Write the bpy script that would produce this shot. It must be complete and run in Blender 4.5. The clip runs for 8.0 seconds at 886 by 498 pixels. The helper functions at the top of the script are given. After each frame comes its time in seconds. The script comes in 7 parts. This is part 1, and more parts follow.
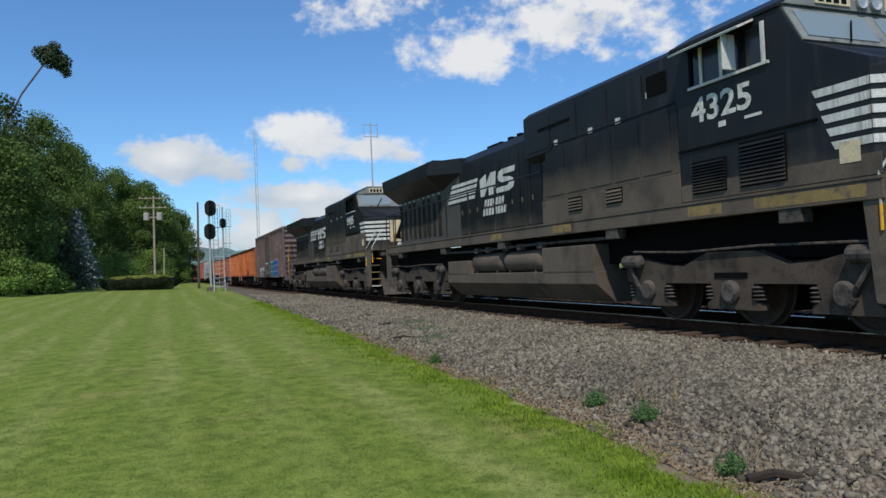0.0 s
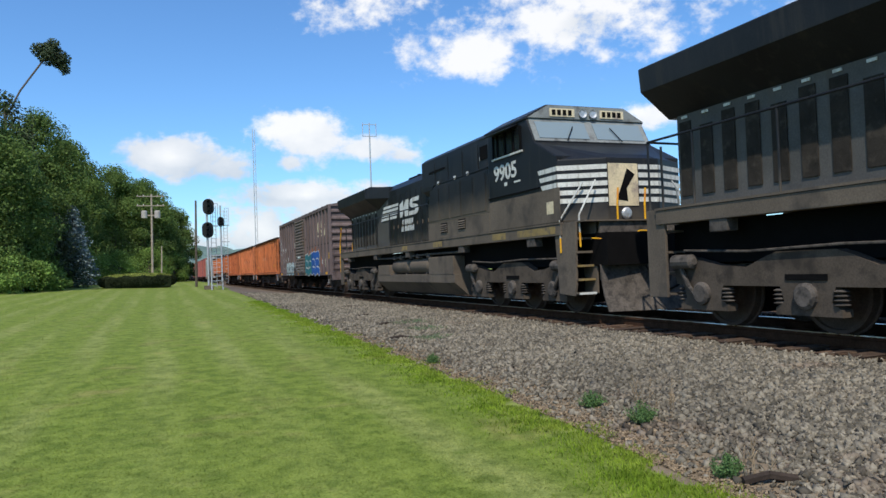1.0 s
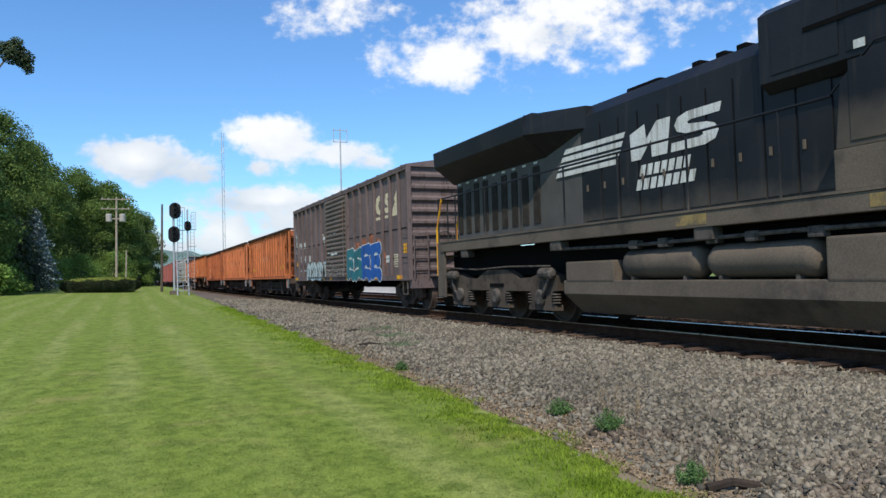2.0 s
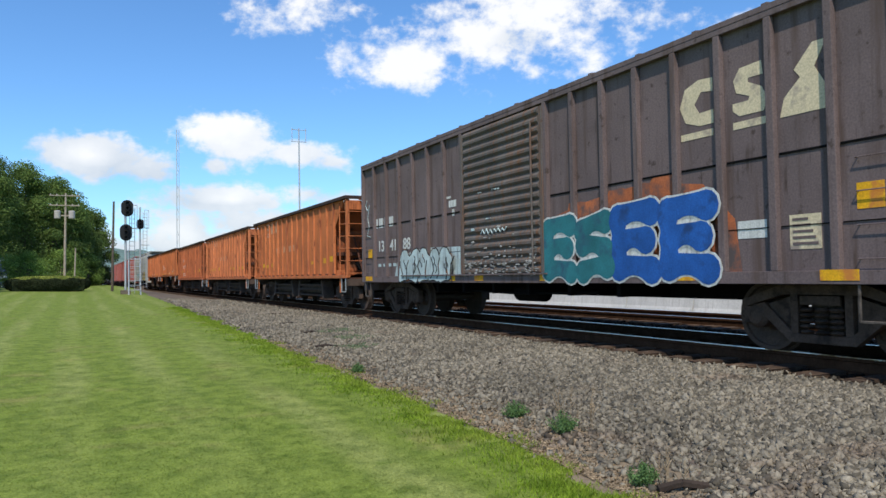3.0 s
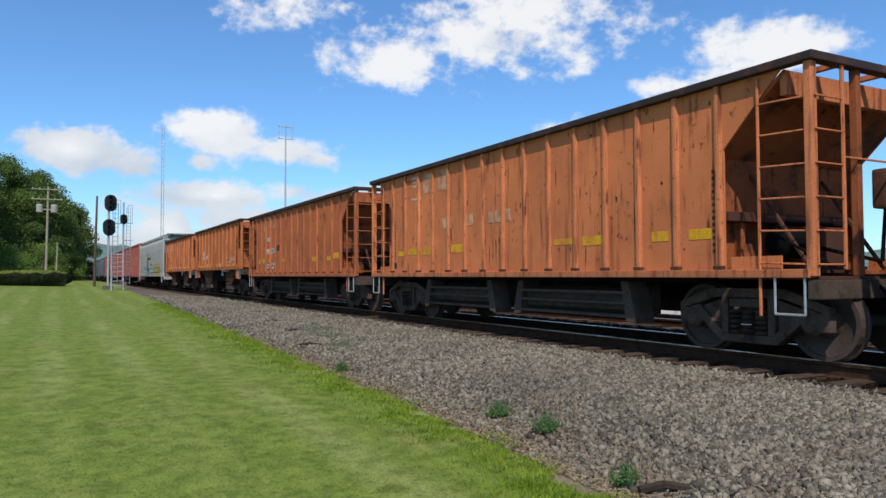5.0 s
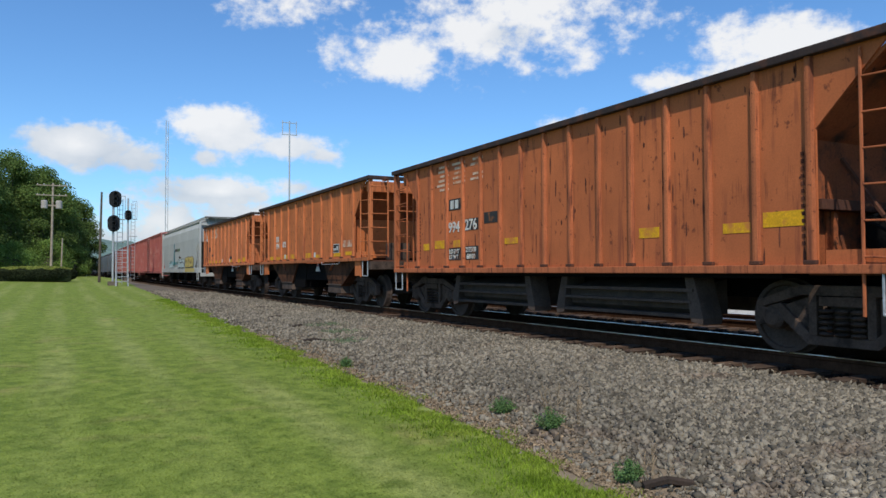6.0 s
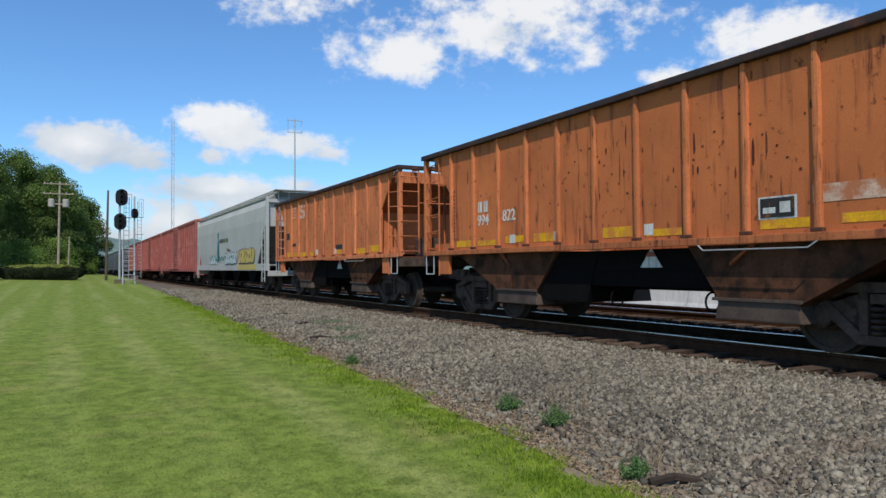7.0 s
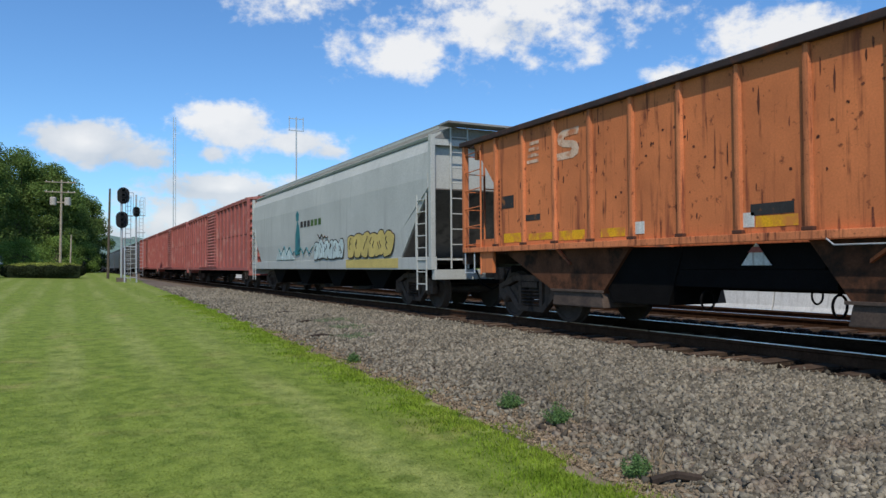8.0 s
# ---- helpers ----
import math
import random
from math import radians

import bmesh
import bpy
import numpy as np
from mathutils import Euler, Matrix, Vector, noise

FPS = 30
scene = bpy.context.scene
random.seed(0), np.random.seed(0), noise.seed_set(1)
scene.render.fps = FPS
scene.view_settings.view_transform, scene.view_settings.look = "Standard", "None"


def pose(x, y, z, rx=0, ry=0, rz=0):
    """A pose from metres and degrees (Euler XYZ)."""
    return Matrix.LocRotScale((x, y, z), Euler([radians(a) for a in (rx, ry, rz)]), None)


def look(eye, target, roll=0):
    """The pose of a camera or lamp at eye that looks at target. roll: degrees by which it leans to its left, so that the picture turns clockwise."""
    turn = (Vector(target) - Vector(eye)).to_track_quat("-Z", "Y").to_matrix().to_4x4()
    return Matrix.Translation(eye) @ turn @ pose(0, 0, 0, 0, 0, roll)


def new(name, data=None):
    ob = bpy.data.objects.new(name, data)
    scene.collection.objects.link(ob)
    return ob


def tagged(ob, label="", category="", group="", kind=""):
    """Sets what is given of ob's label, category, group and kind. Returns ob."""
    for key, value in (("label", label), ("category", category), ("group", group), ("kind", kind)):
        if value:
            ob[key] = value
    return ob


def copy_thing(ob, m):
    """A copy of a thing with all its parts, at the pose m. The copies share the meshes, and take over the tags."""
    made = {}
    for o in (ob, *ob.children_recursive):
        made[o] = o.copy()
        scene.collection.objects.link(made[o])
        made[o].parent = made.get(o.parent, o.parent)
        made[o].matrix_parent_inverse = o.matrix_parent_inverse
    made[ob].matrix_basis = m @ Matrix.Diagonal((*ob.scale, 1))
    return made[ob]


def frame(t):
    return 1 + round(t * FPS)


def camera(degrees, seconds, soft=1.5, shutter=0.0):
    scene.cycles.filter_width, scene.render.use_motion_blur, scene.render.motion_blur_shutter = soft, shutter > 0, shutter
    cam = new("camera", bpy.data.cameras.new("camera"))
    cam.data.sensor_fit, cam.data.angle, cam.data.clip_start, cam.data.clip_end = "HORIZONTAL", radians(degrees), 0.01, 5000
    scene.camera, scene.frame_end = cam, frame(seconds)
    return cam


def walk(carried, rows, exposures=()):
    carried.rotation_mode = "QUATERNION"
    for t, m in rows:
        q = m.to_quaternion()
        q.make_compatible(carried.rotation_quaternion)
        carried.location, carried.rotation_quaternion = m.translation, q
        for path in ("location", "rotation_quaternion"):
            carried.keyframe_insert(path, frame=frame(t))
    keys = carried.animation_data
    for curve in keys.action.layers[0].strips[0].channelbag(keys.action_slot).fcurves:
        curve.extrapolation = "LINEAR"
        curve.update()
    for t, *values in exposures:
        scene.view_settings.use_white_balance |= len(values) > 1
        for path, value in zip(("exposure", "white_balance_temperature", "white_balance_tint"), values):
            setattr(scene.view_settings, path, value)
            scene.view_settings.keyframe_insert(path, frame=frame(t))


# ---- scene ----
# ------------------------------------------------------------------ camera
EYE = Vector((0.0, 0.0, 1.055))
VIEW = [  # seconds, yaw, pitch, roll
    (0, -21.16, 1.45, -2.52),
    (0.5, -21.2, 1.43, -2.49),
    (1, -21.32, 1.45, -2.13),
    (1.5, -22.04, 1.72, -1.93),
    (3, -27.05, 2.05, -0.97),
    (3.5, -27.37, 2.04, -0.97),
    (4, -28.03, 2.06, -0.7),
    (4.5, -28.28, 2.1, -0.26),
    (6, -27.87, 1.68, -0.22),
    (6.5, -27.63, 1.54, -0.21),
    (7, -27.43, 1.45, -0.39),
    (7.5, -27.4, 1.36, -0.45),
    (8, -27.31, 1.31, -0.39),
]


def view(yaw, pitch, roll):
    a, b = radians(yaw), radians(pitch)
    ahead = Vector((-math.sin(a) * math.cos(b), math.cos(a) * math.cos(b), math.sin(b)))
    return look(EYE, EYE + ahead, roll)


cam = camera(63.25, 8.0, soft=1.5)
walk(cam, [(t, view(a, b, c)) for t, a, b, c in VIEW], [(0, -0.22), (0.5, -0.02), (1.0, 0.08), (1.5, 0.11), (3.0, 0.12), (4.0, 0.13), (4.5, -0.01), (6.5, -0.08), (8.0, -0.10)])

# ------------------------------------------------------------------ world and sun
SUN_TO = Vector((-0.32, -0.52, 0.80)).normalized()


def clamp01(nt, sock):
    n = nt.nodes.new("ShaderNodeClamp")
    nt.links.new(sock, n.inputs[0])
    return n.outputs[0]


def m_(nt, op, a, b=None, c=None):
    n = nt.nodes.new("ShaderNodeMath")
    n.operation = op
    for i, v in enumerate((a, b, c)):
        if v is None:
            continue
        if isinstance(v, (int, float)):
            n.inputs[i].default_value = v
        else:
            nt.links.new(v, n.inputs[i])
    return n.outputs[0]


def build_world():
    world = bpy.data.worlds.new("sky")
    scene.world = world
    world.use_nodes = True
    nt = world.node_tree
    nt.nodes.clear()
    out = nt.nodes.new("ShaderNodeOutputWorld")
    sky = nt.nodes.new("ShaderNodeTexSky")
    sky.sky_type = "NISHITA"
    sky.sun_disc = False
    sky.sun_elevation = math.asin(SUN_TO.z)
    sky.sun_rotation = math.atan2(SUN_TO.x, SUN_TO.y)
    sky.air_density, sky.dust_density, sky.ozone_density = 1.0, 0.25, 1.6
    back = nt.nodes.new("ShaderNodeBackground")
    back.inputs["Strength"].default_value = 0.125
    deep = nt.nodes.new("ShaderNodeMix")  # a clear, deep blue air
    deep.data_type, deep.blend_type = "RGBA", "MULTIPLY"
    deep.inputs["Factor"].default_value = 1.0
    deep.inputs["B"].default_value = (0.67, 1.03, 1.37, 1)
    nt.links.new(sky.outputs[0], deep.inputs["A"])
    nt.links.new(deep.outputs["Result"], back.inputs[0])
    # clouds: azimuth and elevation of the sky's direction, in degrees
    tc = nt.nodes.new("ShaderNodeTexCoord")
    sep = nt.nodes.new("ShaderNodeSeparateXYZ")
    nt.links.new(tc.outputs["Generated"], sep.inputs[0])
    az = m_(nt, "MULTIPLY", m_(nt, "ARCTAN2", sep.outputs[0], sep.outputs[1]), 57.2958)
    el = m_(nt, "MULTIPLY", m_(nt, "ARCSINE", sep.outputs[2]), 57.2958)
    comb = nt.nodes.new("ShaderNodeCombineXYZ")
    nt.links.new(az, comb.inputs[0])
    nt.links.new(m_(nt, "MULTIPLY", el, 1.35), comb.inputs[1])

    def tex(scale, detail, rough):
        n = nt.nodes.new("ShaderNodeTexNoise")
        n.inputs["Scale"].default_value, n.inputs["Detail"].default_value = scale, detail
        n.inputs["Roughness"].default_value = rough
        nt.links.new(comb.outputs[0], n.inputs["Vector"])
        return m_(nt, "SUBTRACT", n.outputs["Fac"], 0.5)

    puff = m_(nt, "ADD", m_(nt, "MULTIPLY", tex(0.30, 6, 0.58), 2.0), m_(nt, "MULTIPLY", tex(0.85, 6, 0.62), 0.75))
    # cloud bank by bank: azimuth, elevation, half width, half height, weight
    BANKS = [(34.5, 19.6, 9.5, 3.8, 0.60), (24.5, 16.6, 5.6, 2.3, 0.72), (15.5, 20.5, 5.2, 1.9, 0.50), (10.6, 10.6, 3.6, 2.0, 1.05), (29.5, 18.0, 5.0, 2.6, 0.62),
             (15.8, 9.6, 4.0, 1.0, 0.9), (18.3, 9.0, 2.2, 0.9, 0.85), (9.6, 8.6, 1.5, 0.8, 0.8), (10.5, 6.0, 5.4, 1.2, 1.15),
             (1.0, 8.9, 3.6, 1.7, 1.25), (4.8, 8.3, 3.2, 1.1, 0.6), (52.0, 16.0, 5.5, 2.2, 0.95), (45.0, 13.8, 3.4, 1.1, 0.5),
             (38.0, 11.0, 3.0, 1.0, 0.6), (9.0, 2.6, 12.0, 1.9, 0.8), (27.0, 7.0, 5.0, 1.2, 0.3), (13.0, 4.2, 14.0, 2.0, 0.62), (20.0, 6.2, 8.0, 1.0, 0.42),
             (-40.0, 20.0, 14.0, 5.0, 0.9), (95.0, 22.0, 16.0, 6.0, 0.9), (150.0, 30.0, 22.0, 8.0, 0.9), (-110.0, 26.0, 20.0, 7.0, 0.8)]
    total, low = None, None
    for a0, e0, ra, re, w in BANKS:
        dx = m_(nt, "DIVIDE", m_(nt, "SUBTRACT", az, a0), ra)
        dy = m_(nt, "DIVIDE", m_(nt, "SUBTRACT", el, e0), re)
        d = m_(nt, "SQRT", m_(nt, "ADD", m_(nt, "MULTIPLY", dx, dx), m_(nt, "MULTIPLY", dy, dy)))
        v = m_(nt, "MULTIPLY", m_(nt, "SUBTRACT", 1.25, d), w)
        shade = m_(nt, "SUBTRACT", v, m_(nt, "MULTIPLY", dy, -0.62))
        total = v if total is None else m_(nt, "MAXIMUM", total, v)
        low = shade if low is None else m_(nt, "MAXIMUM", low, shade)
    for a0, e0, ra, re, w in [(33.0, 18.4, 9.0, 3.8, 2.5), (24.0, 15.6, 5.0, 1.6, 0.5), (3.0, 7.4, 4.5, 1.0, 0.5), (50.0, 14.6, 4.0, 1.6, 0.6)]:  # grey bellies
        dx = m_(nt, "DIVIDE", m_(nt, "SUBTRACT", az, a0), ra)
        dy = m_(nt, "DIVIDE", m_(nt, "SUBTRACT", el, e0), re)
        d = m_(nt, "SQRT", m_(nt, "ADD", m_(nt, "MULTIPLY", dx, dx), m_(nt, "MULTIPLY", dy, dy)))
        low = m_(nt, "SUBTRACT", low, m_(nt, "MULTIPLY", m_(nt, "MAXIMUM", m_(nt, "SUBTRACT", 1.0, d), 0.0), w))
    dens = m_(nt, "ADD", total, puff)
    cover = nt.nodes.new("ShaderNodeMapRange")
    cover.interpolation_type = "SMOOTHSTEP"
    cover.inputs["From Min"].default_value, cover.inputs["From Max"].default_value = 0.05, 0.66
    nt.links.new(dens, cover.inputs["Value"])
    lit = nt.nodes.new("ShaderNodeMapRange")
    lit.inputs["From Min"].default_value, lit.inputs["From Max"].default_value = 0.12, 1.15
    nt.links.new(m_(nt, "ADD", m_(nt, "MULTIPLY", low, 0.72), m_(nt, "ADD", m_(nt, "MULTIPLY", puff, 0.35), m_(nt, "MULTIPLY", tex(0.16, 3, 0.5), 1.5))), lit.inputs["Value"])
    tone = nt.nodes.new("ShaderNodeMix")
    tone.data_type = "RGBA"
    tone.inputs["A"].default_value, tone.inputs["B"].default_value = (0.56, 0.63, 0.72, 1), (0.97, 0.97, 0.97, 1)
    nt.links.new(lit.outputs[0], tone.inputs["Factor"])
    cloud = nt.nodes.new("ShaderNodeBackground")
    cloud.inputs["Strength"].default_value = 1.0
    nt.links.new(tone.outputs["Result"], cloud.inputs[0])
    mix = nt.nodes.new("ShaderNodeMixShader")
    nt.links.new(m_(nt, "MULTIPLY", cover.outputs[0], 0.93), mix.inputs[0])
    nt.links.new(back.outputs[0], mix.inputs[1])
    nt.links.new(cloud.outputs[0], mix.inputs[2])
    nt.links.new(mix.outputs[0], out.inputs[0])


build_world()
sun = new("sun", bpy.data.lights.new("sun", "SUN"))
sun.data.energy, sun.data.angle, sun.data.color = 4.0, radians(0.6), (1.0, 0.93, 0.81)
sun.matrix_world = look(SUN_TO * 50, (0, 0, 0))

# ------------------------------------------------------------------ materials
def material(name, base, rough=0.7, metal=0.0, vary=0.25, scale=3.0, fine=40.0, bump=0.15, other=None, amount=0.5, streak=False,
             spread=0.0, spec=0.3, island=0.0, drips=False, dust=None, through_light=0.0, grain=0.55):
    """Two scales of variation and a bump; other: a second colour (dirt, rust) in patches; streak: patches run downwards."""
    mat = bpy.data.materials.new(name)
    mat.use_nodes = True
    nt = mat.node_tree
    bsdf = nt.nodes["Principled BSDF"]
    tc = nt.nodes.new("ShaderNodeTexCoord")
    mp = nt.nodes.new("ShaderNodeMapping")
    nt.links.new(tc.outputs["Object"], mp.inputs[0])

    def tex(s, d=5, stretch=False):
        n = nt.nodes.new("ShaderNodeTexNoise")
        n.inputs["Scale"].default_value, n.inputs["Detail"].default_value, n.inputs["Roughness"].default_value = s, d, 0.62
        if stretch:
            m2 = nt.nodes.new("ShaderNodeMapping")
            m2.inputs["Scale"].default_value = (4.0, 4.0, 0.30)
            nt.links.new(tc.outputs["Object"], m2.inputs[0])
            nt.links.new(m2.outputs[0], n.inputs["Vector"])
        else:
            nt.links.new(mp.outputs[0], n.inputs["Vector"])
        return n.outputs["Fac"]

    def mixed(kind, fac, a, b):
        n = nt.nodes.new("ShaderNodeMix")
        n.data_type, n.blend_type = "RGBA", kind
        for key, v in (("Factor", fac), ("A", a), ("B", b)):
            if isinstance(v, (int, float)):
                n.inputs[key].default_value = v
            elif isinstance(v, tuple):
                n.inputs[key].default_value = (*v[:3], 1)
            else:
                nt.links.new(v, n.inputs[key])
        return n.outputs["Result"]

    def ramp(sock, lo, hi, a=0.0, b=1.0):
        n = nt.nodes.new("ShaderNodeMapRange")
        for key, v in (("From Min", lo), ("From Max", hi), ("To Min", a), ("To Max", b)):
            n.inputs[key].default_value = v
        nt.links.new(sock, n.inputs["Value"])
        return n.outputs[0]

    big, small = tex(scale, 6), tex(fine, 4)
    col = mixed("MIX", ramp(big, 0.3, 0.7), tuple(max(0, c * (1 - vary)) for c in base), tuple(min(1, c * (1 + vary)) for c in base))
    col = mixed("MULTIPLY", grain, col, mixed("MIX", ramp(small, 0.3, 0.7), (0.55, 0.55, 0.55), (1.25, 1.25, 1.25)))
    if other:
        patch = tex(scale * 1.7, 8, streak)
        col = mixed("MIX", ramp(patch, 0.62 - amount * 0.25, 0.74 - amount * 0.2), col, other)
        if drips:
            fine_run = tex(scale * 3.2, 8, True)
            col = mixed("MIX", m_(nt, "MULTIPLY", ramp(fine_run, 0.56, 0.66), ramp(tex(scale * 1.4, 4), 0.46, 0.58)), col, tuple(c * 0.62 for c in other))
            col = mixed("MIX", m_(nt, "MULTIPLY", ramp(tex(scale * 9.0, 5), 0.62, 0.69), 0.85), col, tuple(c * 0.6 for c in other))
    if dust:  # road dust thrown up on the lower body: colour, height where it ends, height where it lies thick
        sep = nt.nodes.new("ShaderNodeSeparateXYZ")
        nt.links.new(tc.outputs["Object"], sep.inputs[0])
        ragged = m_(nt, "ADD", sep.outputs[2], m_(nt, "MULTIPLY", m_(nt, "SUBTRACT", tex(1.4, 6), 0.5), 0.9))
        col = mixed("MIX", clamp01(nt, ramp(ragged, dust[1], dust[2], 0.0, 0.95)), col, dust[0])
    if spread:
        info = nt.nodes.new("ShaderNodeObjectInfo")
        col = mixed("MULTIPLY", 1.0, col, mixed("MIX", info.outputs["Random"], (1 - spread,) * 3, (1 + spread,) * 3))
    if island:
        geo = nt.nodes.new("ShaderNodeNewGeometry")
        col = mixed("MULTIPLY", 1.0, col, mixed("MIX", geo.outputs["Random Per Island"], (1 - island,) * 3, (1 + island,) * 3))
    nt.links.new(col, bsdf.inputs["Base Color"])
    nt.links.new(ramp(big, 0.2, 0.8, max(0.03, rough - 0.1), min(1, rough + 0.12)), bsdf.inputs["Roughness"])
    bsdf.inputs["Metallic"].default_value = metal
    bsdf.inputs["Specular IOR Level"].default_value = spec
    if bump:
        b = nt.nodes.new("ShaderNodeBump")
        b.inputs["Strength"].default_value, b.inputs["Distance"].default_value = bump, 0.02
        nt.links.new(small, b.inputs["Height"])
        nt.links.new(b.outputs[0], bsdf.inputs["Normal"])
    if through_light:
        tr = nt.nodes.new("ShaderNodeBsdfTranslucent")
        nt.links.new(col, tr.inputs["Color"])
        mix = nt.nodes.new("ShaderNodeMixShader")
        mix.inputs[0].default_value = through_light
        nt.links.new(bsdf.outputs[0], mix.inputs[1])
        nt.links.new(tr.outputs[0], mix.inputs[2])
        nt.links.new(mix.outputs[0], nt.nodes["Material Output"].inputs[0])
    return mat


def glass(name, tint, rough=0.04, spec=0.5):
    mat = bpy.data.materials.new(name)
    mat.use_nodes = True
    b = mat.node_tree.nodes["Principled BSDF"]
    b.inputs["Base Color"].default_value = (*tint, 1)
    b.inputs["Roughness"].default_value, b.inputs["Specular IOR Level"].default_value = rough, spec
    return mat


M = {}
M["black"] = material("loco_black", (0.0130, 0.0138, 0.0155), 0.42, vary=0.45, scale=0.9, bump=0.04, other=(0.026, 0.024, 0.022), amount=0.28, streak=True, spec=0.22, dust=((0.085, 0.070, 0.055), 2.25, 1.75))
M["dusted"] = material("dusty_loco_black", (0.0130, 0.0138, 0.0155), 0.5, vary=0.45, scale=0.9, bump=0.04, other=(0.026, 0.024, 0.022), amount=0.28, streak=True, spec=0.22, dust=((0.118, 0.092, 0.068), 2.95, 2.25))
M["frame_dust"] = material("truck_frame_dust", (0.088, 0.069, 0.053), 0.9, vary=0.3, scale=1.6, bump=0.08, other=(0.045, 0.037, 0.030), amount=0.45, spec=0.1)
M["dirty"] = material("loco_grime", (0.126, 0.099, 0.074), 0.85, vary=0.25, scale=0.7, bump=0.05, other=(0.062, 0.051, 0.042), amount=0.4)
M["under"] = material("running_gear", (0.105, 0.090, 0.078), 0.85, vary=0.3, scale=4, bump=0.15, other=(0.045, 0.040, 0.036), amount=0.55, spec=0.06)
# dark iron; under the train its near-black colour also paints in the shade
M["dark"] = material("dark_iron_and_shade", (0.0065, 0.006, 0.006), 0.85, vary=0.3, scale=5, bump=0.1, spec=0.06)
M["wheel"] = material("wheel_steel", (0.078, 0.056, 0.045), 0.75, vary=0.22, scale=5, bump=0.05, other=(0.075, 0.058, 0.050), amount=0.35, spec=0.15)
M["white"] = material("white_paint", (0.62, 0.62, 0.58), 0.7, vary=0.12, scale=2, bump=0.02, other=(0.35, 0.33, 0.29), amount=0.45, streak=True)
M["cream"] = material("cream_paint", (0.66, 0.55, 0.36), 0.7, vary=0.12, scale=2, bump=0.02, other=(0.3, 0.24, 0.2), amount=0.4)
M["yellow"] = material("yellow_paint", (0.72, 0.37, 0.012), 0.75, vary=0.15, scale=3, bump=0.02, other=(0.55, 0.20, 0.04), amount=0.6)
M["box"] = material("boxcar_brown", (0.148, 0.110, 0.106), 0.8, vary=0.22, scale=0.7, bump=0.05, other=(0.098, 0.066, 0.056), amount=0.42, streak=True, drips=True)
M["door"] = material("boxcar_door", (0.125, 0.108, 0.097), 0.8, vary=0.25, scale=1.5, bump=0.08, other=(0.16, 0.08, 0.045), amount=0.5, streak=True, drips=True)
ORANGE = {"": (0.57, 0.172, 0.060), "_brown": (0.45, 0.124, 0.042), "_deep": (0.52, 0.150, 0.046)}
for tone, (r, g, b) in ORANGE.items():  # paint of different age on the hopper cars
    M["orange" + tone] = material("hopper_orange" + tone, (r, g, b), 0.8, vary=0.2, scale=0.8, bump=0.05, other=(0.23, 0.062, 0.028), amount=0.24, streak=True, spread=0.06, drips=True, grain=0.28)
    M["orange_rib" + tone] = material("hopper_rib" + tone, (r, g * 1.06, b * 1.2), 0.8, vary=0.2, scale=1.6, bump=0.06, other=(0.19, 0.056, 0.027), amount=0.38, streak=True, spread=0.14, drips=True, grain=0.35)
M["rust"] = material("rusty_steel", (0.10, 0.038, 0.022), 0.9, vary=0.3, scale=2, bump=0.15, other=(0.07, 0.03, 0.02), amount=0.6)
M["chord"] = material("dark_chord", (0.040, 0.026, 0.024), 0.85, vary=0.3, scale=2, bump=0.1, other=(0.10, 0.04, 0.025), amount=0.35)
M["grey"] = material("covered_grey", (0.43, 0.435, 0.41), 0.7, vary=0.10, scale=0.6, bump=0.03, other=(0.35, 0.35, 0.33), amount=0.3, streak=True)
# brown-grey end steel with the overhang's shade in its base colour
M["shade_steel"] = material("shaded_end_steel", (0.11, 0.098, 0.088), 0.9, vary=0.3, scale=1.5, bump=0.06, other=(0.05, 0.044, 0.04), amount=0.45)
M["roofing"] = material("dusty_roof", (0.26, 0.255, 0.24), 0.85, vary=0.2, scale=0.9, bump=0.05, other=(0.16, 0.15, 0.14), amount=0.4)
M["red"] = material("boxcar_red", (0.35, 0.108, 0.092), 0.8, vary=0.15, scale=0.9, bump=0.04, other=(0.40, 0.19, 0.16), amount=0.35)
M["tank"] = material("far_car_grey", (0.09, 0.09, 0.092), 0.7, vary=0.2, scale=0.8, bump=0.03, spread=0.35)
M["rail"] = material("rail_rust", (0.060, 0.032, 0.020), 0.9, vary=0.3, scale=6, bump=0.1, spec=0.0)
M["shine"] = material("rail_head", (0.82, 0.75, 0.68), 0.30, metal=1.0, vary=0.1, scale=6, bump=0.01)
M["tie"] = material("tie_wood", (0.075, 0.046, 0.030), 0.95, vary=0.35, scale=5, bump=0.4, other=(0.10, 0.066, 0.043), amount=0.5, spread=0.35)
M["gravel_bed"] = material("gravel_bed", (0.135, 0.108, 0.082), 0.95, vary=0.3, scale=1.1, fine=45, bump=0.8, other=(0.15, 0.115, 0.09), amount=0.45)
M["stone"] = material("ballast_stone", (0.172, 0.150, 0.113), 0.9, vary=0.22, scale=0.5, fine=60, bump=0.2, other=(0.14, 0.105, 0.076), amount=0.15, island=0.6)
# oily bed, with the train's shadow also painted into the base colour
M["oily_shade"] = material("oily_shaded_ballast", (0.013, 0.010, 0.008), 0.9, vary=0.35, scale=1.5, fine=50, bump=0.5, other=(0.038, 0.029, 0.022), amount=0.4, island=0.5, spec=0.06)
M["fines"] = material("brown_fines", (0.15, 0.108, 0.074), 0.95, vary=0.3, scale=1.6, fine=40, bump=0.5, other=(0.06, 0.045, 0.034), amount=0.5)
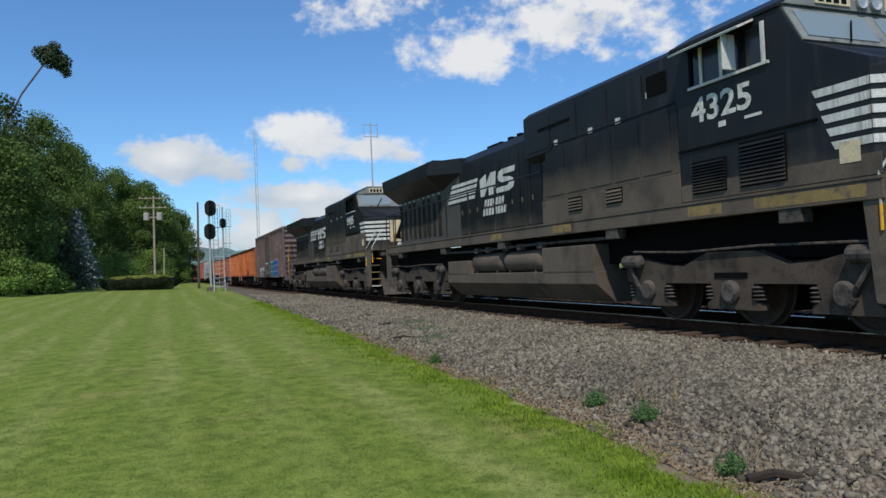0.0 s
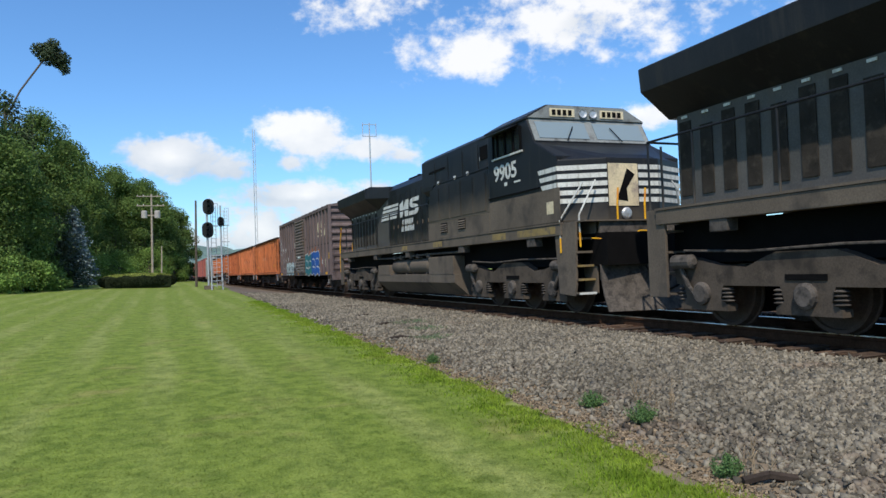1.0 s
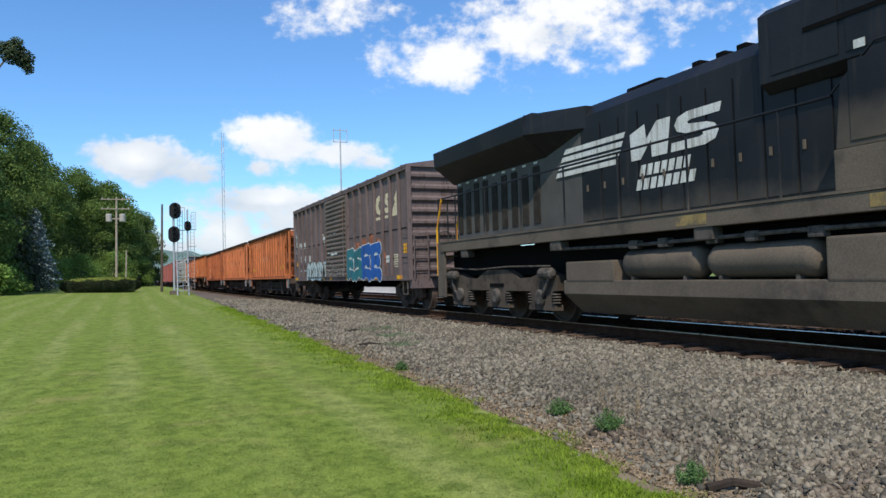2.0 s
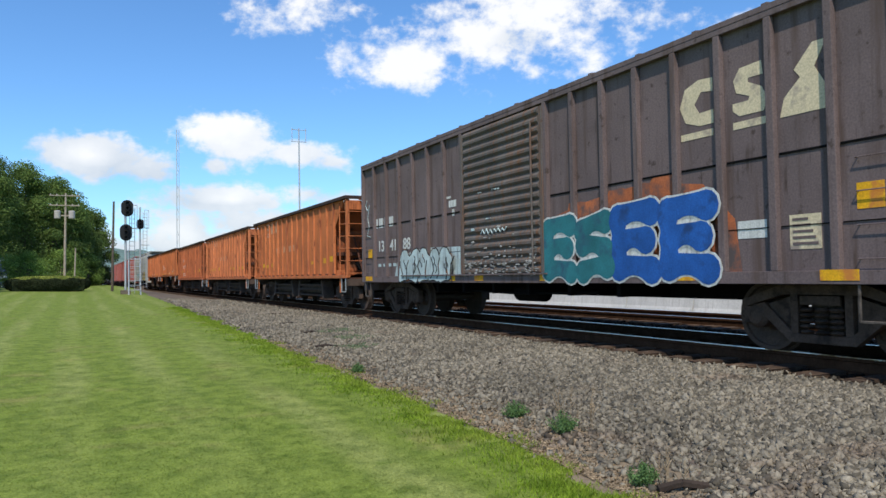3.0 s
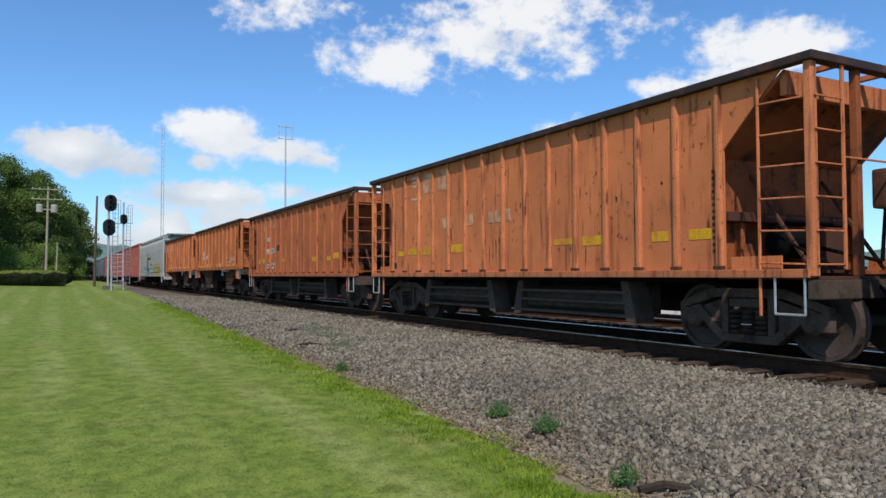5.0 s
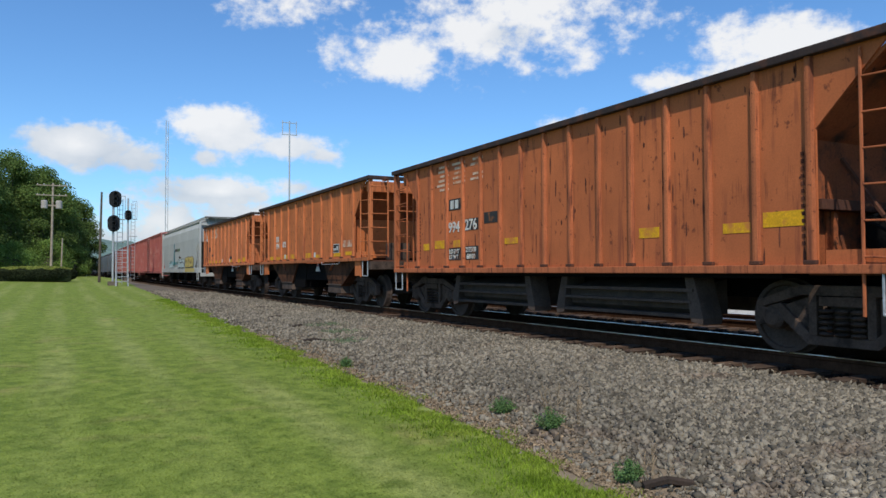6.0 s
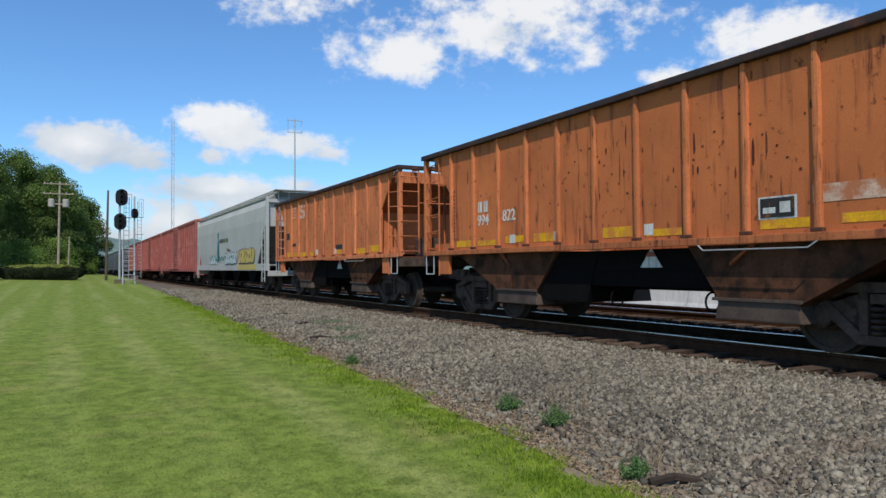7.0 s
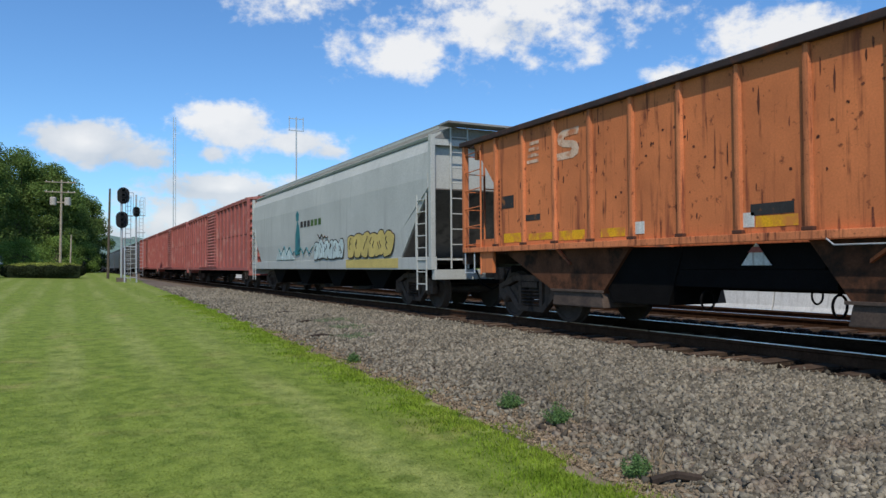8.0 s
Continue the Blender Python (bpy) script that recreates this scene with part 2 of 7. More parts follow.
M["gear"] = material("freight_gear", (0.088, 0.062, 0.049), 0.85, vary=0.3, scale=3, bump=0.12, other=(0.034, 0.026, 0.022), amount=0.45, spec=0.08)
M["trough"] = material("dusty_trough", (0.092, 0.067, 0.054), 0.9, vary=0.25, scale=2, bump=0.08, other=(0.060, 0.046, 0.040), amount=0.45, spec=0.1)
M["shrub"] = material("shrub_leaf", (0.18, 0.28, 0.058), 0.75, vary=0.3, scale=0.5, fine=2.0, bump=0.0, island=0.4, spread=0.15, through_light=0.35)
M["tuft"] = material("dark_leaf", (0.050, 0.070, 0.030), 0.75, vary=0.3, scale=0.5, fine=2.0, bump=0.0, island=0.35)
M["moss"] = material("grey_moss", (0.12, 0.165, 0.085), 0.9, vary=0.3, scale=3, bump=0.0, island=0.35)
M["dusty"] = material("dusty_black", (0.088, 0.082, 0.074), 0.6, vary=0.35, scale=0.8, bump=0.04, other=(0.085, 0.074, 0.062), amount=0.4, streak=True)
M["rotten"] = material("rotten_wood", (0.040, 0.028, 0.021), 0.95, vary=0.4, scale=6, bump=0.4)
M["orange_end"] = material("hopper_end", (0.33, 0.092, 0.032), 0.85, vary=0.3, scale=0.9, bump=0.08, other=(0.060, 0.030, 0.020), amount=0.42, spread=0.1, drips=True)
M["reflector"] = material("dusty_reflector", (0.27, 0.19, 0.075), 0.8, vary=0.2, scale=3, bump=0.02, other=(0.13, 0.10, 0.07), amount=0.5)
M["yard"] = material("pale_gravel", (0.42, 0.40, 0.37), 0.95, vary=0.2, scale=0.6, fine=30, bump=0.4)
M["dirt"] = material("bare_dirt", (0.215, 0.165, 0.110), 0.95, vary=0.3, scale=2, fine=40, bump=0.5)


def turf(name, base, pale, straw, deep, bump=0.0, through_light=0.0, island=0.0):
    """Mown grass: soft mowing stripes along the track, straw patches, clumps and fine grain."""
    mat = bpy.data.materials.new(name)
    mat.use_nodes = True
    nt = mat.node_tree
    bsdf = nt.nodes["Principled BSDF"]
    tc = nt.nodes.new("ShaderNodeTexCoord")

    def tex(scale, detail, stretch=(1, 1, 1), rough=0.6):
        mp = nt.nodes.new("ShaderNodeMapping")
        mp.inputs["Scale"].default_value = stretch
        nt.links.new(tc.outputs["Object"], mp.inputs[0])
        n = nt.nodes.new("ShaderNodeTexNoise")
        n.inputs["Scale"].default_value, n.inputs["Detail"].default_value, n.inputs["Roughness"].default_value = scale, detail, rough
        nt.links.new(mp.outputs[0], n.inputs["Vector"])
        return n.outputs["Fac"]

    def span(sock, lo, hi, a=0.0, b=1.0):
        n = nt.nodes.new("ShaderNodeMapRange")
        n.interpolation_type = "SMOOTHSTEP"
        for key, v in (("From Min", lo), ("From Max", hi), ("To Min", a), ("To Max", b)):
            n.inputs[key].default_value = v
        nt.links.new(sock, n.inputs["Value"])
        return n.outputs[0]

    def mixed(kind, fac, a, b):
        n = nt.nodes.new("ShaderNodeMix")
        n.data_type, n.blend_type = "RGBA", kind
        for key, v in (("Factor", fac), ("A", a), ("B", b)):
            if isinstance(v, (int, float)):
                n.inputs[key].default_value = v
            elif isinstance(v, tuple):
                n.inputs[key].default_value = (*v[:3], 1)
            else:
                nt.links.new(v, n.inputs[key])
        return n.outputs["Result"]

    sep = nt.nodes.new("ShaderNodeSeparateXYZ")
    nt.links.new(tc.outputs["Object"], sep.inputs[0])
    wander = m_(nt, "MULTIPLY", tex(0.5, 3, (1, 0.10, 1)), 5.0)
    wave = m_(nt, "SINE", m_(nt, "ADD", m_(nt, "MULTIPLY", sep.outputs[0], 5.2), wander))
    stripe = m_(nt, "MULTIPLY", span(wave, -0.5, 1.0), span(tex(1.1, 4, (1, 0.14, 1)), 0.38, 0.62, 0.15, 0.8))
    col = mixed("MIX", stripe, base, pale)
    col = mixed("MIX", span(tex(1.3, 6), 0.55, 0.72, 0.0, 0.7), col, straw)
    col = mixed("MIX", span(tex(2.6, 5), 0.54, 0.68, 0.0, 0.65), col, deep)
    clump = tex(4.5, 6, (1, 0.8, 1), 0.72)
    col = mixed("MULTIPLY", 0.8, col, mixed("MIX", span(clump, 0.33, 0.66), (0.58, 0.64, 0.52), (1.24, 1.19, 1.15)))
    grain = tex(60, 3)
    col = mixed("MULTIPLY", 0.6, col, mixed("MIX", span(grain, 0.3, 0.7), (0.62, 0.65, 0.55), (1.28, 1.25, 1.2)))
    if island:
        geo = nt.nodes.new("ShaderNodeNewGeometry")
        col = mixed("MULTIPLY", 1.0, col, mixed("MIX", geo.outputs["Random Per Island"], (1 - island,) * 3, (1 + island,) * 3))
    nt.links.new(col, bsdf.inputs["Base Color"])
    bsdf.inputs["Roughness"].default_value, bsdf.inputs["Specular IOR Level"].default_value = 0.9, 0.12
    if bump:
        b = nt.nodes.new("ShaderNodeBump")
        b.inputs["Strength"].default_value, b.inputs["Distance"].default_value = bump, 0.03
        nt.links.new(m_(nt, "ADD", clump, m_(nt, "MULTIPLY", grain, 0.5)), b.inputs["Height"])
        nt.links.new(b.outputs[0], bsdf.inputs["Normal"])
    if through_light:
        tr = nt.nodes.new("ShaderNodeBsdfTranslucent")
        nt.links.new(col, tr.inputs["Color"])
        mix = nt.nodes.new("ShaderNodeMixShader")
        mix.inputs[0].default_value = through_light
        nt.links.new(bsdf.outputs[0], mix.inputs[1])
        nt.links.new(tr.outputs[0], mix.inputs[2])
        nt.links.new(mix.outputs[0], nt.nodes["Material Output"].inputs[0])
    return mat


M["lawn"] = turf("lawn", (0.166, 0.220, 0.043), (0.240, 0.275, 0.088), (0.265, 0.245, 0.094), (0.124, 0.185, 0.030), bump=0.3)
M["blade"] = turf("grass_blade", (0.225, 0.300, 0.060), (0.310, 0.350, 0.115), (0.34, 0.31, 0.125), (0.170, 0.250, 0.042), through_light=0.45, island=0.16)
M["lush"] = turf("edge_grass", (0.240, 0.355, 0.038), (0.290, 0.380, 0.055), (0.33, 0.35, 0.09), (0.180, 0.290, 0.028), through_light=0.45, island=0.2)
M["weed"] = material("weed_leaf", (0.12, 0.215, 0.070), 0.8, vary=0.3, scale=5, bump=0.0, island=0.35, through_light=0.35)
M["dry"] = material("dry_stalk", (0.27, 0.20, 0.125), 0.9, vary=0.3, scale=5, bump=0.0, island=0.3)
M["leaf"] = material("broadleaf", (0.118, 0.182, 0.042), 0.75, vary=0.4, scale=0.25, fine=2.0, bump=0.0, island=0.32, spread=0.15, through_light=0.35)
M["spruce"] = material("blue_spruce", (0.24, 0.30, 0.30), 0.8, vary=0.3, scale=0.6, fine=3, bump=0.0, island=0.4, through_light=0.35)
M["fir"] = material("dark_conifer", (0.065, 0.08, 0.04), 0.8, vary=0.3, scale=0.6, fine=3, bump=0.0, island=0.4)
M["hedge"] = material("hedge_green", (0.17, 0.20, 0.035), 0.8, vary=0.3, scale=1.5, bump=0.0, island=0.4)
M["yew"] = material("yew_needles", (0.024, 0.032, 0.014), 0.85, vary=0.3, scale=1.5, bump=0.0, island=0.4, spec=0.1)
M["bark"] = material("bark", (0.10, 0.08, 0.06), 0.95, vary=0.3, scale=4, bump=0.5)
M["pole"] = material("pole_wood", (0.37, 0.32, 0.25), 0.9, vary=0.25, scale=3, bump=0.2)
M["steel"] = material("galvanised", (0.50, 0.51, 0.52), 0.5, metal=0.6, vary=0.12, scale=4, bump=0.02)
M["signal"] = material("signal_black", (0.012, 0.012, 0.013), 0.6, vary=0.2, scale=5, bump=0.02)
M["concrete"] = material("white_concrete", (0.52, 0.52, 0.50), 0.9, vary=0.12, scale=1.2, bump=0.15, other=(0.4, 0.39, 0.37), amount=0.4, streak=True)
# woods paled towards blue: distance haze is mixed into the base colour
M["hill"] = material("hazy_wooded_hill", (0.13, 0.195, 0.165), 0.95, vary=0.35, scale=0.02, fine=0.25, bump=0.0)
M["blue"] = material("blue_spray", (0.018, 0.10, 0.36), 0.6, vary=0.35, scale=1.6, bump=0.02, other=(0.015, 0.05, 0.16), amount=0.35)
M["teal"] = material("teal_spray", (0.028, 0.17, 0.19), 0.6, vary=0.35, scale=1.6, bump=0.02, other=(0.03, 0.09, 0.13), amount=0.4)
M["pale"] = material("pale_spray", (0.48, 0.57, 0.56), 0.7, vary=0.2, scale=2, bump=0.02, other=(0.2, 0.22, 0.22), amount=0.4, streak=True)
M["worn"] = material("worn_white", (0.66, 0.64, 0.58), 0.75, vary=0.15, scale=3, bump=0.03, other=(0.33, 0.12, 0.06), amount=0.55)
M["scuff"] = material("scuffed_metal", (0.34, 0.32, 0.29), 0.85, vary=0.3, scale=4, bump=0.05, island=0.5)
M["haze"] = material("sprayed_ground", (0.42, 0.125, 0.050), 0.8, vary=0.25, scale=1.2, bump=0.03, other=(0.092, 0.074, 0.071), amount=0.75)
# rusty bay steel, its base lowered to paint in shade below the sill
M["bay"] = material("shaded_bay_steel", (0.105, 0.046, 0.026), 0.9, vary=0.35, scale=1.5, bump=0.1, other=(0.030, 0.019, 0.014), amount=0.55, spec=0.06)
M["intake"] = material("intake_mesh", (0.034, 0.029, 0.024), 0.85, vary=0.4, scale=3, fine=70, bump=0.3, other=(0.060, 0.050, 0.040), amount=0.35, spec=0.1)
M["surround"] = material("dull_surround", (0.22, 0.23, 0.22), 0.8, vary=0.2, scale=2, bump=0.03, other=(0.10, 0.10, 0.095), amount=0.4)
M["pane"] = glass("cab_glass", (0.008, 0.010, 0.012), 0.2)
M["shield"] = glass("windshield", (0.20, 0.25, 0.27), 0.08)


# ------------------------------------------------------------------ mesh helpers
def part(name, bm, mat, parent=None, label="", smooth=False):
    me = bpy.data.meshes.new(name)
    bm.to_mesh(me)
    bm.free()
    me.materials.append(mat)
    if smooth:
        me.polygons.foreach_set("use_smooth", [True] * len(me.polygons))
    ob = new(name, me)
    ob.parent = parent
    if label:
        ob["label"] = label
    return ob


def box(bm, x0, x1, y0, y1, z0, z1, bevel=0.0):
    r = bmesh.ops.create_cube(bm, size=1.0)
    vs = r["verts"]
    for v in vs:
        v.co = Vector((x0 + (v.co.x + 0.5) * (x1 - x0), y0 + (v.co.y + 0.5) * (y1 - y0), z0 + (v.co.z + 0.5) * (z1 - z0)))
    if bevel:
        es = list({e for v in vs for e in v.link_edges})
        bmesh.ops.bevel(bm, geom=es, offset=bevel, segments=2, affect="EDGES", profile=0.7)
    return bm


def boxm(*a, bevel=0.0):
    return box(bmesh.new(), *a, bevel=bevel)


def prism(bm, outline, axis, a, b, bevel=0.0):
    """An outline of pairs drawn out along an axis from a to b."""
    def put(p, q, k):
        return {"x": (k, p, q), "y": (p, k, q), "z": (p, q, k)}[axis]
    lo = [bm.verts.new(put(p, q, a)) for p, q in outline]
    hi = [bm.verts.new(put(p, q, b)) for p, q in outline]
    n = len(outline)
    fs = [bm.faces.new(lo), bm.faces.new(hi)]
    for i in range(n):
        fs.append(bm.faces.new((lo[i], lo[(i + 1) % n], hi[(i + 1) % n], hi[i])))
    bmesh.ops.recalc_face_normals(bm, faces=fs)
    if bevel:
        bmesh.ops.bevel(bm, geom=list({e for f in fs for e in f.edges}), offset=bevel, segments=2, affect="EDGES", profile=0.7)
    return bm


def rod(bm, p, q, r, sides=8, r2=None):
    p, q = Vector(p), Vector(q)
    d = q - p
    m = Matrix.Translation((p + q) / 2) @ d.to_track_quat("Z", "Y").to_matrix().to_4x4()
    bmesh.ops.create_cone(bm, cap_ends=True, segments=sides, radius1=r, radius2=r if r2 is None else r2, depth=d.length, matrix=m)
    return bm


def ring(bm, centre, radius, r, n=24, sides=6):
    """A hoop that faces along y."""
    c = Vector(centre)
    rows = []
    for k in range(n):
        a = 2 * math.pi * k / n
        row = []
        for j in range(sides):
            q = 2 * math.pi * j / sides
            rad = radius + r * math.cos(q)
            row.append(bm.verts.new(c + Vector((rad * math.cos(a), r * math.sin(q), rad * math.sin(a)))))
        rows.append(row)
    fs = [bm.faces.new((rows[k][j], rows[(k + 1) % n][j], rows[(k + 1) % n][(j + 1) % sides], rows[k][(j + 1) % sides])) for k in range(n) for j in range(sides)]
    bmesh.ops.recalc_face_normals(bm, faces=fs)
    return bm


def pipe(bm, pts, r, sides=6):
    for a, b in zip(pts, pts[1:]):
        rod(bm, a, b, r, sides)
    return bm


def lathe(bm, profile, axis_m, sides=20):
    """Rings of (radius, height) turned about z, placed by axis_m."""
    rings = []
    for r, h in profile:
        rings.append([bm.verts.new(axis_m @ Vector((r * math.cos(2 * math.pi * i / sides), r * math.sin(2 * math.pi * i / sides), h))) for i in range(sides)])
    fs = []
    for a, b in zip(rings, rings[1:]):
        for i in range(sides):
            fs.append(bm.faces.new((a[i], a[(i + 1) % sides], b[(i + 1) % sides], b[i])))
    fs.append(bm.faces.new(rings[0]))
    fs.append(bm.faces.new(rings[-1]))
    bmesh.ops.recalc_face_normals(bm, faces=fs)
    return bm


def quads(name, centres, normals, sizes, mat, parent=None, label="", shape=4, seed=1):
    """Many small flat leaves in one mesh."""
    rng = np.random.default_rng(seed)
    n = len(centres)
    ref = rng.normal(size=(n, 3))
    u = np.cross(normals, ref)
    u /= np.linalg.norm(u, axis=1, keepdims=True) + 1e-9
    v = np.cross(normals, u)
    v /= np.linalg.norm(v, axis=1, keepdims=True) + 1e-9
    s = sizes[:, None]
    if shape == 4:
        corners = [centres - u * s, centres - v * s * 0.55, centres + u * s, centres + v * s * 0.55]
    else:
        corners = [centres - u * s, centres + v * s * 0.5, centres + u * s]
    k = len(corners)
    co = np.stack(corners, 1).reshape(-1, 3)
    return arrays(name, co, np.arange(n * k, dtype=np.int32), k, mat, parent, label)


def arrays(name, co, loops, k, mat, parent=None, label=""):
    me = bpy.data.meshes.new(name)
    nf = len(loops) // k
    me.vertices.add(len(co))
    me.vertices.foreach_set("co", np.asarray(co, dtype=np.float32).ravel())
    me.loops.add(len(loops))
    me.loops.foreach_set("vertex_index", np.asarray(loops, dtype=np.int32))
    me.polygons.add(nf)
    me.polygons.foreach_set("loop_start", np.arange(0, nf * k, k, dtype=np.int32))
    me.update(calc_edges=True)
    me.materials.append(mat)
    ob = new(name, me)
    ob.parent = parent
    if label:
        ob["label"] = label
    return ob


# ------------------------------------------------------------------ ground
TRACK, TRACK2 = 8.87, 13.25


def smooth(a, b, v):
    k = min(1.0, max(0.0, (v - a) / (b - a)))
    return k * k * (3 - 2 * k)


def lawn_z(x, y):
    rise = 0.0125 * min(max(y, -10), 70)
    return -0.52 + rise + 0.04 * max(0.0, -x) * min(1.0, max(0.0, y) / 80) * (1.0 if x > -40 else 40 / -x)


def edge_x(y):
    """Where the grass stops and the ballast begins."""
    return 3.05 + 0.05 * min(max(y, -5), 8) + 0.014 * max(0, min(y, 70) - 8)


def ground_z(x, y):
    e = edge_x(y)
    low = lawn_z(min(x, e), y)
    if x <= e:
        return low
    bed = -0.20
    k = smooth(e, 6.9, x)
    return low + (bed - low) * k


def ground_sheet():
    xs = np.concatenate([np.linspace(-900, -60, 9), np.linspace(-50, -8, 15), np.linspace(-6, 8, 57), [9, 11, 14, 17, 20, 30, 60, 150, 400, 900]])
    ys = np.concatenate([np.linspace(-300, -12, 8), np.linspace(-8, 24, 65), np.linspace(26, 120, 32), [150, 200, 300, 500, 900, 1500]])
    co = [(x, y, ground_z(x, y) if x < 8 else (-0.20 if x < 16 else -0.32)) for y in ys for x in xs]
    n = len(xs)
    faces = [j * n + i + d for j in range(len(ys) - 1) for i in range(n - 1) for d in (0, 1, n + 1, n)]
    ob = arrays("ground", co, faces, 4, M["lawn"])
    me = ob.data
    me.materials.append(M["gravel_bed"])
    me.materials.append(M["yard"])
    for k in ("dirt", "fines", "oily_shade"):
        me.materials.append(M[k])
    for p in me.polygons:
        c = p.center
        p.material_index = 0 if c.x < edge_x(c.y) + 0.1 else 1
        if edge_x(c.y) + 0.1 < c.x < edge_x(c.y) + 0.85 and -14 < c.y < 18:
            p.material_index = 3
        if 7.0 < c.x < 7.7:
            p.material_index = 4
        # track bed strip, coloured darker to carry the train's shadow
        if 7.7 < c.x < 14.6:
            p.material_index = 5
        if c.x > 14.6:
            p.material_index = 2 if c.x < 24 else 0
        p.use_smooth = True
    return tagged(ob, "mown green lawn beside grey railway ballast", "ground", kind="structure")


ground_sheet()

# ------------------------------------------------------------------ track
def track(cx, name, y0=-60.0, y1=620.0):
    for side_x in (-0.75, 0.75):
        x = cx + side_x
        rail = part("rail", prism(bmesh.new(), [(x - 0.07, -0.19), (x + 0.07, -0.19), (x + 0.07, -0.175), (x + 0.012, -0.155), (x + 0.012, -0.05),
                    (x + 0.036, -0.04), (x + 0.036, -0.006), (x + 0.028, 0.0), (x - 0.028, 0.0), (x - 0.036, -0.006), (x - 0.036, -0.04), (x - 0.012, -0.05),
                    (x - 0.012, -0.155), (x - 0.07, -0.175)], "y", y0, y1), M["rail"])
        tagged(rail, "rust-brown steel rail with a polished head on wooden ties", "rail", group="rails of " + name, kind="structure")
        part("running_surface", boxm(x - 0.031, x + 0.031, y0, y1, 0.0, 0.004), M["shine"], rail, "bright worn rail head")


def ties(cx, near):
    bed = tagged(new("sleepers"), "rows of weathered wooden railway ties in ballast", "ties", kind="structure")
    meshes = []
    for k in range(4):
        rng = random.Random(k)
        bm = boxm(-1.42, 1.42, -0.115, 0.115, -0.19, 0.0, bevel=0.012)
        for v in bm.verts:
            v.co += Vector((rng.uniform(-0.05, 0.05), rng.uniform(-0.008, 0.008), rng.uniform(-0.01, 0.006)))
        me = bpy.data.meshes.new("tie")
        bm.to_mesh(me)
        bm.free()
        me.materials.append(M["tie"])
        meshes.append(me)
    rng = random.Random(7)
    y = -12.0
    while y < (120 if near else 70):
        o = new("tie", meshes[rng.randrange(4)])
        o.parent = bed
        o.matrix_basis = pose(cx + rng.uniform(-0.10, 0.06), y + rng.uniform(-0.05, 0.05), -0.145 + rng.uniform(-0.015, 0.010), 0, 0, rng.uniform(-1.2, 1.2))
        y += 0.53
    return bed


track(TRACK, "the train's track")
track(TRACK2, "the empty track")
ties(TRACK, True)
ties(TRACK2, False)

# ------------------------------------------------------------------ train: common parts
TRAIN = []


def car(name, s0, label, category="railcar", group=""):
    e = new(name)
    e.matrix_basis = pose(TRACK, s0, 0)
    tagged(e, label, category, group)
    TRAIN.append((e, s0))
    return e


def wheel_mesh(r, key={}):
    if r not in key:
        bm = bmesh.new()
        for sx in (-1, 1):
            m = Matrix.Translation((sx * 0.69, 0, 0)) @ Matrix.Rotation(sx * math.pi / 2, 4, "Y")
            lathe(bm, [(r + 0.025, -0.02), (r + 0.025, 0.005), (r, 0.02), (r - 0.005, 0.135), (r - 0.06, 0.135), (r - 0.07, 0.10), (r * 0.42, 0.055), (r * 0.34, 0.12), (0.12, 0.13)], m, 28)
        rod(bm, (-1.02, 0, 0), (1.02, 0, 0), 0.085, 12)
        for sx in (-1, 1):
            for k in range(3):
                a = k * 2.094
                rod(bm, (sx * 1.02, 0.055 * math.cos(a), 0.055 * math.sin(a)), (sx * 1.045, 0.055 * math.cos(a), 0.055 * math.sin(a)), 0.02, 6)
        me = bpy.data.meshes.new("wheelset")
        bm.to_mesh(me)
        bm.free()
        me.materials.append(M["wheel"])
        key[r] = me
    return key[r]


def wheelset(parent, y, r):
    o = new("wheelset", wheel_mesh(r))
    o.parent = parent
    o.matrix_basis = pose(0, y, r)
    o["label"] = "worn steel wheels on an axle"
    return o


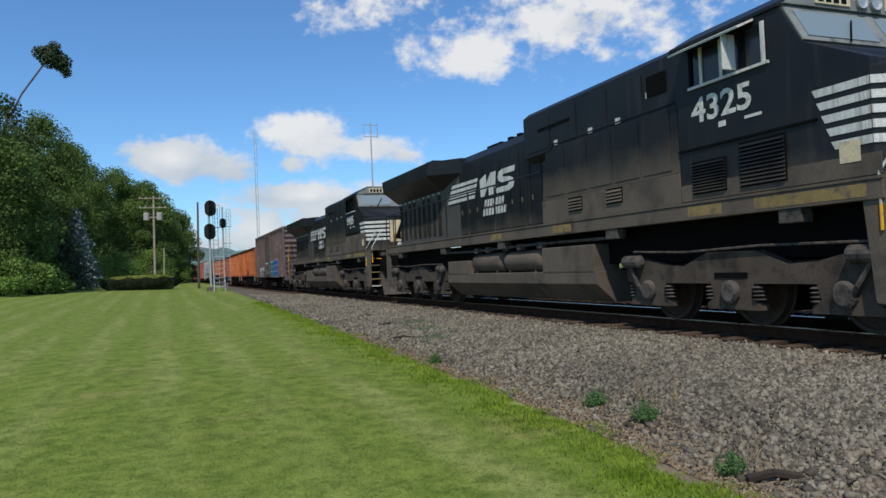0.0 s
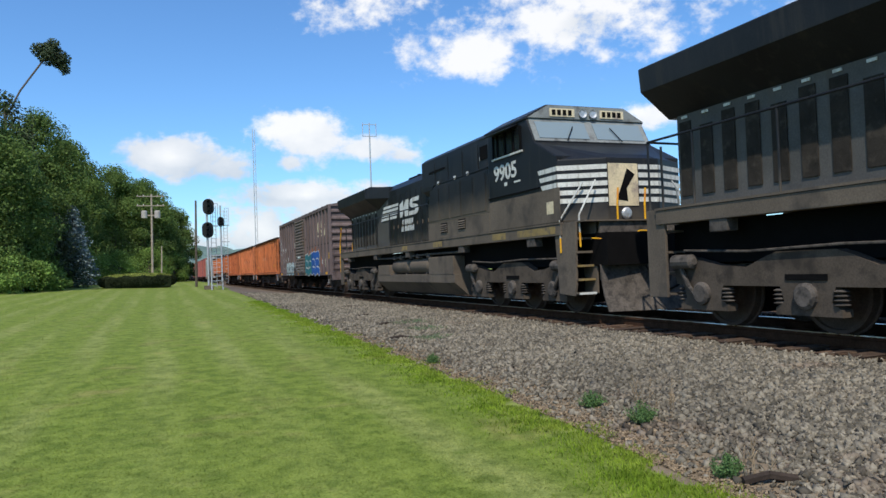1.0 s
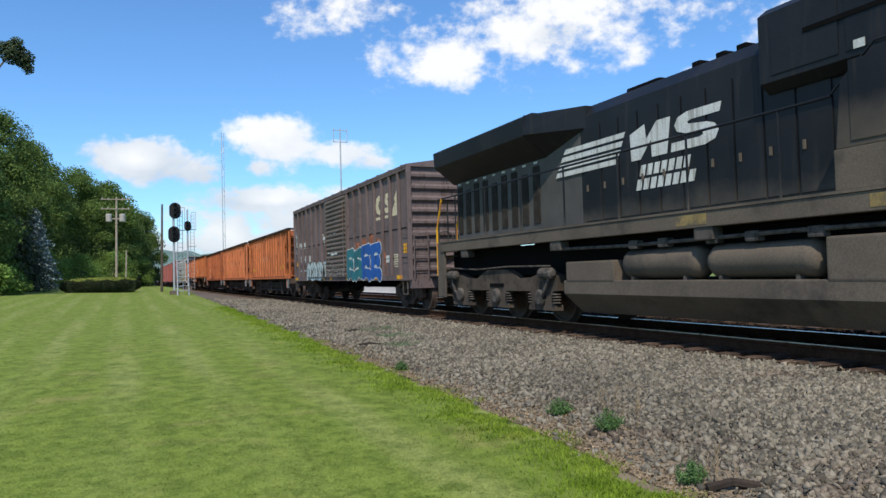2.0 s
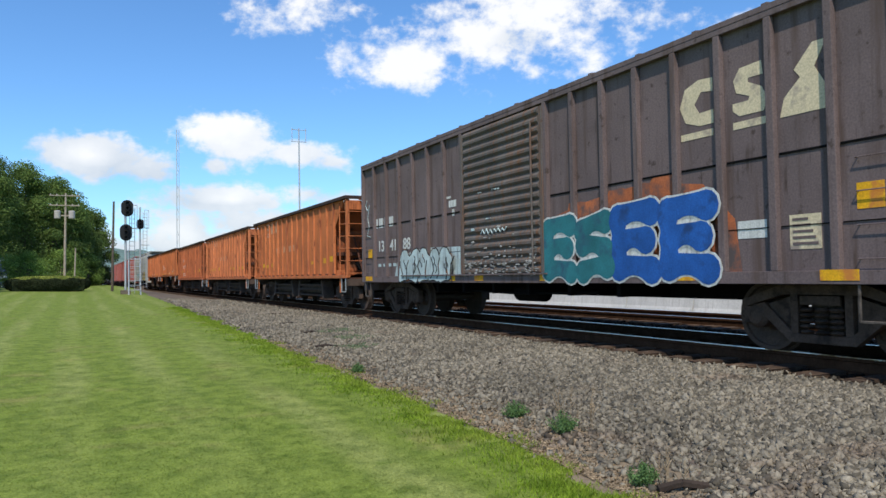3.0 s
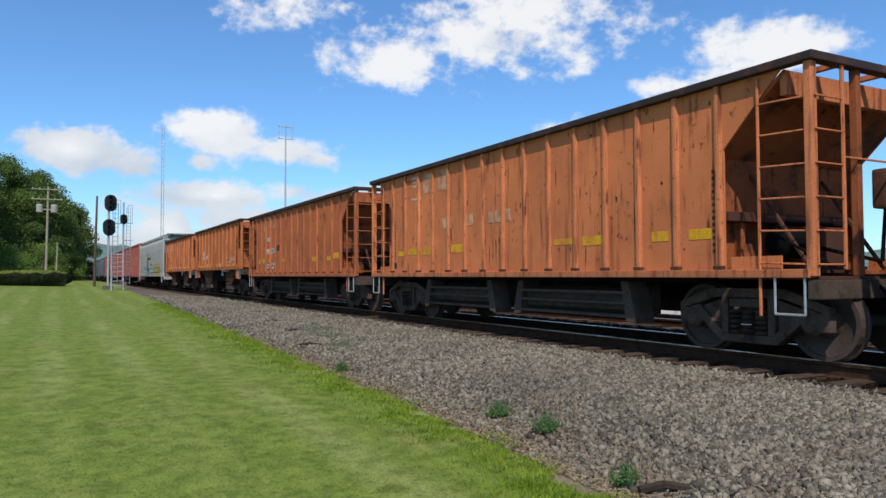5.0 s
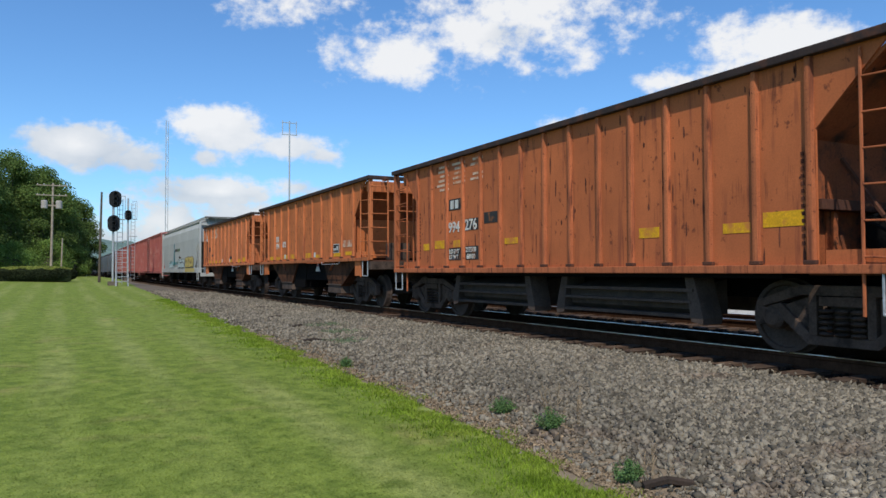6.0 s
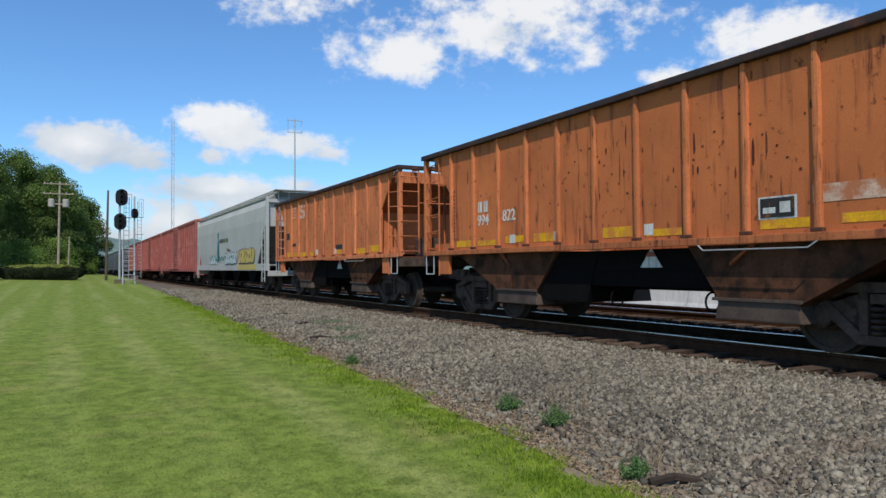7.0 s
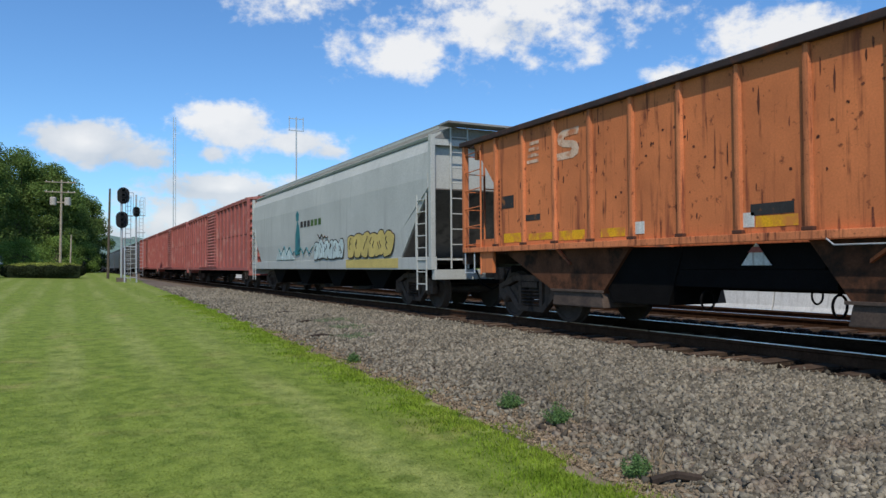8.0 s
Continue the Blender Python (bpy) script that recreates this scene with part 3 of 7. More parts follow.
def freight_truck(parent, u):
    t = part("truck", boxm(-0.95, 0.95, -0.2, 0.2, 0.42, 0.72, bevel=0.03), M["gear"], parent, "cast steel two-axle truck")
    t.matrix_basis = pose(0, u, 0)
    for sx in (-1, 1):
        x0, x1 = sx * 0.93, sx * 1.06
        bm = bmesh.new()
        for poly in ([(-1.12, 0.56), (-0.5, 0.74), (0.5, 0.74), (1.12, 0.56), (1.12, 0.66), (0.55, 0.86), (-0.55, 0.86), (-1.12, 0.66)],
                     [(-1.12, 0.36), (-0.92, 0.36), (-0.84, 0.56), (-1.12, 0.6)], [(1.12, 0.36), (1.12, 0.6), (0.84, 0.56), (0.92, 0.36)],
                     [(-0.95, 0.60), (-0.78, 0.64), (-0.36, 0.26), (-0.42, 0.16)], [(0.95, 0.60), (0.42, 0.16), (0.36, 0.26), (0.78, 0.64)],
                     [(-0.42, 0.16), (0.42, 0.16), (0.38, 0.27), (-0.38, 0.27)],
                     [(-0.40, 0.27), (-0.30, 0.27), (-0.30, 0.76), (-0.40, 0.76)], [(0.30, 0.27), (0.40, 0.27), (0.40, 0.76), (0.30, 0.76)]):
            prism(bm, poly, "x", min(x0, x1), max(x0, x1), bevel=0.015)
        for q in (-1, 1):  # thin cast webs that close the frame beside the springs
            prism(bm, [(q * 0.80, 0.60), (q * 0.42, 0.72), (q * 0.42, 0.34)], "x", min(sx * 0.95, sx * 1.01), max(sx * 0.95, sx * 1.01))
        box(bm, min(sx * 1.055, sx * 1.075), max(sx * 1.055, sx * 1.075), -0.26, 0.26, 0.62, 0.73, bevel=0.008)
        part("side_frame", bm, M["gear"], t)
        bm = bmesh.new()
        for k in (-0.19, 0.0, 0.19):
            for j in range(5):
                lathe(bm, [(0.060, 0.0), (0.092, 0.022), (0.060, 0.044)], Matrix.Translation((sx * 1.03, k, 0.275 + j * 0.066)), 10)
        part("spring_nest", bm, M["gear"], t, "coil springs")["kind"] = "stuff"
        for y in (-0.89, 0.89):
            part("bearing", lathe(bmesh.new(), [(0.15, 0), (0.15, 0.12), (0.10, 0.17), (0.04, 0.18)], Matrix.Translation((sx * 0.92, y, 0.457)) @ Matrix.Rotation(sx * math.pi / 2, 4, "Y"), 14), M["gear"], t)
    for y in (-0.89, 0.89):
        wheelset(t, y, 0.457)
    return t


def coupler(parent, u, d):
    """A drawbar and knuckle; d: the way outwards."""
    bm = boxm(-0.10, 0.10, min(u, u + d * 0.55), max(u, u + d * 0.55), 0.76, 0.96, bevel=0.02)
    box(bm, -0.17, 0.13, min(u + d * 0.5, u + d * 0.72), max(u + d * 0.5, u + d * 0.72), 0.72, 1.0, bevel=0.04)
    c = part("coupler", bm, M["gear"], parent, "rusty knuckle coupler")
    pipe(bm2 := bmesh.new(), [(-0.35, u, 0.95), (-0.33, u + d * 0.25, 0.62), (-0.2, u + d * 0.5, 0.5), (-0.08, u + d * 0.68, 0.62)], 0.018, 7)
    part("air_hose", bm2, M["dark"], parent)
    return c


def text_part(words, parent, mat, x, y, z, size, label="", slant=0.0, wide=1.0):
    """Lettering on the side that faces -x; y is its first letter's edge (towards +y)."""
    cu = bpy.data.curves.new("lettering", "FONT")
    cu.body, cu.size, cu.extrude = words, size, 0.003
    cu.shear, cu.offset = slant, size * 0.02
    tmp = bpy.data.objects.new("lettering", cu)
    scene.collection.objects.link(tmp)
    me = bpy.data.meshes.new_from_object(tmp.evaluated_get(bpy.context.evaluated_depsgraph_get()))
    bpy.data.objects.remove(tmp)
    me.materials.clear()
    me.materials.append(mat)
    o = new("lettering", me)
    o.parent = parent
    o.matrix_basis = Matrix(((0, 0, -1, x), (-wide, 0, 0, y), (0, 1, 0, z), (0, 0, 0, 1)))
    if label:
        o["label"] = label
    return o


def patch(name, parent, mat, x, pts, thick=0.004, label=""):
    """A flat painted shape on the side that faces -x; pts in (y, z)."""
    return part(name, prism(bmesh.new(), pts, "x", x - thick, x), mat, parent, label)


def rect(y0, y1, z0, z1, lean=0.0):
    return [(y0, z0), (y1, z0), (y1 + lean, z1), (y0 + lean, z1)]


def ladder(parent, mat, x, y0, y1, z0, z1, n, name="ladder"):
    bm = bmesh.new()
    for y in (y0, y1):
        rod(bm, (x, y, z0), (x, y, z1), 0.02, 6)
    for k in range(n):
        z = z0 + (z1 - z0) * (k + 0.5) / n
        rod(bm, (x, y0, z), (x, y1, z), 0.014, 6)
    return part(name, bm, mat, parent)


# ------------------------------------------------------------------ locomotives
def loco_truck(parent, u):
    t = part("truck", boxm(-0.9, 0.9, -2.2, 2.2, 0.62, 0.95, bevel=0.04), M["under"], parent, "grimy three-axle locomotive truck")
    t.matrix_basis = pose(0, u, 0)
    ax = (-1.87, 0.0, 1.87)
    low = []
    for a in ax:
        low += [(a - 0.42, 0.64), (a - 0.36, 0.44), (a - 0.50, 0.36), (a - 0.50, 0.27), (a + 0.50, 0.27), (a + 0.50, 0.36), (a + 0.36, 0.44), (a + 0.42, 0.64)]
    top = [(2.45, 0.66), (2.5, 0.95), (2.1, 1.06), (1.5, 0.93), (1.0, 0.90), (0.62, 1.05), (0.45, 1.10), (-0.45, 1.10), (-0.62, 1.05), (-1.0, 0.90), (-1.5, 0.93), (-2.1, 1.06), (-2.5, 0.95), (-2.45, 0.66)]
    for sx in (-1, 1):
        bm = prism(bmesh.new(), low + top, "x", min(sx * 1.14, sx * 1.32), max(sx * 1.14, sx * 1.32))
        part("side_frame", bm, M["frame_dust"], t)
        for a in ax:
            bm = lathe(bmesh.new(), [(0.17, 0), (0.17, 0.06), (0.13, 0.09), (0.05, 0.09)], Matrix.Translation((sx * 1.31, a, 0.52)) @ Matrix.Rotation(sx * math.pi / 2, 4, "Y"), 16)
            part("journal", bm, M["under"], t)
            bm = bmesh.new()
            for j in range(4):
                for k in (-0.46, 0.46):
                    lathe(bm, [(0.06, 0), (0.10, 0.02), (0.06, 0.04)], Matrix.Translation((sx * 1.26, a + k, 0.40 + j * 0.055)), 10)
            part("coil_spring", bm, M["under"], t)["kind"] = "stuff"
        bm = bmesh.new()
        box(bm, min(sx * 1.32, sx * 1.335), max(sx * 1.32, sx * 1.335), -0.32, 0.32, 0.72, 0.80, bevel=0.005)
        part("frame_slot", bm, M["dark"], t)
        for a, d in ((2.2, 1), (-2.2, -1)):
            bm = lathe(bmesh.new(), [(0.02, -0.22), (0.11, -0.2), (0.11, 0.2), (0.05, 0.24)], Matrix.Translation((sx * 1.38, a, 1.0)) @ Matrix.Rotation(math.pi / 2, 4, "X"), 12)
            pipe(bm, [(sx * 1.38, a + d * 0.1, 0.95), (sx * 1.40, a - d * 0.12, 0.62), (sx * 1.36, a - d * 0.2, 0.5)], 0.035, 7)
            part("brake_cylinder", bm, M["under"], t)
        pipe(bm := bmesh.new(), [(sx * 1.36, -2.3, 1.14), (sx * 1.36, -0.6, 1.16), (sx * 1.36, 0.9, 1.12), (sx * 1.36, 2.2, 1.17)], 0.018, 6)
        part("brake_pipe", bm, M["under"], t)
    for a in ax:
        part("traction_motor", boxm(-0.58, 0.58, a - 0.5, a + 0.62, 0.22, 1.08, bevel=0.08), M["dark"], t)
        wheelset(t, a, 0.533)
    return t


def louvre(parent, x, y0, y1, z0, z1, n, mat="dirty"):
    bm = bmesh.new()
    h = (z1 - z0) / n
    for k in range(n):
        z = z0 + k * h
        prism(bm, [(x, z), (x - 0.035, z + h * 0.1), (x - 0.01, z + h * 0.75), (x, z + h * 0.75)], "y", y0, y1)
    part("louvre_slats", bm, M[mat], parent)["kind"] = "stuff"
    part("louvre_back", boxm(x - 0.006, x, y0 - 0.02, y1 + 0.02, z0 - 0.02, z1 + 0.02), M["dark"], parent)


def locomotive(s0, number, label, stripe_mat):
    e = car("locomotive", s0, label, "locomotive", "freight train")
    P = lambda n, bm, m, lab="", par=None, smooth=False: part(n, bm, M[m], par or e, lab, smooth)
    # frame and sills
    # deep and near-black, so the shade below the sill is in its colour
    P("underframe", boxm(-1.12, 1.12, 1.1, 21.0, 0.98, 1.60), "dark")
    for sx in (-1, 1):
        P("side_sill", boxm(min(sx * 1.30, sx * 1.52), max(sx * 1.30, sx * 1.52), 2.1, 20.95, 1.60, 1.82, bevel=0.012), "dirty", "dust-covered side sill")
        P("walkway_edge", boxm(min(sx * 1.46, sx * 1.535), max(sx * 1.46, sx * 1.535), 2.1, 20.95, 1.825, 1.86), "dirty")
    for y0, y1 in ((2.3, 3.95), (4.55, 5.25), (8.6, 9.3), (11.7, 12.3)):
        P("reflective_strip", boxm(-1.5245, -1.5205, y0, y1, 1.64, 1.79), "reflector", "dusty ochre reflective strip")
    P("walkway", boxm(-1.45, 1.45, 1.30, 21.2, 1.822, 1.85), "dirty")
    for u in (3.4, 7.3, 11.8, 15.6, 19.6):
        P("jacking_pad", boxm(-1.50, -1.30, u - 0.18, u + 0.18, 1.42, 1.598, bevel=0.02), "under")
    # engine hood, radiator section
    hood = [(-0.98, 1.852), (-0.98, 3.92), (-0.80, 4.14), (0.80, 4.14), (0.98, 3.92), (0.98, 1.852)]
    P("engine_hood", prism(bmesh.new(), hood, "y", 9.75, 15.4, bevel=0.01), "black", "black hood with access doors")
    P("radiator_hood", prism(bmesh.new(), [(-0.98, 1.852), (-0.98, 3.9), (0.98, 3.9), (0.98, 1.852)], "y", 15.402, 21.0, bevel=0.03), "dusty", "dust-greyed radiator hood")
    for k in range(10):  # hood doors
        u = 10.1 + k * 0.52
        bm = boxm(-1.0, -0.981, u, u + 0.48, 1.95, 3.70, bevel=0.006)
        P("hood_door", bm, "black")
        P("latch", boxm(-1.02, -1.001, u + 0.38, u + 0.42, 2.5, 2.62), "dirty")
    # the overhanging radiator: a wing on either side with a sloped belly
    wing = [(-1.52, 3.78), (-1.55, 4.16), (-1.30, 4.27), (1.30, 4.27), (1.55, 4.16), (1.52, 3.78), (0.97, 3.36), (-0.97, 3.36)]
    bm = prism(bmesh.new(), wing, "y", 16.6, 21.2, bevel=0.02)
    w = P("radiator_wing", bm, "black", "black overhanging radiator wing")
    bm = bmesh.new()
    lo = [(-0.98, 15.2, 3.7), (-0.98, 15.2, 4.12), (0.98, 15.2, 4.12), (0.98, 15.2, 3.7)]
    hi = [(-1.53, 16.61, 3.80), (-1.50, 16.61, 4.20), (1.50, 16.61, 4.20), (1.53, 16.61, 3.80)]
    bot = [(-0.97, 16.61, 3.37), (0.97, 16.61, 3.37)]
    vs = [bm.verts.new(v) for v in lo + hi + bot]
    bmesh.ops.convex_hull(bm, input=vs)
    P("radiator_front", bm, "black")
    for k in range(9):
        u = 16.9 + k * 0.47
        P("radiator_panel", boxm(-1.0, -0.981, u, u + 0.26, 2.05, 3.25 - 0.12 * (k % 3 == 1), bevel=0.008), "intake", "sooty brown intake panel")
        P("lift_plate", boxm(-1.0, -0.984, u + 0.07, u + 0.20, 3.30, 3.34), "white")
    P("roof_fan", lathe(bmesh.new(), [(0.75, 0), (0.75, 0.1), (0.68, 0.12), (0.1, 0.13)], Matrix.Translation((0, 18.0, 4.26)), 24), "dark")
    P("exhaust_stack", boxm(-0.35, 0.35, 13.9, 14.8, 4.12, 4.38, bevel=0.05), "dark", "sooty exhaust stack")
    for u in (11.2, 11.6, 12.0, 12.5):
        P("roof_fitting", boxm(-0.75, -0.5, u, u + 0.18, 4.1, 4.24, bevel=0.02), "dark")
    # high cabinet behind the cab
    tall = [(-1.02, 3.3), (-1.18, 3.42), (-1.18, 4.32), (-1.02, 4.44), (1.02, 4.44), (1.18, 4.32), (1.18, 3.42), (1.02, 3.3)]
    P("control_cabinet", prism(bmesh.new(), tall, "y", 5.42, 11.0, bevel=0.015), "black")
    for k in range(5):
        P("cabinet_door", boxm(-1.192, -1.181, 5.6 + k * 1.06, 6.56 + k * 1.06, 3.5, 4.2, bevel=0.005), "black")
    P("blower_grille", boxm(-1.205, -1.1925, 9.0, 10.3, 3.90, 3.96), "dark")
    P("blower_panel", boxm(-1.21, -1.1925, 6.0, 6.5, 3.75, 4.1, bevel=0.01), "dark")
    for u, z in ((6.4, 3.75), (7.3, 3.5), (8.2, 3.5), (9.5, 3.5)):
        P("notice_plate", boxm(-1.20, -1.1925, u, u + 0.14, z, z + 0.10), "white")
    # wide equipment boxes at walkway level
    P("equipment_box", prism(bmesh.new(), [(5.42, 2.33), (5.42, 3.38), (9.2, 3.38), (9.62, 3.1), (9.70, 2.33)], "x", -1.49, 1.49, bevel=0.015), "dusted")
    P("lower_box", boxm(-1.50, 1.50, 5.42, 9.72, 1.862, 2.328, bevel=0.01), "dirty", "dust-brown equipment box")
    for k in range(5):
        P("box_door", boxm(-1.503, -1.491, 5.6 + k * 0.8, 6.3 + k * 0.8, 2.40, 3.30, bevel=0.004), "dusted")
    louvre(e, -1.502, 8.2, 8.65, 2.04, 2.27, 4)
    louvre(e, -1.502, 6.92, 7.36, 2.06, 2.29, 4)
    # cab
    cab = [(2.19, 1.862), (2.19, 3.20), (3.08, 3.64), (3.40, 4.20), (5.4, 4.20), (5.4, 1.862)]
    shell = P("cab", prism(bmesh.new(), cab, "x", -1.50, 1.50, bevel=0.03), "black", "black cab with side windows")
    P("cab_roof", prism(bmesh.new(), [(-1.53, 4.18), (-1.53, 4.23), (-1.0, 4.52), (1.0, 4.52), (1.53, 4.23), (1.53, 4.18)], "y", 3.38, 5.5, bevel=0.015), "black")
    P("cab_apron", boxm(-1.512, -1.502, 2.1, 5.38, 1.875, 2.12 if number[0] == "4" else 2.55, bevel=0.004), "dirty", "dust-brown lower cab side")
    if number[0] == "4":
        louvre(e, -1.513, 3.4, 4.15, 1.98, 2.55, 11, "black")
        louvre(e, -1.513, 4.45, 5.1, 1.98, 2.42, 10, "black")
    P("drip_rail", boxm(-1.525, -1.501, 2.9, 5.4, 2.62, 2.65), "dark")
    P("builder_plate", boxm(-1.518, -1.513, 2.35, 2.62, 2.05, 2.30), "cream", "pale square plate")
    # nose with bevelled corners
    P("nose", prism(bmesh.new(), [(-1.50, 2.20), (-0.62, 1.75), (0.62, 1.75), (1.50, 2.20)], "z", 1.862, 3.12, bevel=0.03), "black")
    bm = bmesh.new()
    vs = [bm.verts.new(v) for v in ((-1.5, 2.20, 3.10), (1.5, 2.20, 3.10), (-0.62, 1.76, 3.10), (0.62, 1.76, 3.10), (-1.47, 3.05, 3.60), (1.47, 3.05, 3.60), (-0.5, 1.95, 3.22), (0.5, 1.95, 3.22))]
    bmesh.ops.convex_hull(bm, input=vs)
    P("nose_top", bm, "black")
    # stripes along the cab side, round the corner and over the nose
    for k in range(5):
        z0 = 2.23 + k * 0.165
        z1 = z0 + 0.095
        back = 2.68 + (z0 - 2.23) * 0.36
        patch("stripe", e, stripe_mat, -1.503, [(2.20, z0), (back, z0), (back + 0.05, z1), (2.20, z1)])
        for sx in (-1, 1):
            a0, a1 = Vector((sx * 1.505, 2.192, 0)), Vector((sx * 0.622, 1.743, 0))
            bm = bmesh.new()
            n = Vector((sx * 0.45, -0.88, 0)).normalized() * 0.006
            vs = [bm.verts.new(p + n * q + Vector((0, 0, z))) for p in (a0, a1) for q in (0.2, 1) for z in (z0, z1)]
            bmesh.ops.convex_hull(bm, input=vs)
            part("stripe", bm, stripe_mat, e)
        part("stripe", boxm(0.12, 0.61, 1.740, 1.749, z0, z1), stripe_mat, e)
    P("nose_panel", boxm(-0.60, 0.10, 1.735, 1.749, 2.15, 3.0, bevel=0.004), "cream", "pale nose panel")
    P("nose_emblem", prism(bmesh.new(), [(-0.42, 2.28), (-0.16, 2.24), (-0.18, 2.5), (0.02, 2.78), (-0.16, 2.9), (-0.28, 2.6)], "y", 1.728, 1.734), "dark")
    P("ditch_light", lathe(bmesh.new(), [(0.03, -0.10), (0.10, -0.06), (0.12, 0.0), (0.09, 0.03), (0.02, 0.04)], Matrix.Translation((-0.22, 1.70, 2.0)) @ Matrix.Rotation(math.pi / 2, 4, "X"), 16), "steel", "round chrome light")
    # windshields on the sloped front, number boards above
    d = Vector((0, 0.32, 0.56)).normalized()
    n = Vector((0, -0.868, 0.496))

    def slope_plate(name, x0, x1, k0, k1, off, thick, mat, lab=""):
        base = Vector((0, 3.08, 3.64))
        bm = bmesh.new()
        vs = [bm.verts.new(Vector((x, 0, 0)) + base + d * k + n * q) for x in (x0, x1) for k in (k0, k1) for q in (off, off + thick)]
        bmesh.ops.convex_hull(bm, input=vs)
        return part(name, bm, M[mat], e, lab)
    slope_plate("windshield_frame", -1.46, 1.46, 0.02, 0.64, 0.0, 0.02, "surround", "dull grey windshield surround")
    slope_plate("windshield", -1.34, -0.10, 0.09, 0.54, 0.021, 0.012, "shield")
    slope_plate("windshield", 0.10, 1.34, 0.09, 0.54, 0.021, 0.012, "shield")
    P("visor_band", prism(bmesh.new(), [(-1.48, 4.21), (-0.98, 4.50), (0.98, 4.50), (1.48, 4.21)], "y", 3.33, 3.378), "surround", "pale band above the windshield")
    for x0 in (-0.95, 0.33):
        P("number_board", boxm(x0, x0 + 0.62, 3.31, 3.329, 4.25, 4.43, bevel=0.004), "cream", "pale number board")
        for k in range(4):
            P("number_bar", boxm(x0 + 0.05 + k * 0.135, x0 + 0.14 + k * 0.135, 3.304, 3.3095, 4.28, 4.40), "dark")
    for x0 in (-0.13, 0.13):
        P("headlight", lathe(bmesh.new(), [(0.03, -0.02), (0.095, 0.0), (0.10, 0.05), (0.06, 0.03)], Matrix.Translation((x0, 3.33, 4.34)) @ Matrix.Rotation(math.pi / 2, 4, "X"), 14), "steel")
    P("wiper", rod(bmesh.new(), (-0.7, 3.03, 3.68), (-0.45, 3.22, 4.02), 0.012, 5), "dark")
    P("wiper", rod(bmesh.new(), (0.7, 3.03, 3.68), (0.5, 3.22, 4.02), 0.012, 5), "dark")
    # side windows, frames, shade, mirror
    P("window_glass", boxm(-1.508, -1.502, 3.62, 5.06, 3.56, 4.06), "pane", "dark cab side window")
    for u in (3.66, 4.02, 4.42, 4.82, 5.04):
        P("window_post", boxm(-1.53, -1.503, u - 0.028, u + 0.028, 3.55, 4.08), "white" if number[0] == "4" and u in (3.66, 4.42, 4.82) else "dark")
    P("window_sill", boxm(-1.54, -1.503, 3.58, 5.10, 3.51, 3.548), "white")
    P("sun_shade", prism(bmesh.new(), [(-1.51, 4.14), (-1.51, 4.17), (-1.80, 4.04), (-1.79, 4.015)], "y", 3.8, 5.2), "white" if number[0] == "4" else "black", "hinged sun shade")
    if number[0] == "4":
        P("mirror", boxm(-1.76, -1.54, 4.12, 4.15, 3.56, 4.04, bevel=0.01), "white", "pale folding mirror")
    # road number and emblem
    text_part(number, e, M["white"], -1.503, 5.08, 3.02, 0.50, "painted white road number", wide=1.18)
    P("small_bar", boxm(-1.508, -1.503, 4.40, 4.54, 2.86, 2.94), "white")
    P("small_bar", boxm(-1.508, -1.503, 3.75, 4.05, 2.88, 2.92), "white")
    for k in range(4):
        z = 2.88 + k * 0.142
        patch("emblem_stripe", e, M["white"], -1.003, [(14.30 - 0.07 * k, z), (16.25 - 0.10 * k, z), (16.19 - 0.10 * k, z + 0.092), (14.25 - 0.07 * k, z + 0.092)])
    first = [(0.1, 0), (0.34, 0), (0.56, 0.5), (0.62, 0), (0.98, 0), (0.98, 1), (0.66, 1), (0.44, 0.55), (0.36, 1), (0, 0.8)]
    second = [(0.02, 0), (0.75, 0), (0.95, 0.1), (1, 0.3), (0.9, 0.5), (0.75, 0.58), (0.35, 0.66), (0.33, 0.72), (0.4, 0.76), (0.98, 0.76), (1, 1), (0.3, 1),
              (0.1, 0.9), (0.05, 0.7), (0.12, 0.52), (0.3, 0.43), (0.68, 0.34), (0.7, 0.28), (0.62, 0.24), (0.02, 0.24)]
    for y0, form in ((14.0, first), (12.95, second)):
        patch("emblem_block", e, M["white"], -1.003, [(y0 - 1.0 * p - 0.10 * q, 2.86 + 0.57 * q) for p, q in form])
    for row, (z, a, b, n_) in enumerate(((2.58, 12.55, 13.75, 7), (2.35, 12.45, 13.85, 8))):
        step = (b - a) / n_
        for k in range(n_):
            y = a + k * step
            patch("emblem_bar", e, M["white"], -1.003, rect(y, y + step * 0.72, z, z + 0.18, -0.05))
    # fuel tank and air reservoirs
    tank = [(-1.30, 1.15), (-1.46, 1.02), (-1.46, 0.62), (-1.05, 0.26), (1.05, 0.26), (1.46, 0.62), (1.46, 1.02), (1.30, 1.15)]
    P("fuel_tank", prism(bmesh.new(), [(x, min(z, 0.86)) if abs(x) > 1.2 and z > 0.8 else (x, z) for x, z in tank], "y", 7.9, 15.4, bevel=0.02), "dirty", "dusty fuel tank")
    P("battery_box", boxm(-1.47, -0.9, 7.95, 9.9, 0.84, 1.36, bevel=0.03), "dirty")
    P("tank_cap", boxm(-1.47, -0.9, 13.9, 15.3, 0.84, 1.20, bevel=0.03), "dirty")
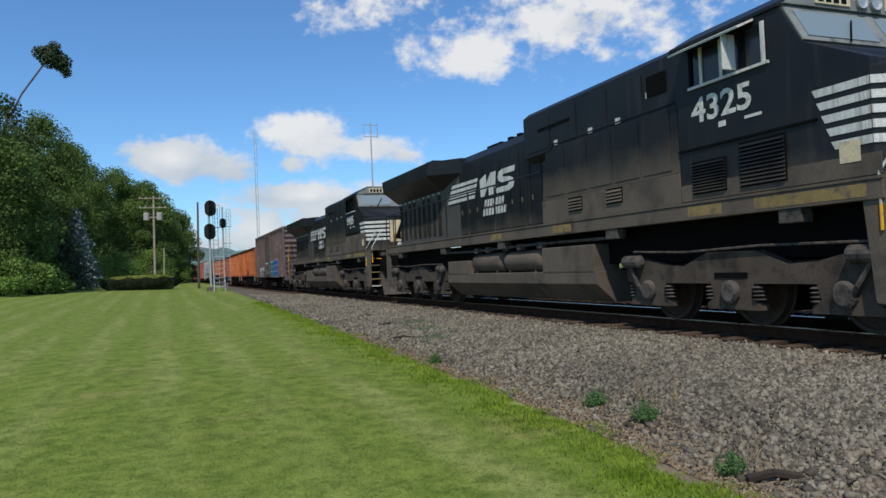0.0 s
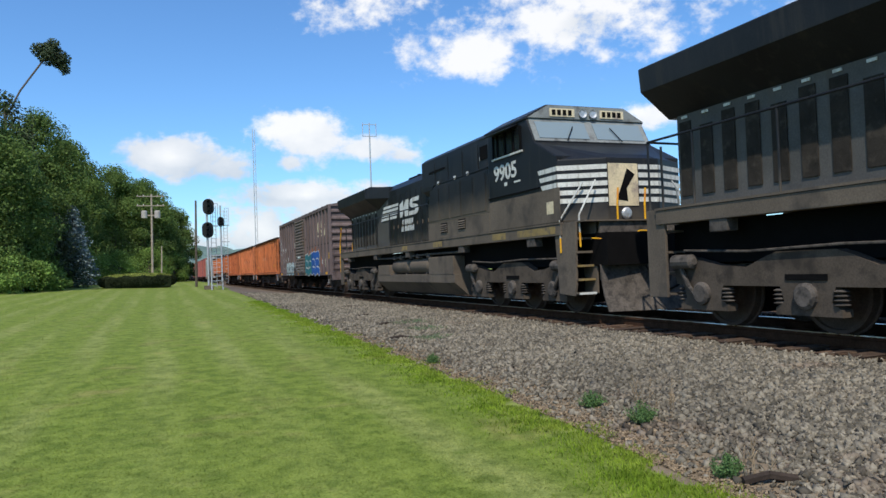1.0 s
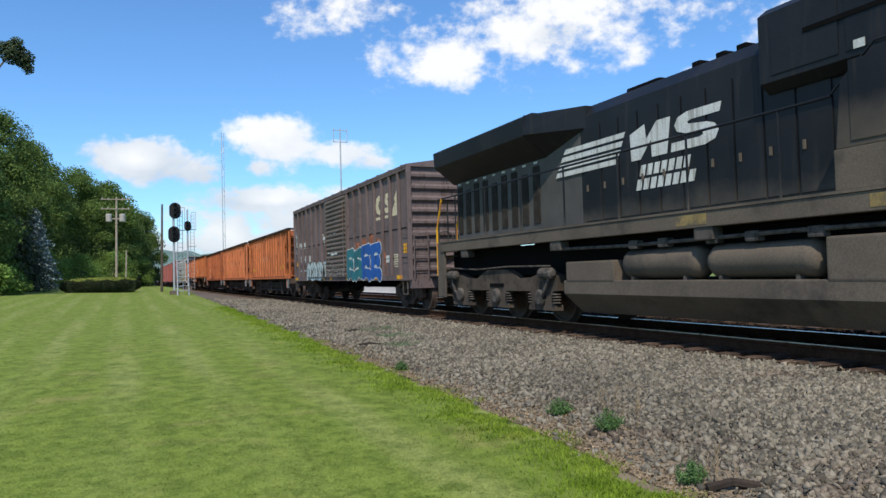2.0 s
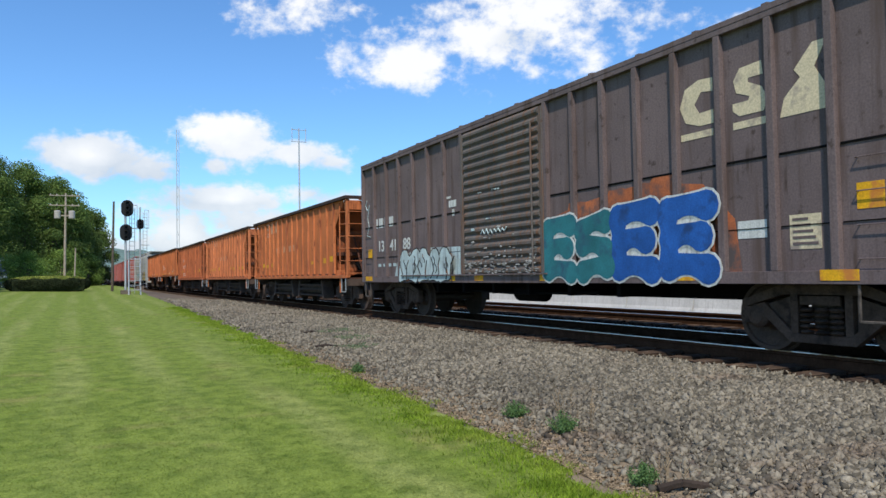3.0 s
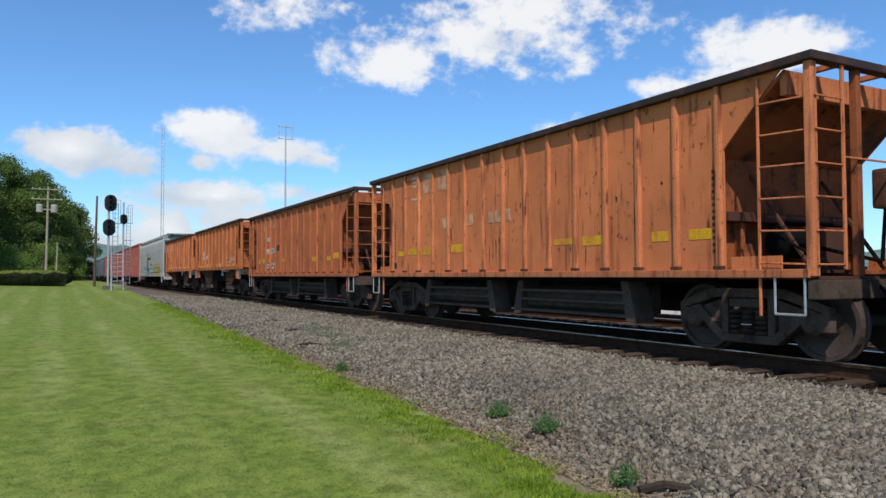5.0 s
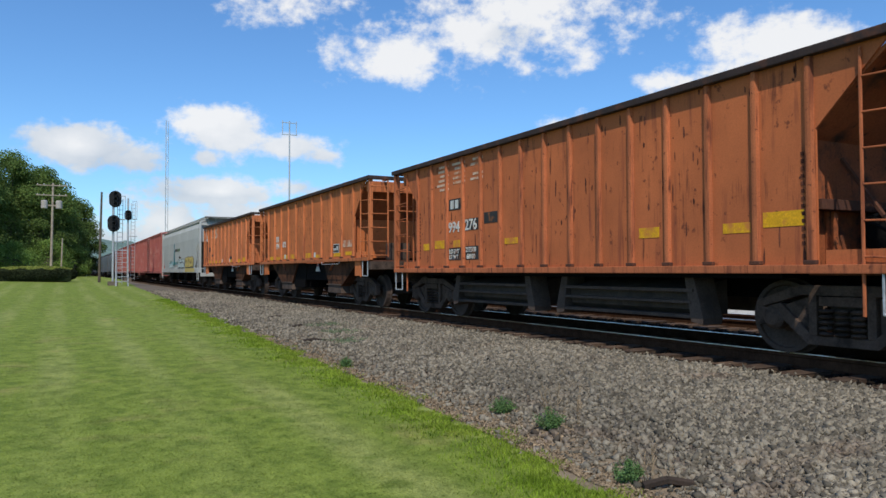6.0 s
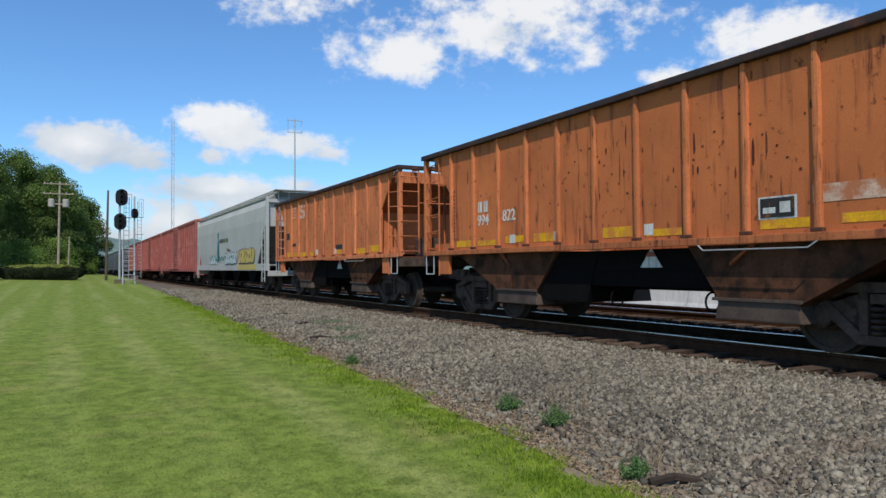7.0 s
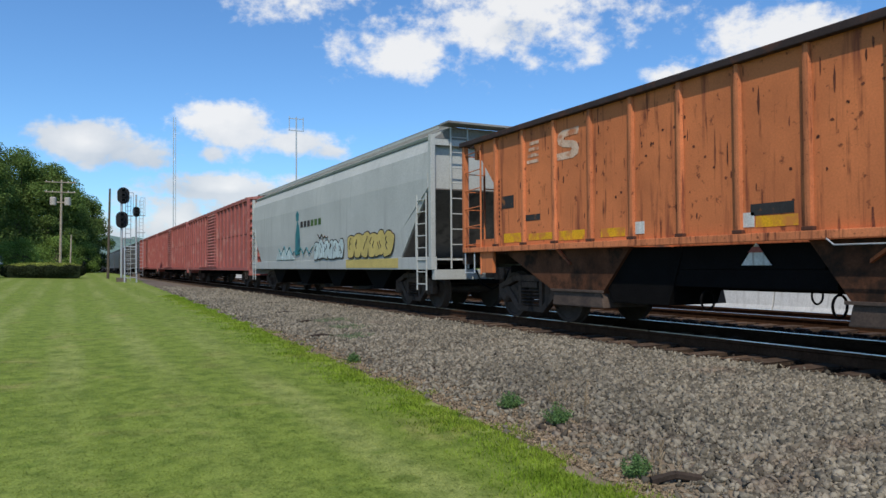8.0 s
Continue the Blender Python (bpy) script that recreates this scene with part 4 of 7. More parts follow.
    for u0, u1 in ((10.05, 11.9), (12.0, 13.8)):
        m = Matrix.Translation((-1.2, (u0 + u1) / 2, 1.12)) @ Matrix.Rotation(math.pi / 2, 4, "X")
        h = (u1 - u0) / 2
        P("air_reservoir", lathe(bmesh.new(), [(0.05, -h), (0.17, -h + 0.03), (0.235, -h + 0.12), (0.24, -h + 0.2), (0.24, h - 0.2), (0.235, h - 0.12), (0.17, h - 0.03), (0.05, h)], m, 22), "dirty", "dusty cylindrical air reservoir", smooth=True)
        for q in (u0 + 0.3, u1 - 0.3):
            P("tank_strap", boxm(-1.38, -1.0, q, q + 0.05, 0.86, 0.92), "under")
    pipe(bm := bmesh.new(), [(-1.40, 7.6, 1.45), (-1.40, 10.4, 1.46), (-1.40, 13.5, 1.42), (-1.40, 15.8, 1.45)], 0.03, 7)
    P("cooling_pipe", bm, "under")
    for k, u in enumerate((9.95, 10.9, 11.6, 12.6, 13.3)):
        P("pipe_valve", boxm(-1.44, -1.30, u, u + 0.22, 1.36, 1.50, bevel=0.03), "under")
    loco_truck(e, 4.66)
    loco_truck(e, 18.3)
    # pilots, steps, handrails
    P("front_plate", boxm(-1.10, 1.10, 1.36, 1.42, 0.70, 1.82, bevel=0.01), "under", "dusty end plate")
    P("draft_gear", boxm(-0.13, 0.13, 1.0, 1.36, 0.74, 0.98, bevel=0.02), "under")
    P("end_plate", boxm(-0.94, 0.94, 21.1, 21.16, 0.62, 1.85, bevel=0.01), "dirty", "dusty end plate")
    for sx in (-1, 1):
        # leading stair well: a side plate, then treads that open forwards
        P("step_plate", prism(bmesh.new(), [(1.60, 1.82), (2.40, 1.82), (2.28, 0.44), (1.72, 0.40), (1.66, 0.62)], "x", *sorted((sx * 1.44, sx * 1.49)), bevel=0.008), "dirty", "dusty side plate of the stair well")
        P("stair_back", boxm(*sorted((sx * 1.10, sx * 1.435)), 1.96, 2.0, 0.45, 1.62, bevel=0.01), "dark")
        P("stair_cheek", boxm(*sorted((sx * 1.06, sx * 1.10)), 1.52, 2.0, 0.45, 1.82, bevel=0.008), "dirty")
        for k in range(5):
            z = 0.44 + k * 0.265
            y = 1.56 + 0.02 * k
            P("step", boxm(*sorted((sx * 1.102, sx * 1.47)), y + 0.002, 1.955, z, z + 0.03), "dirty")
            P("step_edge", boxm(*sorted((sx * 1.102, sx * 1.48)), y - 0.016, y, z - 0.008, z + 0.034), "reflector" if k in (1, 2) else "white" if k == 0 else "dirty")
        # trailing stair well
        P("step_plate", boxm(*sorted((sx * 1.44, sx * 1.49)), 20.78, 21.22, 0.45, 1.84, bevel=0.01), "dirty", "dusty side plate of the stair well")
        for k in range(4):
            z = 0.48 + k * 0.33
            P("step", boxm(*sorted((sx * 0.95, sx * 1.43)), 20.78, 21.2, z, z + 0.035), "dirty")
    coupler(e, 1.0, -1)
    coupler(e, 21.1, 1)
    # the plow: two curved blades that meet in a blunt edge between the stair wells
    bm = bmesh.new()
    for sx in (-1, 1):
        grid = []
        for x in (0.0, 0.35, 0.70, 1.13):
            col = []
            for z in (0.11, 0.22, 0.40, 0.62, 0.84, 1.0):
                k = (1.0 - z) / 0.9
                col.append((sx * x, 1.34 - 0.24 * k * k - 0.26 * (1.13 - x) * (0.4 + 0.6 * k), z))
            grid.append(col)
        front = [[bm.verts.new(p) for p in col] for col in grid]
        rear = [[bm.verts.new((p[0], p[1] + 0.03, p[2])) for p in col] for col in grid]
        for a in range(3):
            for b in range(5):
                bm.faces.new((front[a][b], front[a + 1][b], front[a + 1][b + 1], front[a][b + 1]))
                bm.faces.new((rear[a][b], rear[a][b + 1], rear[a + 1][b + 1], rear[a + 1][b]))
            for b in (0, 5):
                bm.faces.new((front[a][b], rear[a][b], rear[a + 1][b], front[a + 1][b]))
        for b in range(5):
            bm.faces.new((front[3][b], rear[3][b], rear[3][b + 1], front[3][b + 1]))
    bmesh.ops.remove_doubles(bm, verts=bm.verts, dist=0.001)
    bmesh.ops.recalc_face_normals(bm, faces=bm.faces)
    P("snow_plow", bm, "under", "dusty curved pilot plow")
    for x in (-0.6, 0.6):
        P("plow_bracket", boxm(x - 0.05, x + 0.05, 1.24, 1.37, 0.72, 0.9), "under")
    for sx in (-1, 1):
        for a, b, c in (((1.50, 2.15, 1.25), (1.50, 2.15, 1.90), (1.12, 1.86, 2.63)), ((1.40, 1.58, 1.35), (1.40, 1.60, 1.96), (0.92, 1.72, 2.66))):
            a, b, c = (Vector((sx * p[0], p[1], p[2])) for p in (a, b, c))
            m = a.lerp(b, 0.45)
            P("grab_rail", pipe(bmesh.new(), [m, b, c], 0.017, 7), "white", "bent white grab rail")
            P("grab_rail", rod(bmesh.new(), tuple(a), tuple(m), 0.019, 7), "yellow", "yellow foot of the grab rail")
    for x in (-0.5, 0.15):
        P("grab_rail", pipe(bmesh.new(), [(x, 1.62, 1.2), (x, 1.62, 2.16), (x + 0.06, 1.66, 2.5)], 0.02, 7), "yellow", "yellow end rail")
    P("uncoupling_lever", pipe(bmesh.new(), [(-1.3, 1.34, 1.5), (-0.6, 1.2, 1.45), (-0.35, 1.15, 1.62), (0.3, 1.15, 1.6)], 0.014, 6), "yellow", "bent uncoupling lever")
    for sx in (-1, 1):
        posts = (10.5, 12.1, 13.7, 15.3, 16.9, 18.5, 20.1, 21.15)
        for u in posts:
            P("stanchion", rod(bmesh.new(), (sx * 1.46, u, 1.85), (sx * 1.46, u, 2.96), 0.018, 6), "black")
        pipe(bm := bmesh.new(), [(sx * 1.46, 9.75, 2.96), (sx * 1.46, 21.15, 2.96), (sx * 0.5, 21.2, 2.96)], 0.02, 7)
        P("handrail", bm, "black")
        P("upper_handrail", pipe(bmesh.new(), [(sx * 1.47, 5.5, 3.44), (sx * 1.47, 9.2, 3.44), (sx * 1.47, 9.75, 2.98)], 0.016, 6), "black")
    for x in (-1.2, -0.7, 0.7, 1.2):
        P("end_post", rod(bmesh.new(), (x, 21.15, 1.85), (x, 21.15, 2.9), 0.02, 6), "black")
    if number[0] == "9":
        for x in (-1.48, -0.92, 0.92, 1.48):
            P("grab_rail", pipe(bmesh.new(), [(x, 21.22, 1.0), (x, 21.22, 2.2), (x, 20.9, 2.95)], 0.024, 7), "yellow", "yellow rear grab rail")
        for x in (-1.22, 1.22):
            for k in range(4):
                P("step_tread_edge", boxm(x - 0.27, x + 0.27, 21.125, 21.14, 0.46 + k * 0.33, 0.53 + k * 0.33), "yellow")
    return e


# ------------------------------------------------------------------ boxcars
def ribbed_end(e, mat, y, d, zs, w=1.45, name="end_rib"):
    for z in zs:
        part(name, prism(bmesh.new(), [(y, z - 0.10), (y + d * 0.075, z - 0.035), (y + d * 0.075, z + 0.035), (y, z + 0.10)], "x", -w, w), mat, e)


def boxcar(s0, label, mat, door_mat, length=17.25, u0=1.2, eave=4.20, door=(7.45, 10.45), ribs=14, z_sill=0.90, group="freight train", name="boxcar", trucks=(3.0, 14.25)):
    e = car(name, s0, label, "railcar", group)
    u1 = length - (1.2 if u0 > 1 else u0) + (0.45 if u0 > 1 else 0)
    P = lambda n, bm, m, lab="": part(n, bm, m, e, lab)
    P("body", boxm(-1.45, 1.45, u0 + 0.08, u1 - 0.08, z_sill + 0.02, eave - 0.02), mat)
    P("roof", prism(bmesh.new(), [(-1.54, eave - 0.05), (-1.54, eave + 0.02), (0, eave + 0.26), (1.54, eave + 0.02), (1.54, eave - 0.05)], "y", u0, u1), mat, "low-pitched metal roof")
    bm = bmesh.new()
    for k in range(int((u1 - u0) / 1.1)):
        y = u0 + 0.5 + k * 1.1
        prism(bm, [(-1.5, eave + 0.03), (-1.5, eave + 0.06), (0, eave + 0.30), (1.5, eave + 0.06), (1.5, eave + 0.03), (0, eave + 0.26)], "y", y, y + 0.08)
    P("roof_rib", bm, mat)
    n_side = ribs // 2
    for sx in (-1, 1):
        a, b = sorted((sx * 1.451, sx * 1.535))
        P("top_chord", boxm(a, b, u0, u1, eave - 0.13, eave - 0.052, bevel=0.008), mat)
        P("side_sill", boxm(a, b, u0, u1, z_sill - 0.02, z_sill + 0.13, bevel=0.008), mat)
        for (r0, r1) in ((u0, door[0]), (door[1], u1)):
            bays = n_side + (1 if mat is M["box"] and r0 == u0 else 0)
            for k in range(bays + 1):
                y = r0 + 0.05 + (r1 - r0 - 0.1) * k / bays
                P("side_post", boxm(a, b, y - 0.05, y + 0.05, z_sill + 0.132, eave - 0.132, bevel=0.012), mat)
            for z in (1.55, 2.40) if mat is M["box"] else (2.6,):
                for k in range(bays):
                    y = r0 + 0.05 + (r1 - r0 - 0.1) * k / bays
                    yn = r0 + 0.05 + (r1 - r0 - 0.1) * (k + 1) / bays
                    P("weld_seam", boxm(*sorted((sx * 1.451, sx * 1.462)), y + 0.06, yn - 0.06, z, z + (0.028 if z > 2 else 0.012)), M["dark"])
        # the sliding door with its horizontal corrugation
        da, db = sorted((sx * 1.47, sx * 1.52))
        dr = P("sliding_door", boxm(da, db, door[0], door[1], z_sill + 0.16, eave - 0.17, bevel=0.01), door_mat, "corrugated sliding door")
        n = 18
        for k in range(n):
            z = z_sill + 0.22 + (eave - 0.45 - z_sill) * k / (n - 1)
            o = part("corrugation", prism(bmesh.new(), [(sx * 1.521, z - 0.075), (sx * 1.562, z - 0.030), (sx * 1.562, z + 0.015), (sx * 1.521, z + 0.070)], "y", door[0] + 0.12, door[1] - 0.12), door_mat, dr)
        for y in (door[0] + 0.03, door[1] - 0.03):
            part("door_post", boxm(*sorted((sx * 1.521, sx * 1.56)), y - 0.04, y + 0.04, z_sill + 0.17, eave - 0.18), door_mat, dr)
        part("lock_rod", rod(bmesh.new(), (sx * 1.58, door[0] + 0.3, z_sill + 0.2), (sx * 1.58, door[0] + 0.3, eave - 0.4), 0.018, 6), door_mat, dr)
        P("door_rail", boxm(*sorted((sx * 1.48, sx * 1.58)), door[0] - 0.1, door[1] + 3.2, z_sill + 0.132, z_sill + 0.16), mat)
    zs = [z_sill + 0.3 + k * (eave - 0.6 - z_sill) / 8 for k in range(9)]
    for y, d in ((u0 + 0.08, -1), (u1 - 0.08, 1)):
        for sx in (-1, 1):
            P("corner_post", boxm(*sorted((sx * 1.40, sx * 1.53)), *sorted((y + d * 0.002, y + d * 0.085)), z_sill, eave - 0.055, bevel=0.012), mat)
        ribbed_end(e, mat, y, d, zs, 1.395)
        P("end_sill", boxm(-1.45, 1.45, *sorted((y - d * 0.1, y + d * 0.14)), z_sill - 0.25, z_sill + 0.018, bevel=0.01), mat)
        for k in range(4):
            zz = z_sill + 0.25 + k * 0.36
            P("grab_iron", pipe(bmesh.new(), [(-1.45, y - d * 0.10, zz), (-1.50, y - d * 0.10, zz), (-1.50, y - d * 0.50, zz), (-1.45, y - d * 0.50, zz)], 0.007, 6), mat)
        P("stirrup_step", pipe(bmesh.new(), [(-1.5, y - d * 0.12, z_sill), (-1.5, y - d * 0.12, z_sill - 0.42), (-1.5, y - d * 0.5, z_sill - 0.42), (-1.5, y - d * 0.5, z_sill)], 0.018, 6), M["under"])
        bm = bmesh.new()
        for x in (-1.38, -0.95):
            rod(bm, (x, y + d * 0.16, z_sill), (x, y + d * 0.16, 2.25), 0.018, 6)
        for k in range(4):
            rod(bm, (-1.38, y + d * 0.16, z_sill + 0.2 + k * 0.35), (-0.95, y + d * 0.16, z_sill + 0.2 + k * 0.35), 0.014, 6)
        P("end_ladder", bm, mat)
        coupler(e, y, d)
    P("hand_brake", ring(bmesh.new(), (-0.45, u0 - 0.16, 2.0), 0.27, 0.02), M["under"], "hand brake wheel")
    P("brake_platform", boxm(-0.9, 0.1, u0 - 0.3, u0 + 0.06, 0.98, 1.02), mat)
    P("centre_sill", boxm(-0.3, 0.3, u0, u1, 0.62, z_sill, bevel=0.01), M["dark"])
    for k in range(6):
        y = u0 + 4.5 + k * (u1 - u0 - 9) / 5
        P("cross_bearer", boxm(-1.35, 1.35, y, y + 0.09, 0.66, z_sill), M["dark"])
    P("brake_rigging", pipe(bmesh.new(), [(-1.2, u0 + 5.2, 0.72), (-1.2, u0 + 7.5, 0.66), (-1.15, u1 - 5.5, 0.70)], 0.02, 6), M["dark"])
    P("brake_reservoir", lathe(bmesh.new(), [(0.05, -0.5), (0.18, -0.42), (0.18, 0.42), (0.05, 0.5)], Matrix.Translation((-0.85, (u0 + u1) / 2, 0.68)) @ Matrix.Rotation(math.pi / 2, 4, "X"), 14), M["dark"])
    for u in trucks:
        freight_truck(e, u)
    return e


# ------------------------------------------------------------------ open hoppers
def open_hopper(s0, label, kind, length=14.05):
    e = car("hopper_car", s0, label, "railcar", "orange hopper cars")
    a = kind == "skirted"
    zb, zt = (1.10, 3.44) if a else (1.42, 3.55)
    u0, u1 = (0.65, length - 0.70) if a else (0.75, 13.0)
    w0, w1 = u0 + 1.25, u1 - 1.25  # where the side sheets stand upright
    P = lambda n, bm, m, lab="": part(n, bm, M[m], e, lab)
    sheet = [(w0, zb), (w0, 2.62), (u0 + 0.42, zt), (u1 - 0.42, zt), (w1, 2.62), (w1, zb)]
    for sx in (-1, 1):
        x0, x1 = sorted((sx * 1.42, sx * 1.45))
        P("side_sheet", prism(bmesh.new(), sheet, "x", x0, x1), "orange", "rust-streaked orange side sheet")
        c0, c1 = sorted((sx * 1.40, sx * 1.55))
        P("top_chord", boxm(c0, c1, u0 - 0.05, u1 + 0.05, zt, zt + 0.10, bevel=0.015), "chord", "dark rusty top chord")
        P("side_sill", boxm(*sorted((sx * 1.40, sx * 1.53)), w0 - 1.2, w1 + 1.2, zb - 0.10, zb, bevel=0.012), "orange_rib")
        n = 14 if a else 10
        for k in range(n + 1):
            y = w0 + 0.06 + (w1 - w0 - 0.12) * k / n
            P("side_post", prism(bmesh.new(), [(sx * 1.451, y - 0.05), (sx * 1.50, y - 0.034), (sx * 1.505, y), (sx * 1.50, y + 0.034), (sx * 1.451, y + 0.05)], "z", zb + 0.002, zt - 0.002), "orange_rib")
            P("post_foot", boxm(*sorted((sx * 1.452, sx * 1.52)), y - 0.075, y + 0.075, zb + 0.002, zb + 0.05, bevel=0.01), "rust")
    # sloped end sheets, end walls, interior floor
    for end, d in ((u0, 1), (u1, -1)):
        w = end + d * 1.25
        P("slope_sheet", prism(bmesh.new(), [(end + d * 0.40, zt), (end + d * 0.36, zt - 0.02), (w + d * 0.10, 2.58), (w + d * 2.3, 1.05), (w + d * 2.3, 1.09), (w + d * 0.14, 2.63)], "x", -1.419, 1.419), "orange_end", "stained sloped orange end sheet")
        P("end_wall", boxm(-1.40, 1.40, *sorted((w + d * 0.16, w + d * 0.20)), zb, 2.56), "orange_end" if a else "orange")
        P("end_beam", boxm(-1.40, 1.40, *sorted((end + d * 0.36, end + d * 0.46)), zt - 0.30, zt - 0.02, bevel=0.01), "orange_rib")
        P("end_chord", boxm(-1.40, 1.40, *sorted((end - d * 0.05, end + d * 0.10)), zt + 0.002, zt + 0.10, bevel=0.015), "chord")
        for x in (-0.9, 0.0, 0.9):
            P("roof_tie", boxm(x - 0.04, x + 0.04, *sorted((end + d * 0.10, end + d * 0.42)), zt + 0.01, zt + 0.07), "orange_rib")
        for x in (-1.45, -0.62, 0.62, 1.45):
            t = 0.055 if abs(x) > 1 else 0.045
            P("end_post", boxm(x - t, x + t, *sorted((end, end + d * 0.09)), zb - 0.08, zt, bevel=0.01), "orange_rib" if abs(x) > 1 else "orange_end")
        for sx in (-1, 1):
            P("corner_brace", boxm(*sorted((sx * 1.405, sx * 1.44)), *sorted((end + d * 0.46, end + d * 1.16)), zb - 0.08, zb + 0.16), "orange")
            bm = bmesh.new()
            rod(bm, (sx * 1.47, end + d * 0.72, zb - 0.55), (sx * 1.47, end + d * 0.72, zt - 0.05), 0.02, 7)
            for k in range(6):
                z = zb + 0.05 + k * 0.38
                rod(bm, (sx * 1.472, end + d * 0.05, z), (sx * 1.472, end + d * 0.725, z + 0.03), 0.011, 6)
            P("side_ladder", bm, "orange_rib")
            bm = bmesh.new()
            rod(bm, (sx * 0.95, end - d * 0.01, zb), (sx * 0.95, end - d * 0.01, zt), 0.024, 7)
            rails = P("end_ladder", bm, "orange_rib")
            for k in range(6):
                z = zb + 0.05 + k * 0.38
                part("rung", rod(bmesh.new(), (sx * 1.45, end - d * 0.012, z), (sx * 0.925, end - d * 0.012, z), 0.011, 6), M["orange_rib"], rails)
            pipe(bm := bmesh.new(), [(sx * 1.5, end + d * 0.12, zb - 0.08), (sx * 1.5, end + d * 0.12, zb - 0.52), (sx * 1.5, end + d * 0.50, zb - 0.52), (sx * 1.5, end + d * 0.50, zb - 0.08)], 0.015, 6)
            P("stirrup_step", bm, "steel")
        P("end_handrail", rod(bmesh.new(), (-0.95, end - d * 0.02, zb + 1.28), (1.45, end - d * 0.02, zb + 1.28), 0.014, 6), "orange_rib")
        if a:
            P("cross_beam", boxm(-1.38, 1.38, *sorted((w - d * 0.02, w + d * 0.15)), zb + 0.62, zb + 0.74, bevel=0.01), "rust")
        for x in (-1.05, -0.3, 0.45, 1.05) if a else ():
            P("end_stiffener", boxm(x - 0.035, x + 0.035, *sorted((w + d * 0.04, w + d * 0.155)), zb, zb + 0.615, bevel=0.008), "orange_end")
        if not a:
            for sx in (-1, 1):
                P("jacking_plate", boxm(*sorted((sx * 1.40, sx * 1.475)), *sorted((w - d * 0.08, w - d * 0.52)), zb - 0.52, zb - 0.104, bevel=0.012), "orange", "orange drop plate at the corner")
            P("equipment_case", boxm(-0.62, -0.05, *sorted((end + d * 0.5, end + d * 0.95)), zb - 0.08, zb + 0.42, bevel=0.05), "gear", "greenish-black brake valve case")
        for x in (-0.75, 0.75) if a else ():
            P("brace", rod(bmesh.new(), (x, end + d * 0.55, zb), (x, w + d * 0.16, 2.35), 0.03, 6), "rust")
        P("platform", boxm(-1.40, 1.40, *sorted((end, w + d * 0.15)), zb - 0.12, zb - 0.085, bevel=0.005), "rust", "rusty end platform")
        P("end_sill", boxm(-1.48, 1.48, *sorted((end - d * 0.04, end + d * 0.10)), zb - 0.34, zb - 0.122, bevel=0.012), "gear", "grimy end sill")
        coupler(e, end, -d)
    # brake gear on the leading end
    P("brake_wheel", ring(bmesh.new(), (0.30, u0 - 0.02, 2.15), 0.28, 0.02), "dark", "iron hand brake wheel")
    bm = bmesh.new()
    for k in range(3):
        c, s = math.cos(k * math.pi / 3) * 0.27, math.sin(k * math.pi / 3) * 0.27
        rod(bm, (0.30 - c, u0 - 0.02, 2.15 - s), (0.30 + c, u0 - 0.02, 2.15 + s), 0.014, 6)
    rod(bm, (0.30, u0 - 0.02, 2.15), (0.30, u0 + 0.3, 2.15), 0.05, 8)
    P("brake_spokes", bm, "dark")["kind"] = "stuff"
    if a:
        P("valve_box", boxm(-0.35, 0.30, w0 - 0.45, w0 + 0.1, zb - 0.05, zb + 0.55, bevel=0.03), "rust")
    P("brake_lever", pipe(bmesh.new(), [(0.3, u0 + 0.25, 1.9), (0.28, u0 + 0.3, zb + 0.1), (-0.3, w0 - 0.4, zb + 0.3)], 0.025, 6), "dark")
    if a:
        P("air_pipe", pipe(bmesh.new(), [(-0.9, u0 + 0.15, zb + 0.02), (-0.9, w0 - 0.2, zb + 0.5), (-0.4, w0 - 0.1, zb + 0.62), (0.6, w0 - 0.1, zb + 0.62)], 0.02, 6), "dark")
    P("brake_housing", boxm(0.08, 0.52, u0 + 0.1, u0 + 0.3, 1.85, 2.35, bevel=0.05), "rust")
    if a:
        P("brake_cylinder", lathe(bmesh.new(), [(0.08, -0.35), (0.2, -0.3), (0.2, 0.25), (0.06, 0.4)], Matrix.Translation((-0.45, w0 - 0.25, zb + 0.35)) @ Matrix.Rotation(math.pi / 2, 4, "Y"), 14), "dark")
    P("air_tank", lathe(bmesh.new(), [(0.06, -0.5), (0.2, -0.44), (0.2, 0.44), (0.06, 0.5)], Matrix.Translation((0.5, w1 + 0.3, zb + 0.25)) @ Matrix.Rotation(math.pi / 2, 4, "Y"), 14), "dark")
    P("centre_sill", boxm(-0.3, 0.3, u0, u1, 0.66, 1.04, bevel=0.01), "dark")
